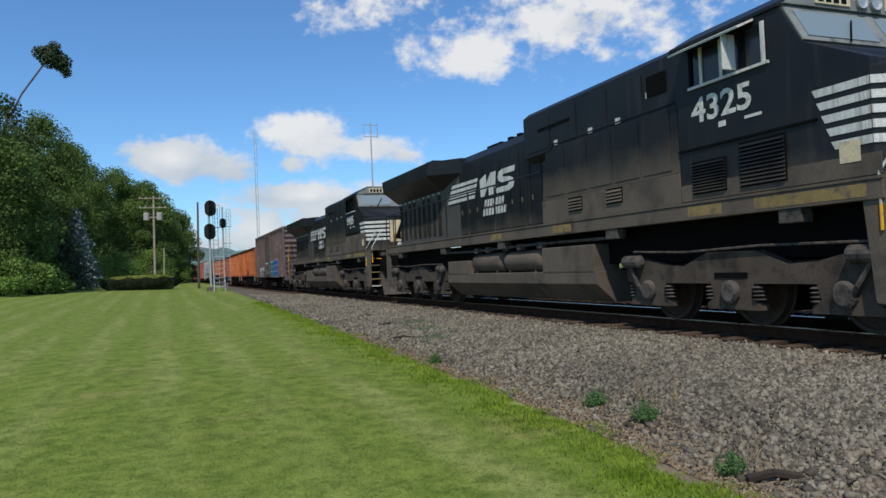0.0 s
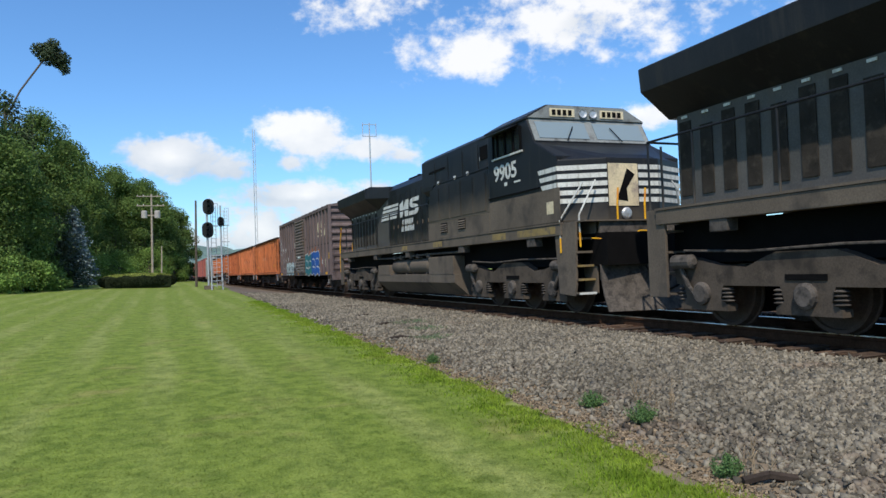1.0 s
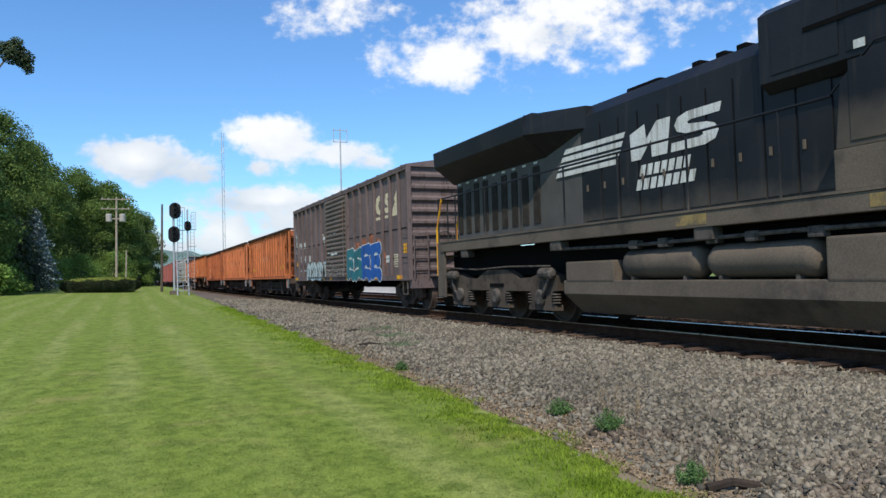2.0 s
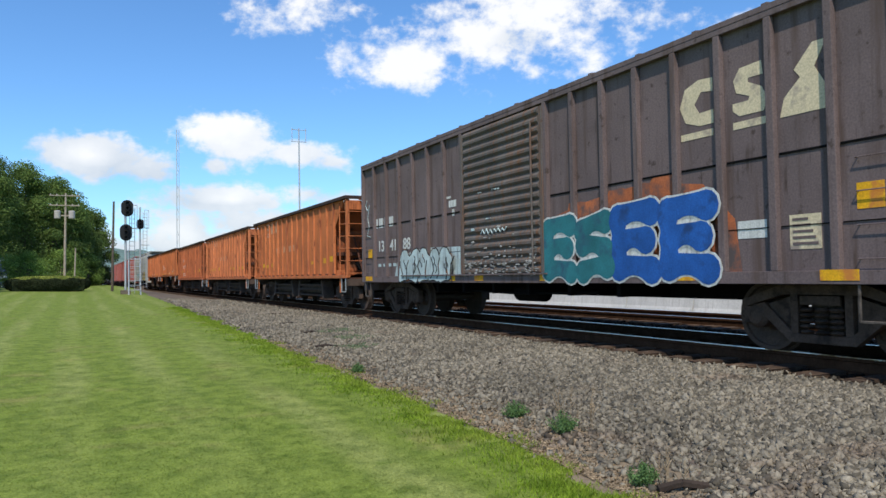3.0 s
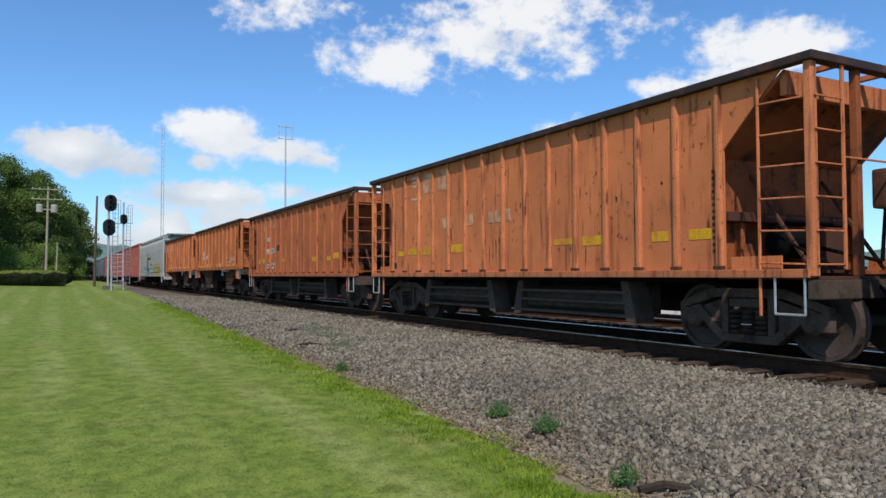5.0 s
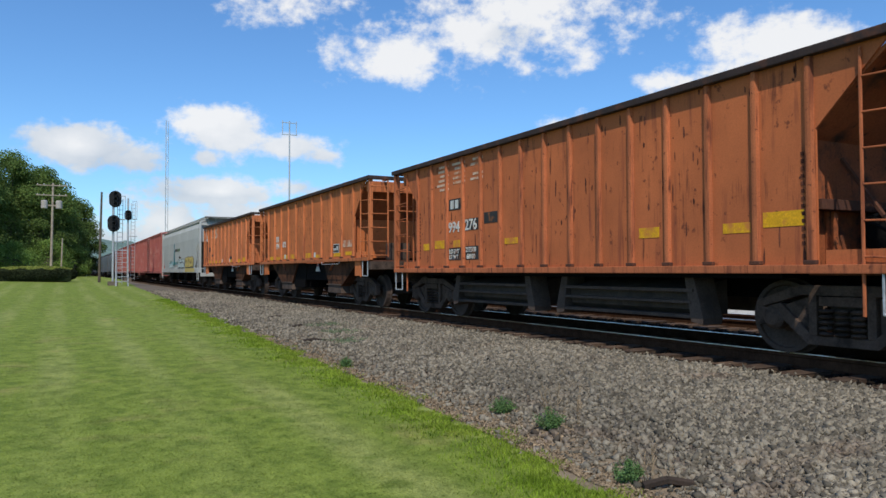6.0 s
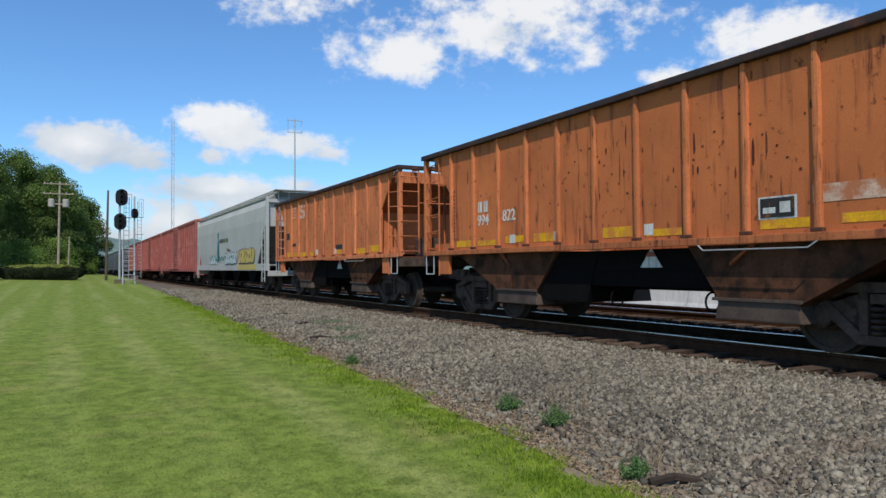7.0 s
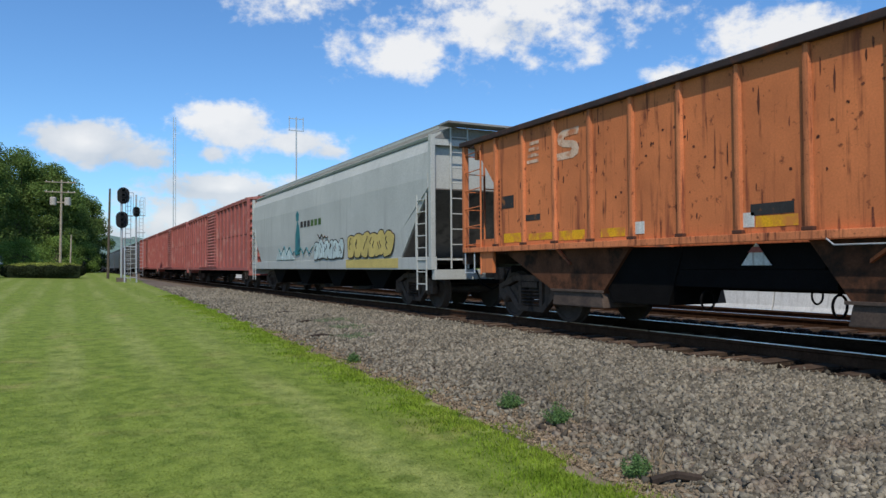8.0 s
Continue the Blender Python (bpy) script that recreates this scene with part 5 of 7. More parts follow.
    if a:
        for t0, t1 in ((3.85, 6.77), (7.74, 10.5)):
            for sx in (-1, 1):
                xs = (sx * 0.55, sx * 1.25)
                P("discharge_trough", prism(bmesh.new(), [(sx * 1.18, 0.76), (sx * 0.5, 0.92), (sx * 0.5, 0.42), (sx * 0.95, 0.38), (sx * 1.15, 0.50)], "y", t0 + 0.1, t1 - 0.1, bevel=0.01), "trough", "dusty grey ballast discharge door")
                P("trough_rail", boxm(*sorted((sx * 1.12, sx * 1.29)), t0 + 0.05, t1 - 0.05, 0.585, 0.625, bevel=0.01), "trough")
                P("trough_lip", boxm(*sorted((sx * 0.95, sx * 1.27)), t0 + 0.05, t1 - 0.05, 0.38, 0.43, bevel=0.01), "trough")
                P("trough_top", boxm(*sorted((sx * 1.0, sx * 1.30)), t0, t1, 0.74, 0.79, bevel=0.01), "trough")
                for y, dd in ((t0, -1), (t1, 1)):
                    P("trough_end", prism(bmesh.new(), [(y, 0.95), (y - dd * 0.16, 0.95), (y - dd * 0.05, 0.34), (y + dd * 0.14, 0.30), (y + dd * 0.16, 0.40)], "x", min(sx * 0.9, sx * 1.28), max(sx * 0.9, sx * 1.28), bevel=0.008), "trough")
        # near-black slab: shade below the body put into the colour
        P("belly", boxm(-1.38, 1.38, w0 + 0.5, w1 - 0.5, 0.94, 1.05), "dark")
    else:
        for t0, t1, g0, g1 in ((1.95, 5.05, 3.40, 4.50), (8.0, 11.6, 8.70, 9.90)):
            P("hopper_bay", prism(bmesh.new(), [(t0, zb - 0.1), (t1, zb - 0.1), (g1, 0.56), (g0, 0.56)], "x", -1.36, 1.36, bevel=0.01), "bay", "rusty sloped hopper bay darkened for its shade")
            for sx in (-1, 1):
                P("gate_chute", prism(bmesh.new(), [(g0 - 0.02, 0.60), (g1 + 0.02, 0.60), (g1 + 0.08, 0.36), (g0 - 0.08, 0.36)], "x", min(sx * 0.45, sx * 1.38), max(sx * 0.45, sx * 1.38), bevel=0.02), "trough", "dusty grey discharge gate")
                P("gate_rib", boxm(*sorted((sx * 1.381, sx * 1.41)), g0 - 0.10, g1 + 0.10, 0.60, 0.64, bevel=0.005), "trough")
        # inner bays and the gear between them, coloured near-black for their shade
        P("middle_bay", prism(bmesh.new(), [(7.0, zb - 0.12), (8.9, zb - 0.12), (8.5, 0.46), (7.3, 0.46)], "x", -1.30, -0.32, bevel=0.01), "dark", "inner hopper bay blackened for its shade")
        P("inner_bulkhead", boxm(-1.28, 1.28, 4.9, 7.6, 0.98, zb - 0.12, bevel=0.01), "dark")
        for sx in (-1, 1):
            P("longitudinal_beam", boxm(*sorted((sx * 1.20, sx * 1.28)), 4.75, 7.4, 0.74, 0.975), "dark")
        plate = P("triangular_plate", prism(bmesh.new(), [(5.58, 1.03), (6.02, 1.03), (5.80, 1.31)], "x", -1.315, -1.30), "white", "white triangular plate under the sill")
        part("plate_band", prism(bmesh.new(), [(5.69, 1.19), (5.91, 1.19), (5.85, 1.26), (5.75, 1.26)], "x", -1.320, -1.3155), M["red"], plate, "faded red band")
        for sx in (-1, 1):
            for yy in (4.82, 6.72):
                P("air_hose", ring(bmesh.new(), (sx * 1.15, yy, 0.56), 0.13, 0.016, 18), "dark", "looped air hose")
        for sx in (-1, 1):
            P("train_line", pipe(bmesh.new(), [(sx * 1.2, 4.9, 0.74), (sx * 1.22, 5.2, 0.86), (sx * 1.22, 8.7, 0.86), (sx * 1.2, 9.0, 0.74)], 0.018, 6), "dark")
            P("grab_iron", pipe(bmesh.new(), [(sx * 1.54, 3.0, zb - 0.1), (sx * 1.56, 3.1, zb - 0.17), (sx * 1.56, 4.6, zb - 0.17), (sx * 1.54, 4.7, zb - 0.1)], 0.009, 6), "steel")
    for u in ((1.9, 12.1) if a else (2.45, 11.15)):
        freight_truck(e, u)
    return e


def hopper_marks(e, seed, kind, first=2.2, last=12.0):
    """Faded bands, yellow reflectors and grime patches between the posts."""
    rng = random.Random(seed)
    zb = 1.10 if kind == "skirted" else 1.42
    n = 14 if kind == "skirted" else 10
    u0, u1 = (1.9, 12.1) if kind == "skirted" else (2.0, 11.75)
    step = (u1 - u0 - 0.12) / n
    for k in range(n):
        y = u0 + 0.06 + step * k
        if k in (0, 1, 3, n - 3, n - 2, n - 1) or rng.random() < 0.15:
            z = zb + (0.42 if kind == "skirted" else 0.06) + rng.uniform(-0.03, 0.03)
            patch("reflector", e, M["yellow"], -1.451, rect(y + 0.08 + rng.uniform(0, 0.1), y + step - 0.08 - rng.uniform(0, 0.2), z, z + rng.uniform(0.10, 0.18)), label="scuffed yellow reflector")
    if kind == "skirted":
        for k in (1, 2, 3):
            y = u1 - 0.2 - step * (k + 1)
            if k == 1 or e is hop3:
                for j in range(6):
                    if rng.random() < 0.85:
                        patch("faded_stripe", e, M["faded"], -1.451, rect(y + 0.07, y + step - 0.07 - rng.uniform(0, 0.2), 2.80 + j * 0.10, 2.85 + j * 0.10))
            else:
                patch("faded_panel", e, M["faint"], -1.451, [(y + 0.08, 2.88), (y + step - 0.08, 2.92), (y + step - 0.09, 3.36), (y + 0.12, 3.33)], label="pale worn paint")


M["faint"] = material("faint_paint", (0.56, 0.33, 0.20), 0.85, vary=0.25, scale=2, bump=0.03, other=(0.46, 0.15, 0.06), amount=0.7)
M["faded"] = material("faded_white", (0.62, 0.43, 0.31), 0.85, vary=0.25, scale=3, bump=0.03, other=(0.45, 0.16, 0.07), amount=0.6)
M["chip"] = material("rust_chip", (0.125, 0.038, 0.020), 0.95, vary=0.4, scale=5, bump=0.1, island=0.5)
M["stencil"] = material("stencil_black", (0.03, 0.03, 0.03), 0.85, vary=0.3, scale=3, bump=0.03, other=(0.25, 0.09, 0.03), amount=0.25)


# ------------------------------------------------------------------ rounded sprayed letters
STROKES = {"E": [(1, 0.95, -1, 1), (1, 0.05, -1, 0), (0.9, 0.5, -0.7, 0.52), (0.95, 0.1, 1, 0.9)],
           "S": [(1, 0.85, -0.9, 1), (1, 0.85, 0.9, 0.55), (0.9, 0.55, -0.9, 0.45), (-0.9, 0.45, -1, 0.1), (-1, 0.1, 0.9, 0)],
           "U": [(1, 1, 0.9, 0.1), (0.9, 0.1, -0.8, 0), (-0.8, 0, -0.9, 0.95)]}


def tag_letters(e, x, letters, z0, z1, half, mat, edge, rim, fat=0.13):
    """Fat letters sprayed in overlapping round dabs, with an outline under them."""
    for cy, ch in letters:
        bm = bmesh.new()
        prism(bm, [(cy + half * 0.80 * math.copysign(abs(math.cos(a)) ** 0.5, math.cos(a)), (z0 + z1) / 2 + (z1 - z0) * 0.44 * math.copysign(abs(math.sin(a)) ** 0.5, math.sin(a)))
                   for a in (2 * math.pi * k / 24 for k in range(24))], "x", x + 0.0005, x + 0.004)
        part("tag_backing", bm, edge, e, "white sprayed backing")
        for layer, (m, r) in enumerate(((edge, fat + rim), (mat, fat))):
            bm = bmesh.new()
            k = 0
            for y0, f0, y1, f1 in STROKES[ch]:
                for j in range(16):
                    t = j / 15
                    y = cy + half * 0.72 * (y0 + (y1 - y0) * t)
                    z = z0 + fat + (z1 - z0 - 2 * fat) * (f0 + (f1 - f0) * t) + 0.05 * math.sin(math.pi * t)
                    rr = r * (0.86 + 0.34 * abs(2 * t - 1) ** 2)
                    d = x - 0.005 * layer - 0.00005 * k - 0.002
                    k += 1
                    bmesh.ops.create_cone(bm, cap_ends=True, segments=12, radius1=rr, radius2=rr, depth=0.004,
                                          matrix=Matrix.Translation((d, y, z)) @ Matrix.Rotation(math.pi / 2, 4, "Y"))
            part("tag_letter" if layer else "tag_outline", bm, m, e, "sprayed graffiti letter" if layer else "graffiti outline")["kind"] = "stuff"


def block_tag(e, x, y0, y1, z0, z1, n, mat, seed):
    """Sprayed unreadable rounded forms side by side, each with a black outline and inner strokes."""
    rng = random.Random(seed)
    w = (y1 - y0) / n
    for k in range(n):
        cy = y0 + (k + 0.5) * w
        top = z1 - rng.uniform(0, 0.14) * (z1 - z0)
        cz, hh, hw = (z0 + top) / 2, (top - z0) / 2, w * 0.56
        lean, ph = rng.uniform(0.02, 0.10), rng.uniform(0, 6.28)

        def form(grow):
            pts = []
            for q in range(22):
                a = 2 * math.pi * q / 22
                c, d = math.cos(a), math.sin(a)
                f = 1 + 0.10 * math.sin(3 * a + ph) + 0.05 * math.sin(5 * a)
                yy = (hw * f + grow) * math.copysign(abs(c) ** 0.7, c)
                zz = (hh * f + grow) * math.copysign(abs(d) ** 0.6, d)
                pts.append((cy + yy - lean * zz / hh, cz + zz))
            return pts
        patch("tag_outline", e, M["stencil"], x - 0.002 - 0.0012 * k, form(0.035), label="graffiti outline")
        patch("tag_block", e, mat, x - 0.007 - 0.0012 * k, form(0.0), label="sprayed graffiti form")
        for q in range(2):
            sy = cy + hw * rng.uniform(-0.45, 0.45)
            sz = cz + hh * rng.uniform(-0.5, 0.2)
            pts = [(x - 0.014 - 0.0012 * k, sy + 0.06 * math.sin(2.2 * r + ph), sz + hh * 0.28 * r) for r in (0, 0.7, 1.4, 2.1)]
            part("tag_line", pipe(bmesh.new(), pts, 0.012, 5), M["stencil"], e, "thin sprayed line")


# ------------------------------------------------------------------ covered hopper and far cars
def covered_hopper(s0, label, mat, length=19.5, top=4.35, name="covered_hopper", group="freight train", graffiti=False):
    e = car(name, s0, label, "railcar", group)
    u0, u1 = 0.7, length - 0.3
    zb = 0.98
    P = lambda n, bm, m, lab="", sm=False: part(n, bm, m, e, lab, sm)
    sec = [(-1.50, zb + 0.28), (-1.53, 1.9), (-1.53, 3.1), (-1.48, 3.72), (-1.34, 4.04), (-0.85, 4.24), (0.85, 4.24), (1.34, 4.04), (1.48, 3.72), (1.53, 3.1), (1.53, 1.9), (1.50, zb + 0.28)]
    bm = bmesh.new()
    rings = []
    for y, low in ((u0 + 0.17, 2.85), (u0 + 0.18, 2.85), (u0 + 1.75, zb + 0.28), (u1 - 1.75, zb + 0.28), (u1 - 0.18, 2.85), (u1 - 0.17, 2.85)):
        rings.append([bm.verts.new((x, y, max(z, low) if z < 3.5 else z)) for x, z in sec])
    for r0, r1 in zip(rings, rings[1:]):
        for i in range(len(sec)):
            j = (i + 1) % len(sec)
            bm.faces.new((r0[i], r0[j], r1[j], r1[i]))
    bm.faces.new(rings[0]), bm.faces.new(rings[-1])
    bmesh.ops.remove_doubles(bm, verts=bm.verts, dist=0.0005)
    bmesh.ops.recalc_face_normals(bm, faces=bm.faces)
    P("tank_body", bm, mat, "smooth curved steel body")
    P("roof_cap", prism(bmesh.new(), [(-1.37, 4.042), (-0.88, 4.325), (0.88, 4.325), (1.37, 4.042)], "y", u0 + 0.16, u1 - 0.16), M["roofing"] if mat is M["grey"] else mat, "dusty darker roof")
    P("roof_rim", prism(bmesh.new(), [(-1.36, 4.05), (-1.40, 4.11), (-0.9, 4.33), (-0.84, 4.26)], "y", u0 + 0.2, u1 - 0.2), mat)
    for x0, x1 in ((-1.2, -0.72), (0.72, 1.2)):
        bm = bmesh.new()
        for k in range(int((u1 - u0 - 0.4) / 0.12)):
            box(bm, x0, x1, u0 + 0.2 + k * 0.12, u0 + 0.26 + k * 0.12, 4.34, 4.37)
        box(bm, x0, x0 + 0.03, u0 + 0.2, u1 - 0.2, 4.28, 4.375)
        P("running_board", bm, mat, "grated roof walkway")
    bm = bmesh.new()
    for k in range(10):
        box(bm, -0.25, 0.25, u0 + 1.4 + k * 1.7, u0 + 2.3 + k * 1.7, 4.23, 4.37, bevel=0.03)
    P("roof_hatch", bm, mat)
    for sx in (-1, 1):
        P("side_sill", boxm(*sorted((sx * 1.38, sx * 1.52)), u0, u1, zb - 0.02, zb + 0.28, bevel=0.015), mat)
        for end, d in ((u0, 1), (u1, -1)):
            P("corner_post", boxm(*sorted((sx * 1.40, sx * 1.52)), *sorted((end + d * 0.02, end + d * 0.16)), zb + 0.282, 4.1, bevel=0.012), mat)
            ladder(e, mat, sx * 1.53, end + d * 0.25, end + d * 0.75, zb - 0.5, 2.75, 8)
            pipe(bm := bmesh.new(), [(sx * 1.50, end + d * 0.85, zb + 0.28), (sx * 1.50, end + d * 0.85, 2.2)], 0.03, 6)
            P("end_strut", bm, mat)
    for end, d in ((u0, 1), (u1, -1)):
        # on the grey car this plate's dark colour stands for the end's shade
        P("end_slope", prism(bmesh.new(), [(end + d * 0.14, 2.86), (end + d * 1.70, zb + 0.31), (end + d * 1.68, zb + 0.285), (end + d * 0.12, 2.83)], "x", -1.47, 1.47), M["shade_steel"] if mat is M["grey"] else mat, "sloped end sheet, shade painted in on the pale car")
        P("end_walkway", boxm(-1.2, 1.2, *sorted((end - d * 0.28, end + d * 0.18)), 4.335, 4.385, bevel=0.008), M["roofing"] if mat is M["grey"] else mat, "grated walkway across the roof end")
        P("end_platform", boxm(-1.40, 1.40, *sorted((end, end + d * 1.75)), zb + 0.2, zb + 0.24), mat)
        P("end_frame", boxm(-1.40, 1.40, *sorted((end + d * 0.03, end + d * 0.12)), 3.86, 4.0), mat)
        bm = bmesh.new()
        for x in (-1.0, -0.55):
            rod(bm, (x, end, zb), (x, end, 4.3), 0.022, 6)
        for k in range(9):
            rod(bm, (-1.0, end, zb + 0.2 + k * 0.36), (-0.55, end, zb + 0.2 + k * 0.36), 0.014, 6)
        P("end_ladder", bm, mat)
        P("end_sill", boxm(-1.45, 1.45, *sorted((end - d * 0.03, end + d * 0.12)), zb - 0.25, zb - 0.022, bevel=0.01), mat)
        coupler(e, end, -d)
    P("centre_sill", boxm(-0.3, 0.3, u0, u1, 0.62, 0.95), M["dark"])
    for k in range(4):
        y = u0 + 3.9 + k * (u1 - u0 - 7.8) / 3
        bm = bmesh.new()
        prism(bm, [(y - 1.2, zb + 0.1), (y + 1.2, zb + 0.1), (y + 0.3, 0.42), (y - 0.3, 0.42)], "x", -1.25, 1.25)
        P("outlet_bay", bm, M["dark"])
        P("outlet_gate", boxm(-0.6, 0.6, y - 0.32, y + 0.32, 0.30, 0.41), M["under"])
    for u in (u0 + 2.0, u1 - 2.0):
        freight_truck(e, u)
    if graffiti:
        rng = random.Random(11)
        patch("spray_patch", e, M["ochre"], -1.524, rect(2.6, 6.5, 1.0, 1.25), label="yellow sprayed band")
        block_tag(e, -1.5345, 2.9, 6.25, 1.32, 2.02, 6, M["ochre"], 5)
        block_tag(e, -1.5345, 6.7, 9.6, 1.30, 1.92, 6, M["pale"], 6)

        def squiggle(y0, y1, z0, z1, n, mat, r):
            bm = bmesh.new()
            pts = []
            for k in range(n):
                y = y0 + (y1 - y0) * k / (n - 1)
                pts.append((-1.54, y + rng.uniform(-0.06, 0.06), z0 if k % 2 else z1 + rng.uniform(-0.12, 0.12)))
            pipe(bm, pts, r, 5)
            part("spray_line", bm, mat, e, "black graffiti line")
        squiggle(9.8, 14.3, 1.50, 1.72, 13, M["teal"], 0.015)
        squiggle(8.2, 9.2, 1.98, 2.12, 7, M["stencil"], 0.016)
        for pts in ([(11.4, 1.5), (12.0, 1.45), (11.95, 2.2), (11.7, 2.75), (11.45, 2.5), (11.35, 2.0)], [(11.55, 2.72), (11.85, 2.72), (11.9, 2.95), (11.7, 3.1), (11.5, 2.95)]):
            patch("emblem_shape", e, M["teal"], -1.535, pts, label="faded teal emblem")
        for k in range(6):
            patch("emblem_bar", e, M["weed"] if k > 2 else M["stencil"], -1.5345, rect(11.0 - k * 0.42, 11.0 - k * 0.42 + 0.3, 2.45, 2.66))
        patch("spray_patch", e, M["pale"], -1.5345, [(12.0, 1.32), (14.8, 1.32), (14.4, 1.62), (13.0, 1.75)])
    return e


M["ochre"] = material("ochre_spray", (0.52, 0.40, 0.13), 0.7, vary=0.15, scale=2, bump=0.02)


# ------------------------------------------------------------------ the train, front to rear
locomotive(3.2, "4325", "black diesel locomotive with white nose stripes, dusty running gear", M["white"])
locomotive(25.0, "9905", "black diesel locomotive with yellow grab rails, dust-brown sills", M["white"])

bx = boxcar(47.0, "dark brown steel boxcar covered in graffiti, corrugated doors", M["box"], M["door"], trucks=(2.55, 14.85))


def boxcar_marks(e):
    def bubble(cy, cz, w, h, mat, rng):
        pts = []
        for k in range(14):
            a = 2 * math.pi * k / 14
            f = 1 + 0.16 * math.sin(3 * a + rng.uniform(0, 6))
            pts.append((cy + w * math.copysign(abs(math.cos(a)) ** 0.75, math.cos(a)) * f, cz + h * math.copysign(abs(math.sin(a)) ** 0.7, math.sin(a)) * f))
        return pts
    rng = random.Random(5)
    X = -1.5375
    # orange haze patch under the tag, then outline and colour layers
    patch("spray_ground", e, M["haze"], X + 0.083, [(3.3, 0.95), (7.3, 0.95), (7.4, 2.0), (6.4, 2.2), (5.0, 2.35), (3.9, 2.2), (3.4, 1.7)], label="rusty orange sprayed ground")
    tag_letters(e, X, [(7.0, "E"), (6.08, "S")], 0.90, 2.0, 0.43, M["teal"], M["white"], 0.028, 0.160)
    tag_letters(e, X, [(5.15, "E"), (4.12, "E")], 0.90, 2.08, 0.48, M["blue"], M["white"], 0.028, 0.172)
    for cy, z in ((6.6, 2.14), (5.6, 2.24), (4.6, 2.32), (7.5, 1.75)):
        part("spray_patch", prism(bmesh.new(), bubble(cy, z, 0.26, 0.09, None, rng), "x", X + 0.078, X + 0.082), M["haze"], e, "orange sprayed patch")
    patch("spray_ground", e, M["pale"], X + 0.083, [(10.55, 1.04), (14.3, 1.04), (14.1, 1.45), (13.2, 1.66), (12.2, 1.70), (10.6, 1.66)], label="pale green sprayed ground")
    block_tag(e, X, 11.0, 13.75, 0.90, 1.66, 5, M["pale"], 7)
    for k in range(9):
        y = 10.9 + k * 0.34
        pts = [(X - 0.016, y + rng.uniform(-0.1, 0.1), 0.95 + q * 0.16 + rng.uniform(-0.04, 0.04)) for q in range(4)]
        part("tag_line", pipe(bmesh.new(), pts, 0.014, 5), M["stencil"], e, "thin sprayed line")
    # cream emblem shapes
    S = M["cream"]
    Xs = -1.4515
    hook = [(4.2, 2.98), (4.44, 3.06), (4.54, 3.28), (4.44, 3.52), (4.2, 3.6), (3.96, 3.58), (3.96, 3.40), (4.16, 3.43), (4.28, 3.28), (4.20, 3.15), (3.96, 3.16), (3.96, 2.98)]
    patch("emblem_shape", e, S, Xs, [(p - 0.27, q) for p, q in hook])
    patch("emblem_shape", e, S, Xs, rect(3.70, 4.26, 2.82, 2.91))
    bent = [(3.14, 2.98), (3.50, 2.98), (3.60, 3.06), (3.60, 3.15), (3.36, 3.15), (3.34, 3.20), (3.54, 3.28), (3.58, 3.44), (3.48, 3.58), (3.16, 3.60), (3.14, 3.43), (3.36, 3.43), (3.36, 3.38), (3.16, 3.28), (3.08, 3.12)]
    patch("emblem_shape", e, S, Xs, [(p - 0.22, q) for p, q in bent])
    patch("emblem_shape", e, S, Xs, rect(2.88, 3.38, 2.82, 2.91))
    patch("emblem_shape", e, S, Xs, [(2.09, 2.84), (2.70, 2.84), (2.64, 3.06), (2.42, 3.26), (2.50, 3.36), (2.26, 3.62), (2.08, 3.62), (2.24, 3.34), (2.10, 3.10)])
    patch("notice_panel", e, M["white"], Xs, rect(2.93, 3.36, 1.44, 1.66), label="white stencil panel")
    patch("notice_panel", e, M["cream"], Xs, rect(2.22, 2.62, 1.28, 1.68))
    for k in range(5):
        patch("notice_bar", e, M["box"], Xs - 0.005, rect(2.26 + 0.03 * k, 2.58, 1.33 + k * 0.07, 1.36 + k * 0.07))
    for y, w in ((1.75, 0.45), (4.0, 0.45), (7.2, 0.4), (9.6, 0.35), (10.8, 0.4), (13.5, 0.35), (15.7, 0.5)):
        patch("reflector", e, M["yellow"], X, rect(y, y + w, 0.92, 1.04), label="yellow reflector")
    patch("reflector", e, M["yellow"], Xs, rect(1.50, 1.80, 1.68, 1.96))
    patch("reflector", e, M["yellow"], Xs, rect(15.9, 16.2, 1.55, 1.8))
    for k, pair in enumerate(("13", "41", "88")):
        text_part(pair, e, M["white"], Xs - 0.001, 15.46 - 0.85 * k, 1.72, 0.40, "faded white car number", wide=1.15)
    for k in range(4):
        patch("mark_bar", e, M["white"], Xs, rect(15.45 - k * 0.36, 15.72 - k * 0.36, 2.36, 2.62))
    for k in range(7):
        patch("mark_bar", e, M["pale"], Xs, rect(15.6 - k * 0.35, 15.8 - k * 0.35, 1.30, 1.38))
    for y0, y1, z0, z1 in ((10.85, 11.2, 2.55, 2.7), (11.1, 11.3, 2.75, 2.8), (10.95, 11.05, 2.35, 2.5), (10.5, 10.58, 2.5, 2.75)):
        patch("chalk_mark", e, M["white"], Xs, rect(y0, y1, z0, z1))
    pipe(bm := bmesh.new(), [(Xs - 0.006, 16.25, 3.2), (Xs - 0.006, 16.35, 3.05), (Xs - 0.006, 16.2, 2.9), (Xs - 0.006, 16.05, 3.05), (Xs - 0.006, 16.2, 2.7), (Xs - 0.006, 16.1, 2.45), (Xs - 0.006, 16.25, 2.2), (Xs - 0.006, 16.0, 2.15)], 0.009, 5)
    part("chalk_mark", bm, M["pale"], e)
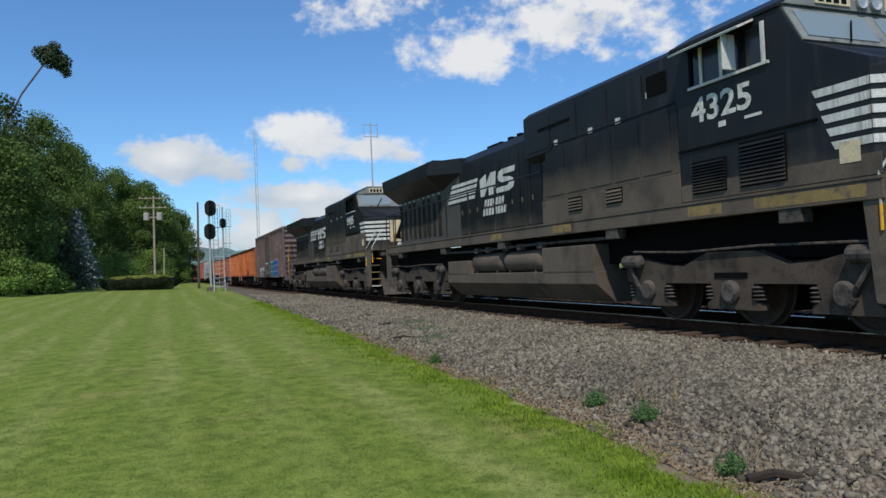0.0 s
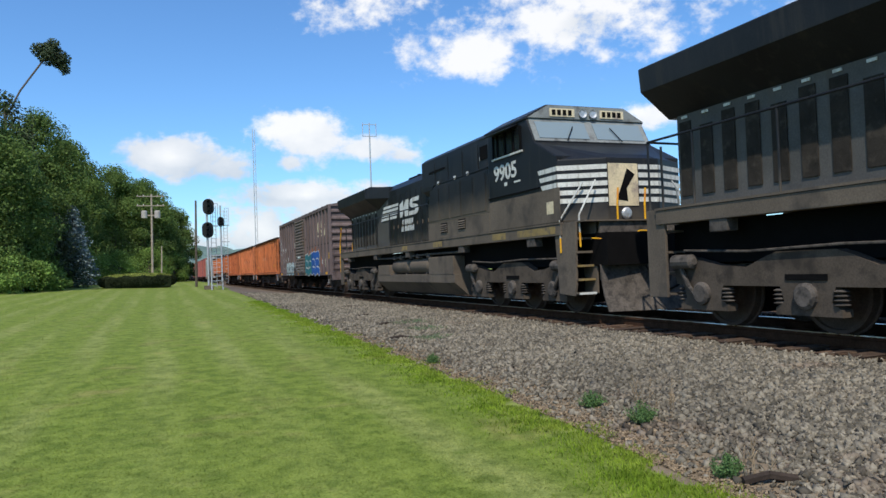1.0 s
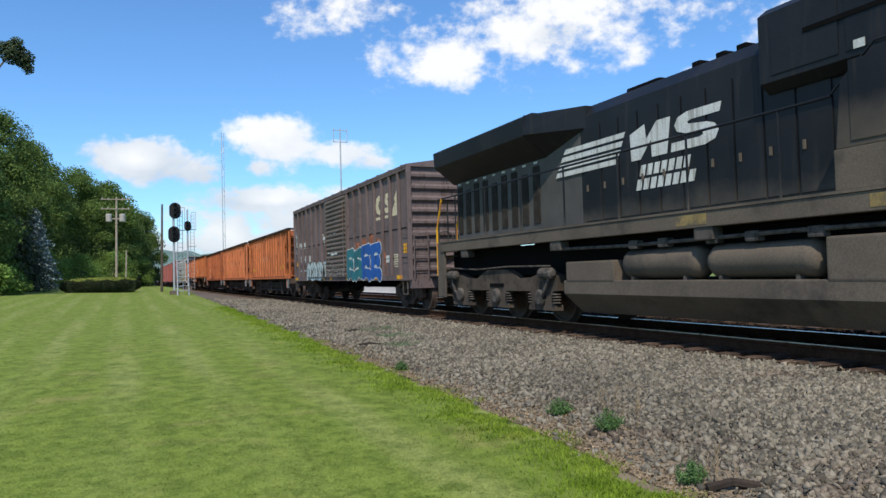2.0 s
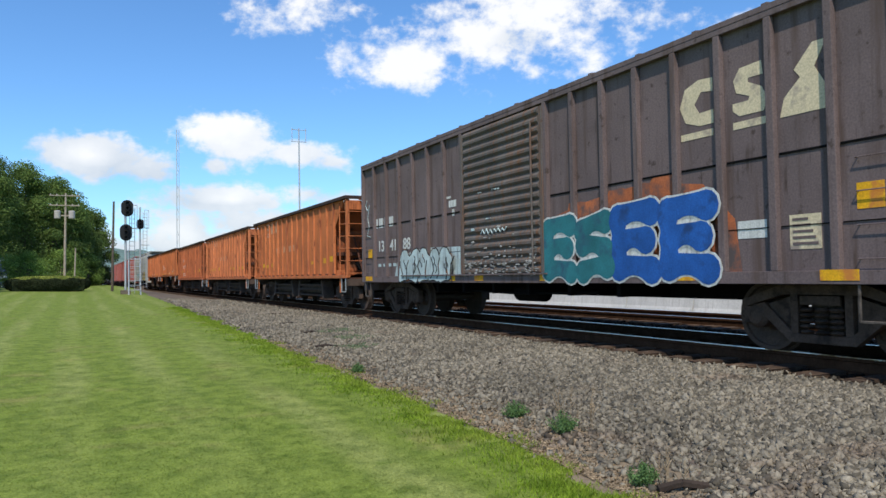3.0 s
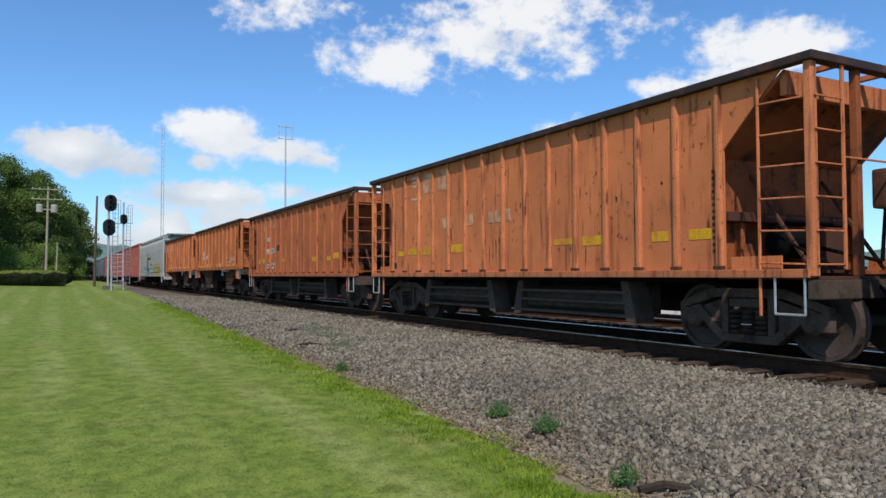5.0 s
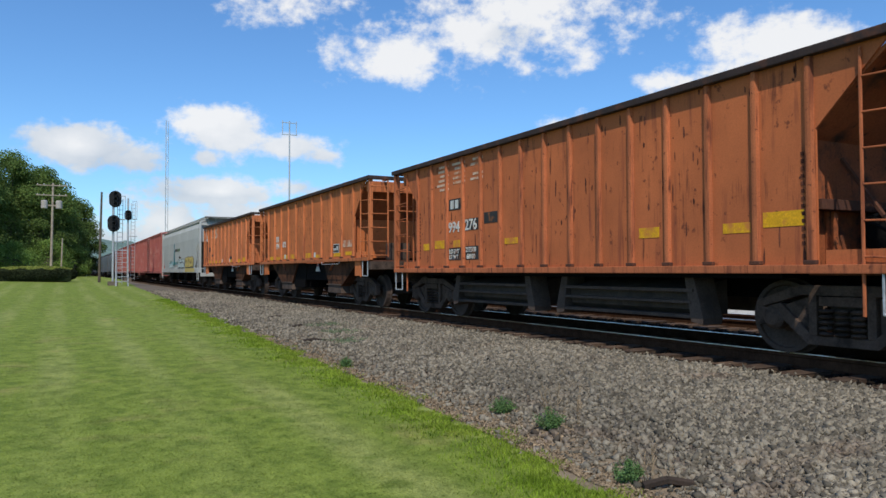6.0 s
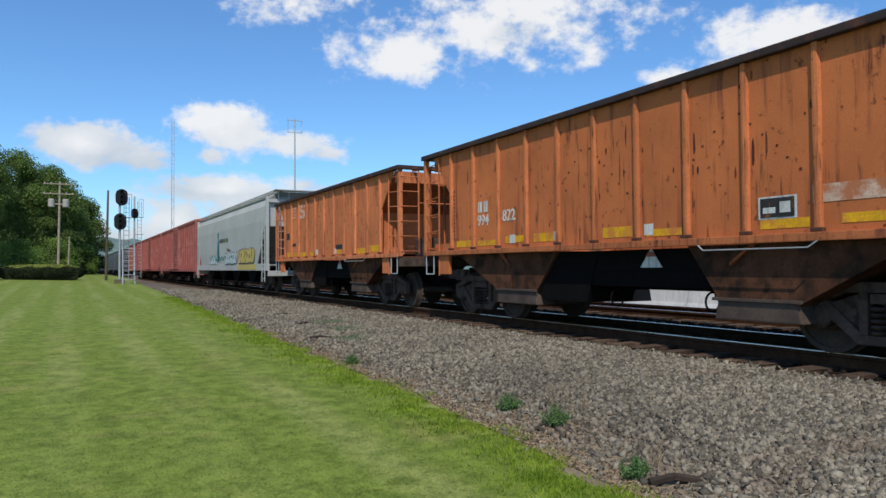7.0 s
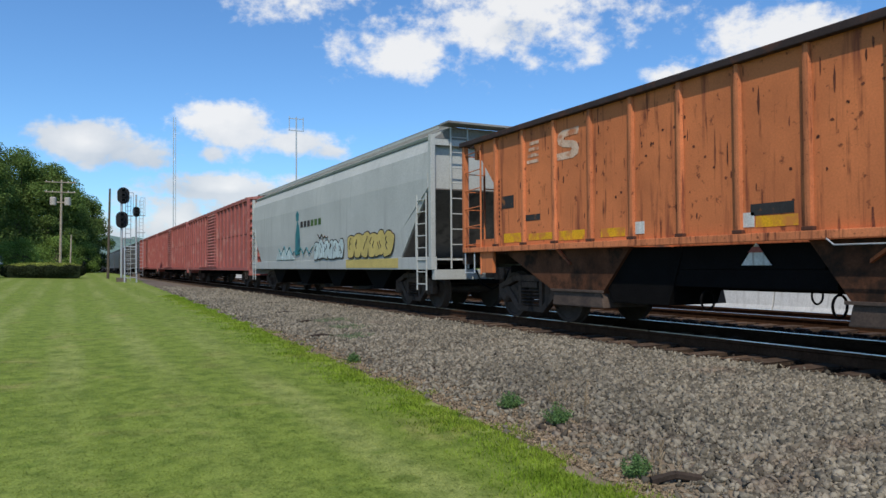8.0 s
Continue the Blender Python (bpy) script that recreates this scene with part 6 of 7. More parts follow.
    for k in range(6):
        y = 7.7 + rng.uniform(0, 2.4)
        z = rng.choice((1.95, 2.15, 2.7))
        patch("chalk_mark", e, M["pale"], -1.566, rect(y, y + rng.uniform(0.06, 0.22), z, z + rng.uniform(0.015, 0.05), rng.uniform(-0.03, 0.03)))
    # worn paint along the foot of the door and a sprayed scrawl on its ribs
    bm = bmesh.new()
    for k in range(150):
        y, z = rng.uniform(7.6, 10.3), 1.02 + abs(rng.gauss(0, 0.30))
        w, h = rng.uniform(0.02, 0.10), rng.uniform(0.008, 0.028)
        prism(bm, [(y + w * rng.uniform(0.6, 1.1) * math.cos(a), z + h * rng.uniform(0.6, 1.1) * math.sin(a)) for a in (0, 0.9, 1.9, 2.8, 3.7, 4.6, 5.5)], "x", -1.5655, -1.5625)
    part("worn_paint", bm, M["scuff"], e, "scuffed bare metal")["kind"] = "stuff"
    scrawl = [(-1.572, 9.6 - 0.075 * k, 1.86 + (0.09 if k % 2 else 0.0) + rng.uniform(-0.02, 0.02)) for k in range(14)]
    part("chalk_mark", pipe(bmesh.new(), scrawl, 0.012, 5), M["pale"], e)


boxcar_marks(bx)

hop = open_hopper(64.25, "rusty orange open hopper car with close side posts", "skirted")
hop2 = copy_thing(hop, pose(TRACK, 78.28, 0))
hop3 = copy_thing(hop, pose(TRACK, 92.2, 0))
TRAIN += [(hop2, 78.28), (hop3, 92.2)]
tagged(hop3, "rusty orange open hopper car with black stencil panels")
bay = open_hopper(106.45, "orange three-bay open hopper car with white-framed placard", "bays", 13.7)
bay2 = copy_thing(bay, pose(TRACK, 120.15, 0))
TRAIN.append((bay2, 120.15))
tagged(bay2, "rust-spotted orange open hopper car with sloped bays")


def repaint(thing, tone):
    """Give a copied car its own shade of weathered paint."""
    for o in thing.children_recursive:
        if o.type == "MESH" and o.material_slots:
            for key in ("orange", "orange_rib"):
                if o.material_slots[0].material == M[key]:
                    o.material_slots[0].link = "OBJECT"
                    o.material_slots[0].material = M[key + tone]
                    break


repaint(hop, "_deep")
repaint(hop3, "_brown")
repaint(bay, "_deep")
for k, (h, kind) in enumerate(((hop, "skirted"), (hop2, "skirted"), (hop3, "skirted"), (bay, "bays"), (bay2, "bays"))):
    hopper_marks(h, 20 + k, kind)


def rust_chips(e, seed, kind, count):
    """Flaked paint: small ragged rust spots that gather beside the posts, and a column of rivets at either end."""
    rng = random.Random(seed)
    zb, zt = (1.10, 3.44) if kind == "skirted" else (1.42, 3.55)
    n = 14 if kind == "skirted" else 10
    u0, u1 = (1.9, 12.1) if kind == "skirted" else (2.0, 11.75)
    step = (u1 - u0 - 0.12) / n
    bm = bmesh.new()

    def chip(y, z, w, h):
        pts = []
        for k in range(7):
            a = 2 * math.pi * k / 7
            r = rng.uniform(0.55, 1.15)
            pts.append((y + w * r * math.cos(a), z + h * r * math.sin(a)))
        prism(bm, pts, "x", -1.4535, -1.4505)
    for k in range(count):
        post = u0 + 0.06 + step * rng.randrange(n + 1)
        y = post + rng.choice((-1, 1)) * (0.07 + abs(rng.gauss(0, 0.16)))
        if u0 + 0.08 < y < u1 - 0.08:
            chip(y, zb + (zt - zb) * rng.random() ** 0.8, rng.uniform(0.008, 0.024), rng.uniform(0.014, 0.085) if rng.random() < 0.8 else rng.uniform(0.09, 0.22))
    if kind != "skirted":
        for c in (4.2, 7.1):
            for k in range(6):
                for d in (-1, 1):
                    chip(c + d * (0.12 + k * 0.17) + rng.uniform(-0.02, 0.02), 2.95 - k * 0.16, 0.026, 0.022)
    part("flaked_paint", bm, M["chip"], e, "flaked rust spots")["kind"] = "stuff"
    bm = bmesh.new()
    for y in (u0 + 0.16, u1 - 0.16):
        for k in range(13):
            z = zb + 0.22 + k * 0.085
            prism(bm, rect(y - 0.018, y + 0.018, z, z + 0.045, 0.008), "x", -1.458, -1.4505)
    part("rivet_column", bm, M["chip"], e, "rusty rivet columns")["kind"] = "stuff"


for k, (h, kind, count) in enumerate(((hop, "skirted", 40), (hop2, "skirted", 60), (hop3, "skirted", 110), (bay, "bays", 60), (bay2, "bays", 80))):
    rust_chips(h, 60 + k, kind, count)


def hopper_letters():
    x = -1.4515
    for u0, u1, z0, z1 in ((9.97, 10.52, 2.34, 2.58), (9.25, 9.80, 1.88, 2.12), (8.55, 9.05, 1.98, 2.2), (9.97, 10.52, 1.27, 1.53), (9.25, 9.80, 1.27, 1.55)):
        patch("stencil_panel", hop3, M["stencil"], x, rect(u0, u1, z0, z1))
    for k in range(2):
        patch("mark_bar", hop3, M["white"], x - 0.005, rect(10.1 + k * 0.2, 10.24 + k * 0.2, 2.37, 2.55))
    text_part("994", hop3, M["worn"], x - 0.006, 10.54, 1.87, 0.31, "white car number", wide=1.06)
    text_part("276", hop3, M["worn"], x - 0.006, 9.82, 1.89, 0.31, "white car number", wide=1.06)
    text_part("LD LMT", hop3, M["worn"], x - 0.006, 10.50, 1.41, 0.13)
    text_part("LT WT", hop3, M["worn"], x - 0.006, 10.50, 1.29, 0.13)
    text_part("217300", hop3, M["worn"], x - 0.006, 9.79, 1.43, 0.14)
    text_part("68100", hop3, M["worn"], x - 0.006, 9.75, 1.29, 0.14)
    # faint road number on the first bay car
    text_part("994", bay, M["worn"], x - 0.002, 10.60, 1.90, 0.30, "white car number")
    text_part("822", bay, M["worn"], x - 0.002, 9.64, 1.94, 0.30, "white car number")
    for k in range(2):
        patch("mark_bar", bay, M["white"], x, rect(10.2 + k * 0.22, 10.34 + k * 0.22, 2.16, 2.38))
    pl = patch("placard", bay, M["white"], x, rect(3.30, 3.82, 1.60, 1.87), label="white-framed black placard")
    part("placard_field", boxm(x - 0.010, x - 0.0045, 3.33, 3.79, 1.62, 1.85), M["stencil"], pl)
    part("placard_bar", boxm(x - 0.014, x - 0.0105, 3.38, 3.52, 1.67, 1.80), M["white"], pl)
    part("placard_bar", boxm(x - 0.014, x - 0.0105, 3.58, 3.75, 1.67, 1.74), M["white"], pl)
    patch("grime_panel", bay, M["faded"], x, rect(2.2, 3.1, 1.75, 1.95))
    for y, z in ((7.8, 1.5), (5.6, 1.5), (9.2, 1.5)):
        patch("notice_plate", bay, M["white"], x, rect(y, y + 0.18, z, z + 0.16))
    for u0, u1, z0, z1 in ((11.08, 11.5, 2.14, 2.38), (10.22, 10.68, 1.86, 1.97), (5.15, 5.75, 1.64, 1.78)):
        patch("stencil_panel", bay2, M["stencil"], x, rect(u0, u1, z0, z1))
    for y in (7.6, 5.7):
        patch("notice_plate", bay2, M["white"], x, rect(y, y + 0.2, 1.5, 1.68))
    ribbon = [(0.02, 0), (0.75, 0), (0.95, 0.1), (1, 0.3), (0.9, 0.5), (0.75, 0.58), (0.35, 0.66), (0.33, 0.72), (0.4, 0.76), (0.98, 0.76), (1, 1), (0.3, 1),
              (0.1, 0.9), (0.05, 0.7), (0.12, 0.52), (0.3, 0.43), (0.68, 0.34), (0.7, 0.28), (0.62, 0.24), (0.02, 0.24)]
    patch("emblem_shape", bay2, M["faded"], x, [(9.72 - 0.62 * p, 2.84 + 0.50 * q) for p, q in ribbon])
    for k in range(4):
        patch("faded_stripe", bay2, M["faded"], x, rect(10.25, 10.62 - 0.03 * k, 2.90 + k * 0.11, 2.96 + k * 0.11))
    for h in (hop, hop2):
        for u, w in ((9.25, 0.17), (9.0, 0.17), (8.35, 0.15), (8.12, 0.15), (7.35, 0.17), (7.1, 0.17), (6.75, 0.16)):
            patch("faded_mark", h, M["faint"], x, rect(u, u + w, 2.05, 2.28, 0.03))
        patch("stencil_panel", h, M["stencil"], x, rect(11.85, 12.0, 1.2, 1.34))


hopper_letters()
covered_hopper(133.9, "pale grey covered hopper car with yellow and black graffiti", M["grey"], graffiti=True)
red0 = boxcar(153.45, "faded red steel boxcar with a sliding door", M["red"], M["red"], length=20.4, u0=0.6, eave=4.3, door=(8.7, 11.7), ribs=16, group="red boxcars", trucks=(3.0, 17.4))
for s in (173.9, 194.35):
    TRAIN.append((copy_thing(red0, pose(TRACK, s, 0)), s))
far0 = covered_hopper(214.8, "dark grey covered hopper car", M["tank"], name="covered_hopper", group="far grey cars")
for k in range(1, 12):
    s = 214.8 + k * 19.5
    TRAIN.append((copy_thing(far0, pose(TRACK, s, 0)), s))


# ------------------------------------------------------------------ lineside things
def place(az, dist):
    return math.sin(radians(az)) * dist, math.cos(radians(az)) * dist


def signal(x, y, heads, height, scale=1.0, name="railway_signal", label=""):
    z = ground_z(x, y) - 0.05
    e = tagged(new(name), label, "signal", "line signals")
    e.matrix_basis = pose(x, y, z)
    part("mast", rod(bmesh.new(), (0, 0, 0.3), (0, 0, height), 0.075, 12), M["steel"], e, "galvanised mast")
    part("base", boxm(-0.3, 0.3, -0.3, 0.3, -0.1, 0.32, bevel=0.04), M["gravel_bed"], e)
    ladder_x = 0.42
    bm = bmesh.new()
    for dx in (-0.16, 0.16):
        rod(bm, (ladder_x + dx, 0.45, 0.1), (ladder_x + dx, 0.12, height - 0.4), 0.022, 6)
    for k in range(int(height / 0.32)):
        f = (k + 0.5) / int(height / 0.32)
        zz, yy = 0.1 + f * (height - 0.5), 0.45 - 0.33 * f
        rod(bm, (ladder_x - 0.16, yy, zz), (ladder_x + 0.16, yy, zz), 0.015, 6)
    part("ladder", bm, M["steel"], e, "galvanised ladder")
    for zz in (height - 1.1, height - 2.6):
        part("platform", boxm(0.05, 0.75, 0.0, 0.5, zz - 0.7, zz - 0.66), M["steel"], e)
    pipe(bm := bmesh.new(), [(0.75, 0.5, height - 1.8), (0.75, 0.5, height - 0.2), (0.4, 0.4, height - 0.2), (0.4, 0.4, height - 1.8)], 0.02, 6)
    part("cage_rail", bm, M["steel"], e)
    for hz, dx in heads:
        out = []
        w, h = 0.38 * scale, 0.55 * scale
        for k in range(24):
            a = 2 * math.pi * k / 24
            c, s = math.cos(a), math.sin(a)
            out.append((dx + w * c, hz + (h - w) * (1 if s > 0 else -1) + w * s))
        hd = part("signal_head", prism(bmesh.new(), out, "y", -0.16, -0.12, bevel=0.008), M["signal"], e, "black oval signal backing")
        part("lamp_housing", boxm(dx - 0.17, dx + 0.17, -0.119, 0.2, hz - h * 0.8, hz + h * 0.8, bevel=0.03), M["signal"], hd)
        for k in (-1, 0, 1):
            m = Matrix.Translation((dx, -0.16, hz + k * 0.33 * scale)) @ Matrix.Rotation(math.pi / 2, 4, "X")
            part("hood", lathe(bmesh.new(), [(0.10, 0), (0.13, 0.0), (0.14, 0.26), (0.11, 0.26), (0.10, 0.01)], m, 16), M["signal"], hd)
    return e


sx_, sy_ = place(3.22, 52)
gz = ground_z(sx_, sy_)
signal(sx_, sy_, ((EYE.z + 52 * math.tan(radians(5.28)) - gz, 0.10), (EYE.z + 52 * math.tan(radians(3.52)) - gz, 0.02)), 6.2,
       label="tall railway signal with two black oval heads")
sx2, sy2 = place(4.2, 68)
gz2 = ground_z(sx2, sy2)
signal(sx2, sy2, ((EYE.z + 68 * math.tan(radians(4.12)) - gz2, 0.0),), 7.2, 0.8, label="railway signal with one black oval head")

# equipment stand with steps by the signal
def access_steps(x, y):
    z = ground_z(x, y)
    e = tagged(new("access_stair"), "galvanised access stair beside the signal mast", "stair")
    e.matrix_basis = pose(x, y, z)
    for dx in (-0.35, 0.35):
        part("stringer", pipe(bmesh.new(), [(dx, 0, 0), (dx, 0.5, 2.3)], 0.035, 6), M["steel"], e)
        part("stair_post", rod(bmesh.new(), (dx, 0.5, 0), (dx, 0.5, 2.9), 0.03, 6), M["steel"], e)
    for k in range(7):
        part("tread", boxm(-0.35, 0.35, 0.07 * k - 0.05, 0.07 * k + 0.12, 0.3 + 0.3 * k, 0.33 + 0.3 * k), M["steel"], e)
    part("top_rail", rod(bmesh.new(), (-0.4, 0.5, 2.3), (0.4, 0.5, 2.3), 0.03, 6), M["steel"], e)


access_steps(*place(3.85, 50))


def utility_pole(az, dist, top_el, arms, name="utility_pole", label="", r=0.15, mat="pole", drums=False):
    x, y = place(az, dist)
    z = ground_z(x, y)
    h = EYE.z + dist * math.tan(radians(top_el)) - z
    e = tagged(new(name), label, "pole")
    e.matrix_basis = pose(x, y, z - 0.1)
    part("shaft", rod(bmesh.new(), (0, 0, 0), (0.12, 0, h), r, 12, r * 0.7), M[mat], e)
    for dz, w in arms:
        part("cross_arm", boxm(-w, w, -0.16, -0.05, h - dz, h - dz + 0.11, bevel=0.01), M[mat], e)
        for k in (-0.9, -0.5, 0.5, 0.9):
            part("insulator", lathe(bmesh.new(), [(0.03, 0), (0.06, 0.04), (0.04, 0.1), (0.05, 0.14)], Matrix.Translation((k * w, -0.1, h - dz + 0.11)), 8), M["concrete"], e)
    if drums:
        for dx in (-0.75, 0.75):
            part("transformer", lathe(bmesh.new(), [(0.3, 0), (0.34, 0.05), (0.34, 0.85), (0.28, 0.95)], Matrix.Translation((dx, -0.1, h - 3.0)), 16), M["yard"], e, "grey transformer can")
        part("bracket", boxm(-0.9, 0.9, -0.1, 0.0, h - 2.7, h - 2.55), M[mat], e)
    return e


utility_pole(-0.72, 95, 6.25, ((0.35, 1.6), (1.5, 1.6)), label="wooden utility pole with two cross arms and transformers", drums=True)
utility_pole(-0.10, 95, 2.40, (), "short_pole", "slim pale wooden pole beside the lawn", 0.10)
utility_pole(2.33, 60, 5.80, (), "line_pole", "dark bare wooden pole beside the signals", 0.10, "bark")


def radio_mast(az, dist, top_el, w, label, kind):
    x, y = place(az, dist)
    z = -0.4
    h = EYE.z + dist * math.tan(radians(top_el)) - z
    e = tagged(new("radio_mast"), label, "mast")
    e.matrix_basis = pose(x, y, z)
    if kind == "lattice":
        for k in range(3):
            a = k * 2.094
            part("leg", rod(bmesh.new(), (w * math.cos(a), w * math.sin(a), 0), (w * math.cos(a), w * math.sin(a), h), 0.09, 6), M["steel"], e)
        bm = bmesh.new()
        n = int(h / 2.4)
        for k in range(n):
            a, b = (k % 3) * 2.094, ((k + 1) % 3) * 2.094
            rod(bm, (w * math.cos(a), w * math.sin(a), k * h / n), (w * math.cos(b), w * math.sin(b), (k + 1) * h / n), 0.05, 5)
        part("bracing", bm, M["steel"], e)
    else:
        part("shaft", rod(bmesh.new(), (0, 0, 0), (0, 0, h), w, 10, w * 0.6), M["steel"], e)
        for dz in (0.25, 2.2):
            part("cross_bar", boxm(-1.25, 1.25, -0.08, 0.08, h - dz - 0.1, h - dz, bevel=0.01), M["steel"], e)
        for dx in (-1.15, 0.0, 1.15):
            part("antenna", rod(bmesh.new(), (dx, 0, h - 2.3), (dx, 0, h), 0.07, 6), M["steel"], e)
    return e


radio_mast(6.80, 240, 11.1, 0.45, "tall slender lattice radio mast", "lattice")
radio_mast(15.80, 120, 11.55, 0.17, "steel antenna pole with a square head", "pole")


def hedge(az, dist, half, height):
    x, y = place(az, dist)
    z = ground_z(x, y)
    e = tagged(new("clipped_hedge"), "low clipped rounded green hedge on the lawn", "hedge")
    e.matrix_basis = pose(x, y, z - 0.05, 0, 0, 4)
    rng = np.random.default_rng(4)
    n = 34000
    p = rng.normal(size=(n, 3))
    p /= (np.abs(p) ** 3).sum(1, keepdims=True) ** (1 / 3)
    r = 1 - 0.10 * rng.random((n, 1)) ** 2
    p *= r
    co = np.stack([p[:, 0] * half, p[:, 1] * 1.1, height * 0.52 + p[:, 2] * height * 0.52], 1)
    keep = co[:, 2] > 0
    co = co[keep]
    nn = p[keep] + rng.normal(size=co.shape) * 0.6
    nn /= np.linalg.norm(nn, axis=1, keepdims=True)
    size = rng.uniform(0.03, 0.065, len(co))
    crown = co[:, 2] > height * (0.86 + 0.05 * np.sin(co[:, 0] * 5))
    quads("new_growth", co[crown], nn[crown], size[crown], M["hedge"], e, "yellow-green new growth on top")
    quads("old_growth", co[~crown], nn[~crown], size[~crown], M["yew"], e, "dark clipped sides")
    bm = bmesh.new()
    box(bm, -half * 0.86, half * 0.86, -0.9, 0.9, 0.0, height * 0.88, bevel=0.40)
    part("hedge_core", bm, M["yew"], e)


hedge(-1.70, 62, 2.85, 1.15)


def conifer(x, y, height, spread, mat, label, seed, trunk=True):
    z = ground_z(x, y)
    e = tagged(new("spruce_tree"), label, "tree", "lawn conifers")
    e.matrix_basis = pose(x, y, z - 0.1)
    rng = np.random.default_rng(seed)
    part("trunk", rod(bmesh.new(), (0, 0, 0), (0, 0, height * 0.97), 0.16, 8, 0.02), M["bark"], e)
    bm = bmesh.new()
    cs, ns, ss = [], [], []
    tiers = 26
    for k in range(tiers):
        f = k / tiers
        zz = 0.25 + f * (height - 0.4)
        reach = spread * (1 - f) ** 0.85 + 0.1
        m = int(10 + 9 * (1 - f))
        for j in range(m):
            a = rng.uniform(0, 6.283)
            rr = reach * rng.uniform(0.75, 1.08)
            tip = np.array([math.cos(a) * rr, math.sin(a) * rr, zz - 0.12 * rr + 0.1])
            if rng.random() < 0.4:
                rod(bm, (0, 0, zz), tuple(tip), 0.025, 4, 0.008)
            q = int(10 + 22 * (1 - f))
            t = rng.random((q, 1)) ** 0.6
            pts = np.array([0, 0, zz]) * (1 - t) + tip * t + rng.normal(size=(q, 3)) * np.array([0.13, 0.13, 0.07])
            cs.append(pts)
            nn = rng.normal(size=(q, 3)) * 0.6 + np.array([math.cos(a) * 0.4, math.sin(a) * 0.4, 0.8])
            ns.append(nn / np.linalg.norm(nn, axis=1, keepdims=True))
            ss.append(rng.uniform(0.07, 0.17, q))
    part("limbs", bm, M["bark"], e)["kind"] = "stuff"
    quads("needles", np.concatenate(cs), np.concatenate(ns), np.concatenate(ss), mat, e, seed=seed)
    return e


x, y = place(-5.9, 78)
conifer(x, y, 8.0, 2.6, M["spruce"], "blue-grey spruce tree with a pointed crown", 3)
x, y = place(-6.9, 66)
conifer(x, y, 6.3, 2.9, M["fir"], "dark green conifer beside the spruce", 5)


def tree(x, y, height, spread, seed, label="leafy green broadleaf tree", low=0.18, clumps=46, leaves=110, leaf=0.26, group="trees by the lawn", lean=0.0, mat="leaf"):
    z = ground_z(x, y)
    e = tagged(new("tree"), label, "tree", group)
    e.matrix_basis = pose(x, y, z - 0.2)
    rng = np.random.default_rng(seed)
    bm = bmesh.new()
    top = np.array([rng.uniform(-0.5, 0.5) + lean, rng.uniform(-0.5, 0.5), height * 0.55])
    rod(bm, (0, 0, 0), tuple(top), 0.02 * height + 0.08, 9, 0.09)
    cs, ns, ss = [], [], []
    for k in range(clumps):
        a, b = rng.uniform(0, 6.283), rng.random()
        zc = height * (low + (0.96 - low) * b)
        prof = math.sin(math.pi * min(1, 0.18 + 0.82 * b) ** 0.85) ** 0.6
        rr = spread * prof * rng.uniform(0.45, 1.0)
        c = np.array([math.cos(a) * rr + lean * b, math.sin(a) * rr, zc])
        if k % 3 == 0:
            rod(bm, tuple(top * rng.uniform(0.5, 1.0)), tuple(c), 0.07, 5, 0.015)
        size = spread * rng.uniform(0.22, 0.40)
        p = rng.normal(size=(leaves, 3))
        p /= np.linalg.norm(p, axis=1, keepdims=True)
        p *= rng.random((leaves, 1)) ** 0.4 * size * np.array([1.1, 1.1, 0.8])
        cs.append(c + p)
        nn = p / size + rng.normal(size=(leaves, 3)) * 0.7 + np.array([0, 0, 0.5])
        ns.append(nn / np.linalg.norm(nn, axis=1, keepdims=True))
        ss.append(rng.uniform(0.6, 1.2, leaves) * leaf)
    part("trunk", bm, M["bark"], e)
    quads("crown", np.concatenate(cs), np.concatenate(ns), np.concatenate(ss), M[mat], e, seed=seed)
    return e


def woods():
    rows = [(-10.2, 62, 12.0, 3.2), (-12.0, 58, 14.0, 4.5), (-14.5, 60, 17, 5), (-8.0, 80, 13.5, 3.6), (-7.3, 95, 14.5, 4.5), (-5.2, 105, 16.0, 5.0), (-3.3, 108, 16.0, 5.0),
            (-1.6, 110, 15.0, 4.6), (-0.3, 116, 14.0, 4.0), (0.9, 124, 12.0, 3.6), (-2.4, 128, 16.5, 5.5), (-6.6, 125, 17, 6), (-9.5, 90, 15, 5), (-17.5, 62, 17, 5.5), (-12.5, 85, 16, 6),
            (0.0, 135, 11, 4.0), (-7.8, 84, 18.0, 4.8), (-6.3, 98, 17.5, 4.8), (-9.2, 78, 13.5, 4.5), (-4.2, 135, 16, 6), (-20.5, 60, 16, 5.5)]
    for k, (az, d, h, s) in enumerate(rows):
        x, y = place(az, d)
        tree(x, y, h, s, 40 + k, leaf=0.115 + d * 0.0003, leaves=400, clumps=72, low=0.08)
    # bushes along the wood's foot
    for k, (az, d, h, s) in enumerate([(-9.0, 57, 2.6, 2.2), (-10.6, 55, 3.0, 2.4), (-7.9, 59, 1.9, 1.7), (-7.9, 66, 3.2, 2.2), (-9.3, 64, 3.6, 2.4), (-10.9, 62, 3.5, 2.6), (-3.0, 92, 4.0, 3.0), (-1.0, 100, 4.5, 3.0), (0.6, 112, 4.5, 2.6), (-13, 60, 3.5, 2.6), (-5.4, 90, 4.0, 2.8)]):
        x, y = place(az, d)
        tree(x, y, h, s, 90 + k, "low leafy green shrub at the wood's edge", 0.05, 30, 260, 0.095, "shrubs", mat="shrub")


woods()


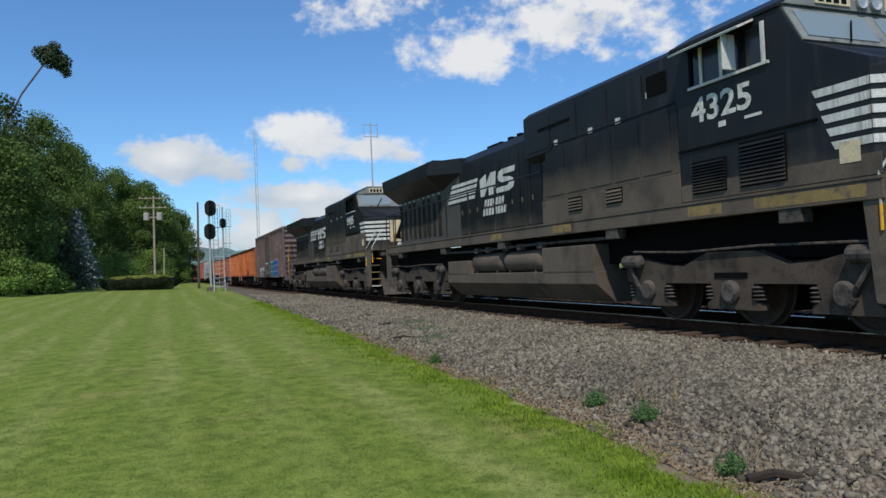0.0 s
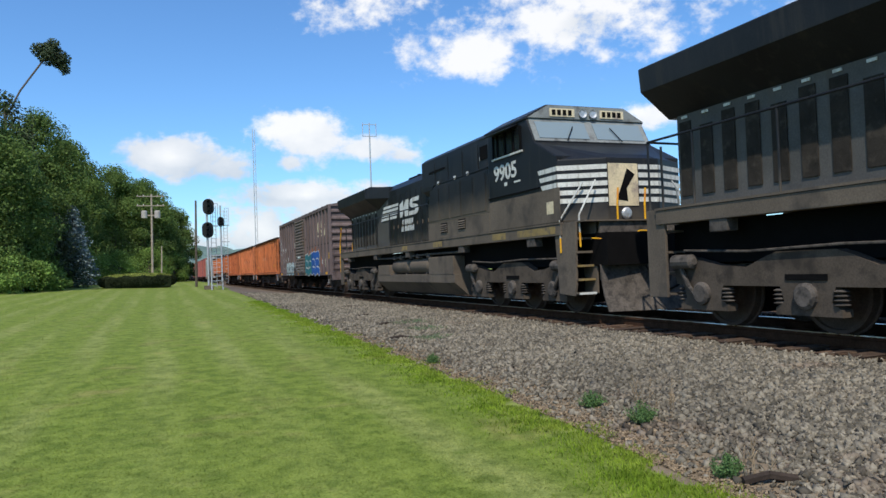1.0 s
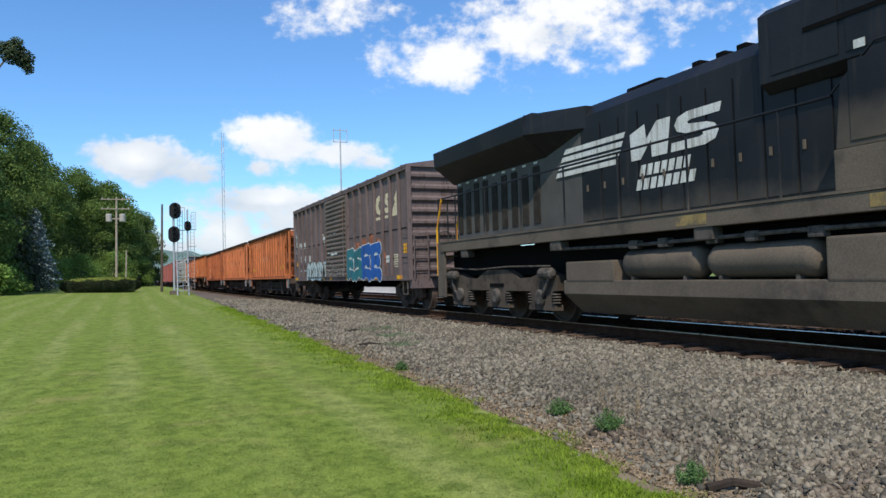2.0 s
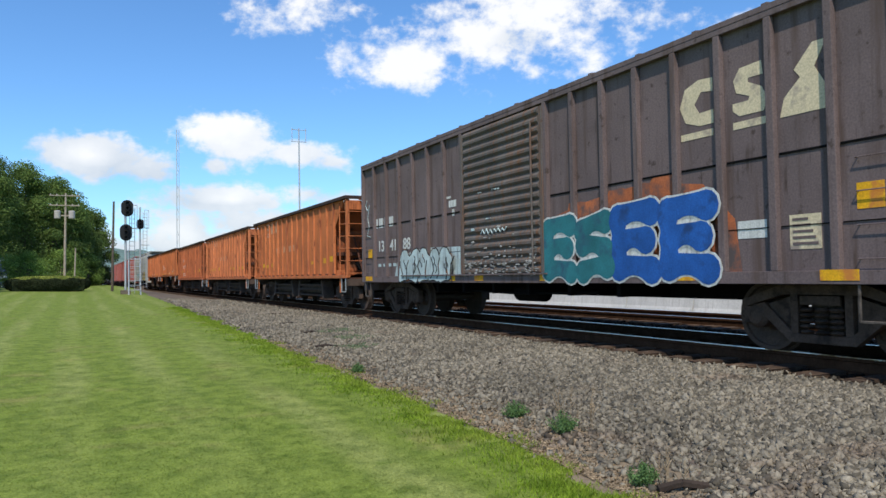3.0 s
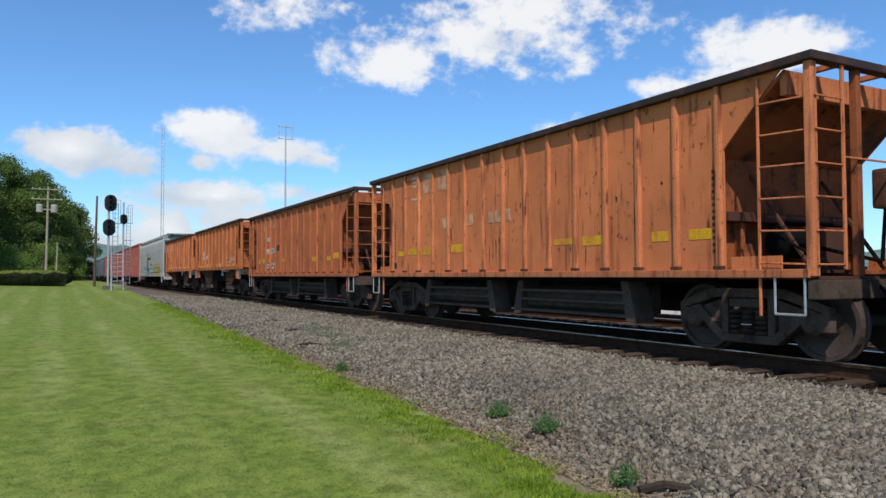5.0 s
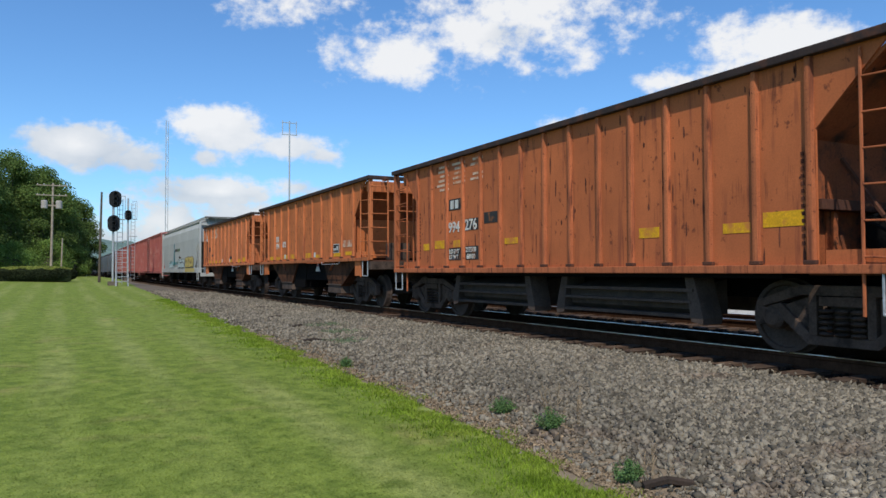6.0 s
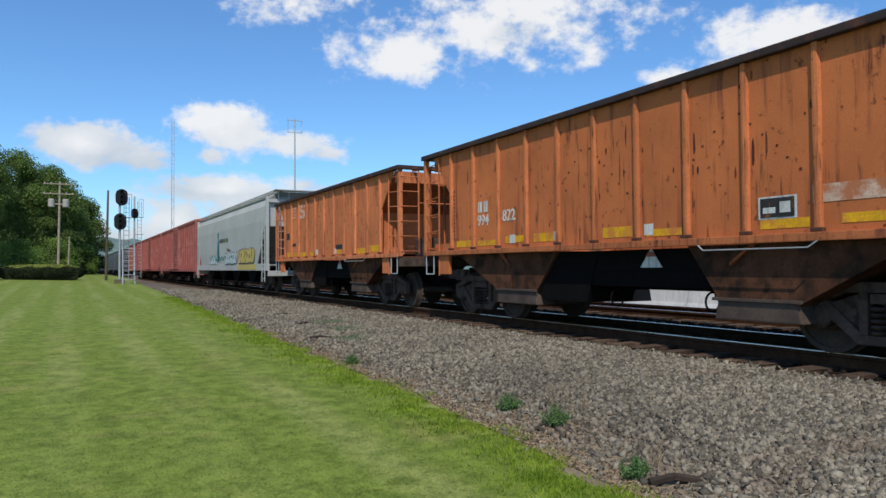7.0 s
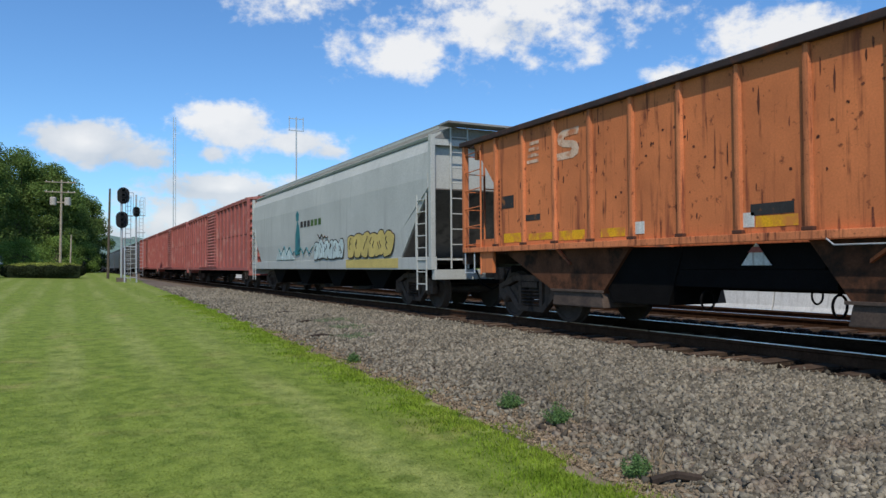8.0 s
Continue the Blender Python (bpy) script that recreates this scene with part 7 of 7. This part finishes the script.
def bare_limb_tree():
    """A tall stem whose one long limb ends in a dark tuft."""
    x, y = place(-9.6, 66)
    z = ground_z(x, y)
    e = tagged(new("tree"), "tall thin tree with one long limb ending in a leafy tuft", "tree", "trees by the lawn")
    e.matrix_basis = pose(x, y, z - 0.2)
    bm = bmesh.new()
    tip = Vector((*place(-7.1, 66), EYE.z + 66 * math.tan(radians(15.75)))) - Vector((x, y, z))
    pipe(bm, [(-0.6, 0, 0), (-0.5, 0, 8), (-0.25, 0, 14.6)], 0.13, 7)
    pipe(bm, [(-0.3, 0, 13.6), (0.8, 0, 15.9), (tip.x - 0.6, tip.y, tip.z - 0.7), tuple(tip)], 0.07, 6)
    part("trunk", bm, M["bark"], e)
    rng = np.random.default_rng(77)
    cs, ns, ss = [], [], []
    for c, s, n in ((tip + Vector((0.0, 0, 0.1)), 1.0, 1500), (tip + Vector((0.8, 0.1, -0.3)), 0.8, 900), (tip + Vector((-0.8, 0, 0.4)), 0.6, 300), (tip + Vector((1.1, 0, -1.1)), 0.5, 240), (tip + Vector((0.3, 0, 0.8)), 0.6, 300)):
        p = rng.normal(size=(n, 3))
        p = p / np.linalg.norm(p, axis=1, keepdims=True) * rng.random((n, 1)) ** 0.45 * s
        cs.append(np.array(c) + p)
        nn = p + rng.normal(size=(n, 3)) * 0.6
        ns.append(nn / np.linalg.norm(nn, axis=1, keepdims=True))
        ss.append(rng.uniform(0.06, 0.15, n))
    for c, s in (((-0.4, 0, 14.6), 1.3), ((0.3, 0, 13.2), 1.7), ((-0.3, 0, 11.6), 1.9), ((0.7, 0, 10.2), 1.6), ((1.0, 0, 11.9), 1.0)):
        p = rng.normal(size=(420, 3))
        p = p / np.linalg.norm(p, axis=1, keepdims=True) * rng.random((420, 1)) ** 0.45 * s
        cs.append(np.array(c) + p)
        nn = p + rng.normal(size=(420, 3)) * 0.6
        ns.append(nn / np.linalg.norm(nn, axis=1, keepdims=True))
        ss.append(rng.uniform(0.08, 0.2, 420))
    quads("crown", np.concatenate(cs), np.concatenate(ns), np.concatenate(ss), M["tuft"], e, seed=3)


bare_limb_tree()


# ------------------------------------------------------------------ beyond the tracks
def barrier_wall():
    e = tagged(new("barrier_wall"), "long low white concrete barrier beyond the tracks", "barrier", kind="structure")
    for k in range(40):
        y = -14 + k * 3.05
        part("barrier_panel", prism(bmesh.new(), [(17.0, -0.33), (17.55, -0.33), (17.44, -0.10), (17.36, 0.38), (17.2, 0.38), (17.12, -0.10)], "y", y, y + 3.0, bevel=0.01), M["concrete"], e)


barrier_wall()


def hills():
    e = tagged(new("hills"), "low wooded green hills on the horizon", "hills", kind="structure")
    rng = np.random.default_rng(8)
    for d, h0, nm in ((900, 37, "far_ridge"), (330, 9.0, "tree_line")):
        n = 420
        az = np.radians(np.linspace(-70, 150, n))
        prof = h0 * (0.75 + 0.35 * np.sin(az * 3.1 + 1.0) * np.sin(az * 7.0 + 2)) + rng.normal(size=n) * h0 * 0.035
        if d < 500:
            prof = prof * (0.8 + 0.25 * rng.random(n))
        lo = np.stack([np.sin(az) * d, np.cos(az) * d, np.full(n, -3.0)], 1)
        mid = np.stack([np.sin(az) * (d + 0.15 * d), np.cos(az) * (d + 0.15 * d), prof * 0.7], 1)
        hi = np.stack([np.sin(az) * (d + 0.35 * d), np.cos(az) * (d + 0.35 * d), prof * (1.35 if d > 500 else 1.3)], 1)
        co = np.concatenate([lo, mid, hi])
        i = np.arange(n - 1)
        loops = np.concatenate([np.stack([i + r * n, i + 1 + r * n, i + 1 + (r + 1) * n, i + (r + 1) * n], 1) for r in (0, 1)]).ravel()
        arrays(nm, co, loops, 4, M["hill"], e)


hills()

# ------------------------------------------------------------------ ballast, grass and weeds
def icosa():
    bm = bmesh.new()
    bmesh.ops.create_icosphere(bm, subdivisions=1, radius=1.0)
    v = np.array([p.co[:] for p in bm.verts])
    f = np.array([[q.index for q in p.verts] for p in bm.faces])
    bm.free()
    return v, f


def ballast():
    """Crushed stone: eight-sided angular lumps, each jogged out of shape."""
    rng = np.random.default_rng(21)
    v = np.array([(1, 0, 0), (-1, 0, 0), (0, 1, 0), (0, -1, 0), (0, 0, 1), (0, 0, -1)], dtype=float)
    f = np.array([(0, 2, 4), (2, 1, 4), (1, 3, 4), (3, 0, 4), (2, 0, 5), (1, 2, 5), (3, 1, 5), (0, 3, 5)])
    n = 250000
    y = np.where(np.arange(n) < 205000, 2.0 + 40 * rng.random(n) ** 1.6, rng.uniform(-10, 3, n))
    e = edge_line(y)
    x = e - 0.15 + (7.62 - e + 0.15) * rng.random(n) ** 0.8
    keep = (x > e + 0.35 * rng.random(n) ** 2.0) & (rng.random(n) < np.clip(0.03 + (x - e) * 0.55, 0, 1) * np.clip(1.0 - (x - 7.0) * 1.6, 0.06, 1))
    x, y = x[keep], y[keep]
    n = len(x)
    z = np.array([ground_z(a, b) for a, b in zip(x, y)])
    size = (0.013 + 0.026 * rng.random(n) ** 1.6) * (1 + 0.018 * np.clip(y - 4, 0, 40))
    stretch = rng.uniform(0.55, 1.35, (n, 1, 3))
    jitter = rng.normal(size=(n, len(v), 3)) * 0.30
    q = rng.normal(size=(n, 4))
    q /= np.linalg.norm(q, axis=1, keepdims=True)
    w, a, b, c = q.T
    R = np.stack([1 - 2 * (b * b + c * c), 2 * (a * b - c * w), 2 * (a * c + b * w), 2 * (a * b + c * w), 1 - 2 * (a * a + c * c), 2 * (b * c - a * w),
                  2 * (a * c - b * w), 2 * (b * c + a * w), 1 - 2 * (a * a + b * b)], 1).reshape(n, 3, 3)
    pts = (v[None] + jitter) * stretch * size[:, None, None]
    pts = np.einsum("nij,nkj->nki", R, pts) + np.stack([x, y, z + size * 0.3], 1)[:, None, :]
    loops = (f[None] + (np.arange(n) * len(v))[:, None, None]).ravel()
    ob = arrays("ballast_stones", pts.reshape(-1, 3), loops, 3, M["stone"])
    tagged(ob, "loose grey and brown crushed ballast stones", "gravel", kind="stuff")


def bed_between():
    """Ballast in the cribs, as a low rough layer."""
    rng = np.random.default_rng(22)
    v, f = icosa()
    n = 16000
    y = -2 + 40 * rng.random(n) ** 1.5
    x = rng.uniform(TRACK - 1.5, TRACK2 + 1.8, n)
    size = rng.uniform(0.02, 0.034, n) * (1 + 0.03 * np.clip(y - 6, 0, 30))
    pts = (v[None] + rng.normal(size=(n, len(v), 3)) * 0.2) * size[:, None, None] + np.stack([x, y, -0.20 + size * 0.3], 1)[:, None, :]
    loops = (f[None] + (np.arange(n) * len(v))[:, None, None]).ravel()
    tagged(arrays("crib_stones", pts.reshape(-1, 3), loops, 3, M["oily_shade"]), "oily ballast stones between the ties, darkened for the train's shade", "gravel", kind="stuff")


def blades(name, x, y, tall, wid, lean, mat, label, rng):
    n = len(x)
    z = np.array([ground_z(a, b) for a, b in zip(x, y)])
    turn = rng.uniform(0, 6.283, n)
    out = lean * tall
    side = np.stack([-np.sin(turn), np.cos(turn), 0 * turn], 1) * wid[:, None]
    base = np.stack([x, y, z - 0.004], 1)
    tip = base + np.stack([np.cos(turn) * out, np.sin(turn) * out, tall], 1)
    co = np.stack([base - side, base + side, tip], 1).reshape(-1, 3)
    tagged(arrays(name, co, np.arange(3 * n), 3, mat), label, "grass", kind="stuff")


def edge_line(y):
    return 3.05 + 0.05 * np.clip(y, -5, 8) + 0.014 * np.maximum(0, np.minimum(y, 70) - 8)


def grass():
    rng = np.random.default_rng(31)
    # mown blades: close-set on the near lawn, sparser and broader farther on
    for name, n, y0, y1, power, grow in (("grass_blades", 190000, 2.6, 20.0, 1.35, 1.0), ("far_grass", 42000, 13.0, 50.0, 1.25, 1.7)):
        y = y0 + (y1 - y0) * rng.random(n) ** power
        left = -0.9 - 0.20 * y
        x = left + (edge_line(y) + 0.25 - left) * rng.random(n)
        keep = x < edge_line(y) + 0.14 * np.sin(y * 2.3) + 0.09 * np.sin(y * 6.1 + 1) + rng.normal(size=n) * 0.09
        keep &= rng.random(n) < np.clip((y1 - y) / (y1 - y0) * 1.6, 0, 1) * (1.0 if grow == 1.0 else np.clip((y - y0) / 10, 0, 1))
        x, y = x[keep], y[keep]
        n = len(x)
        tall = rng.uniform(0.007, 0.018, n)
        blades(name, x, y, tall, rng.uniform(0.0022, 0.0042, n) * grow * (1 + 0.06 * y), rng.uniform(1.3, 3.6, n), M["blade"], "short mown green grass blades", rng)
    # longer, brighter growth where the mower leaves off beside the stones
    n = 60000
    y = np.where(np.arange(n) < 50000, 2.2 + 30 * rng.random(n) ** 1.7, rng.uniform(-10, 2.6, n))
    tuft = 0.11 * np.sin(y * 2.6) + 0.09 * np.sin(y * 6.7 + 2) + 0.06 * np.sin(y * 17.0)
    x = edge_line(y) + 0.12 + tuft - np.abs(rng.normal(size=n)) * 0.26 + rng.normal(size=n) * 0.05
    tall = rng.uniform(0.018, 0.050, n)
    blades("edge_grass", x, y, tall, rng.uniform(0.0028, 0.005, n) * (1 + 0.05 * y), rng.uniform(0.3, 1.4, n), M["lush"], "longer bright green grass along the ballast", rng)


def weed(x, y, size, seed, mat="weed", label="small green weed tuft on the ballast", stalks=70, rise=1.0):
    """A tuft of thin stems that lean outwards, with small leaves along them."""
    rng = np.random.default_rng(seed)
    cs, ns = [], []
    for k in range(stalks):
        a, out = rng.uniform(0, 6.283), rng.random() ** 0.7
        foot = np.array([math.cos(a), math.sin(a), 0.0]) * out * size * 0.12
        tip = np.array([math.cos(a) * out * size, math.sin(a) * out * size, size * rng.uniform(0.6, 1.25) * (1.15 - 0.5 * out) * rise])
        t = rng.random((34, 1)) ** 0.8
        cs.append(foot * (1 - t) + tip * t + rng.normal(size=(34, 3)) * 0.010)
        ns.append(rng.normal(size=(34, 3)) + np.array([math.cos(a), math.sin(a), 0.9]) * 0.7)
    co, nn = np.concatenate(cs), np.concatenate(ns)
    ob = quads("weed_tuft", co, nn / np.linalg.norm(nn, axis=1, keepdims=True), rng.uniform(0.006, 0.013, len(co)), M[mat], seed=seed)
    ob.matrix_basis = pose(x, y, ground_z(x, y))
    return tagged(ob, label, "weed", "ballast weeds")


def dry_stalks(x, y, h, seed):
    rng = random.Random(seed)
    bm = bmesh.new()
    for k in range(5):
        dx, dy = rng.uniform(-0.05, 0.05), rng.uniform(-0.05, 0.05)
        hh = h * rng.uniform(0.5, 1.0)
        pipe(bm, [(dx, dy, 0), (dx * 1.5, dy * 1.5, hh * 0.6), (dx * 2.4, dy * 2.2, hh)], 0.003, 4)
        for j in range(6):
            q = 0.4 + 0.1 * j
            rod(bm, (dx * 1.6, dy * 1.6, hh * q), (dx * 1.6 + rng.uniform(-0.05, 0.05), dy * 1.6, hh * q + 0.05), 0.002, 3)
    ob = part("dry_weed", bm, M["dry"])
    ob.matrix_basis = pose(x, y, ground_z(x, y))
    tagged(ob, "thin dry brown weed stalk on the ballast", "weed", "ballast weeds")


def dirt_litter():
    """Dry brown litter where the stones meet the grass."""
    rng = np.random.default_rng(51)
    n = 42000
    y = np.where(np.arange(n) < 36000, 2.6 + 13 * rng.random(n) ** 1.5, rng.uniform(-8, 2.6, n))
    e = 3.05 + 0.05 * np.clip(y, -5, 8) + 0.014 * np.maximum(0, np.minimum(y, 70) - 8)
    x = e + np.abs(rng.normal(size=n)) * (0.26 + 0.16 * np.sin(y * 1.1 + 0.6)) + 0.10
    z = np.array([ground_z(a, b) for a, b in zip(x, y)]) + rng.uniform(0.004, 0.02, n)
    nn = rng.normal(size=(n, 3)) * 0.5 + np.array([0, 0, 1])
    ob = quads("dry_litter", np.stack([x, y, z], 1), nn / np.linalg.norm(nn, axis=1, keepdims=True), rng.uniform(0.006, 0.018, n), M["dry"], seed=9)
    tagged(ob, "dry brown grass litter along the lawn's edge", "litter", kind="stuff")


ballast()
bed_between()
grass()
dirt_litter()
weed(4.0, 6.28, 0.15, 1)
weed(4.0, 5.45, 0.17, 2)
weed(3.58, 3.95, 0.14, 3)
weed(3.75, 10.2, 0.12, 4)
weed(5.3, 14.5, 0.7, 5, "moss", "flat grey-green weeds among the stones", 110, 0.1)
weed(5.6, 16.2, 0.7, 6, "moss", "flat grey-green weeds among the stones", 110, 0.1)
weed(4.9, 13.0, 0.6, 8, "moss", "flat grey-green weeds among the stones", 90, 0.1)
dry_stalks(4.15, 5.6, 0.45, 1)
dry_stalks(4.3, 5.45, 0.4, 2)
dry_stalks(3.7, 3.8, 0.3, 3)


def ballast_scraps():
    for k, (x, y, l) in enumerate(((5.2, 19.5, 0.5), (4.9, 16.5, 0.4), (4.3, 13.5, 0.45), (5.9, 24.0, 0.6), (3.72, 3.75, 0.35))):
        rng = random.Random(k)
        bm = bmesh.new()
        pipe(bm, [(-l / 2, 0, 0.03), (0, rng.uniform(-0.05, 0.05), 0.06), (l / 2, rng.uniform(-0.1, 0.1), 0.03)], 0.03, 6)
        ob = part("wood_scrap", bm, M["rotten"])
        ob.matrix_basis = pose(x, y, ground_z(x, y) - 0.005, 0, 0, rng.uniform(-40, 40))
        tagged(ob, "dark weathered scrap of wood on the ballast", "debris", "ballast debris")


ballast_scraps()

# ------------------------------------------------------------------ motion
TRAVEL = [(0, -0.28), (0.5, 7.33), (1, 14.70), (1.5, 21.85), (3, 44.00), (3.5, 51.57), (4, 58.73), (4.5, 66.31), (6, 88.98), (6.5, 96.75), (7, 104.30), (7.5, 112.22), (8, 119.79)]


def travelled(t):
    return float(np.interp(t, [a for a, b in TRAVEL], [b for a, b in TRAVEL]))


def motions():
    for e, s0 in TRAIN:
        walk(e, [(t, pose(TRACK, s0 - d, 0)) for t, d in TRAVEL])
        if s0 > 215:
            continue
        for o in e.children_recursive:
            if o.name.startswith("wheelset"):
                at = o.matrix_basis.translation.copy()
                r = at.z
                walk(o, [(k / FPS, pose(at.x, at.y, at.z, math.degrees(travelled(k / FPS) / r))) for k in range(8 * FPS + 1)])


motions()
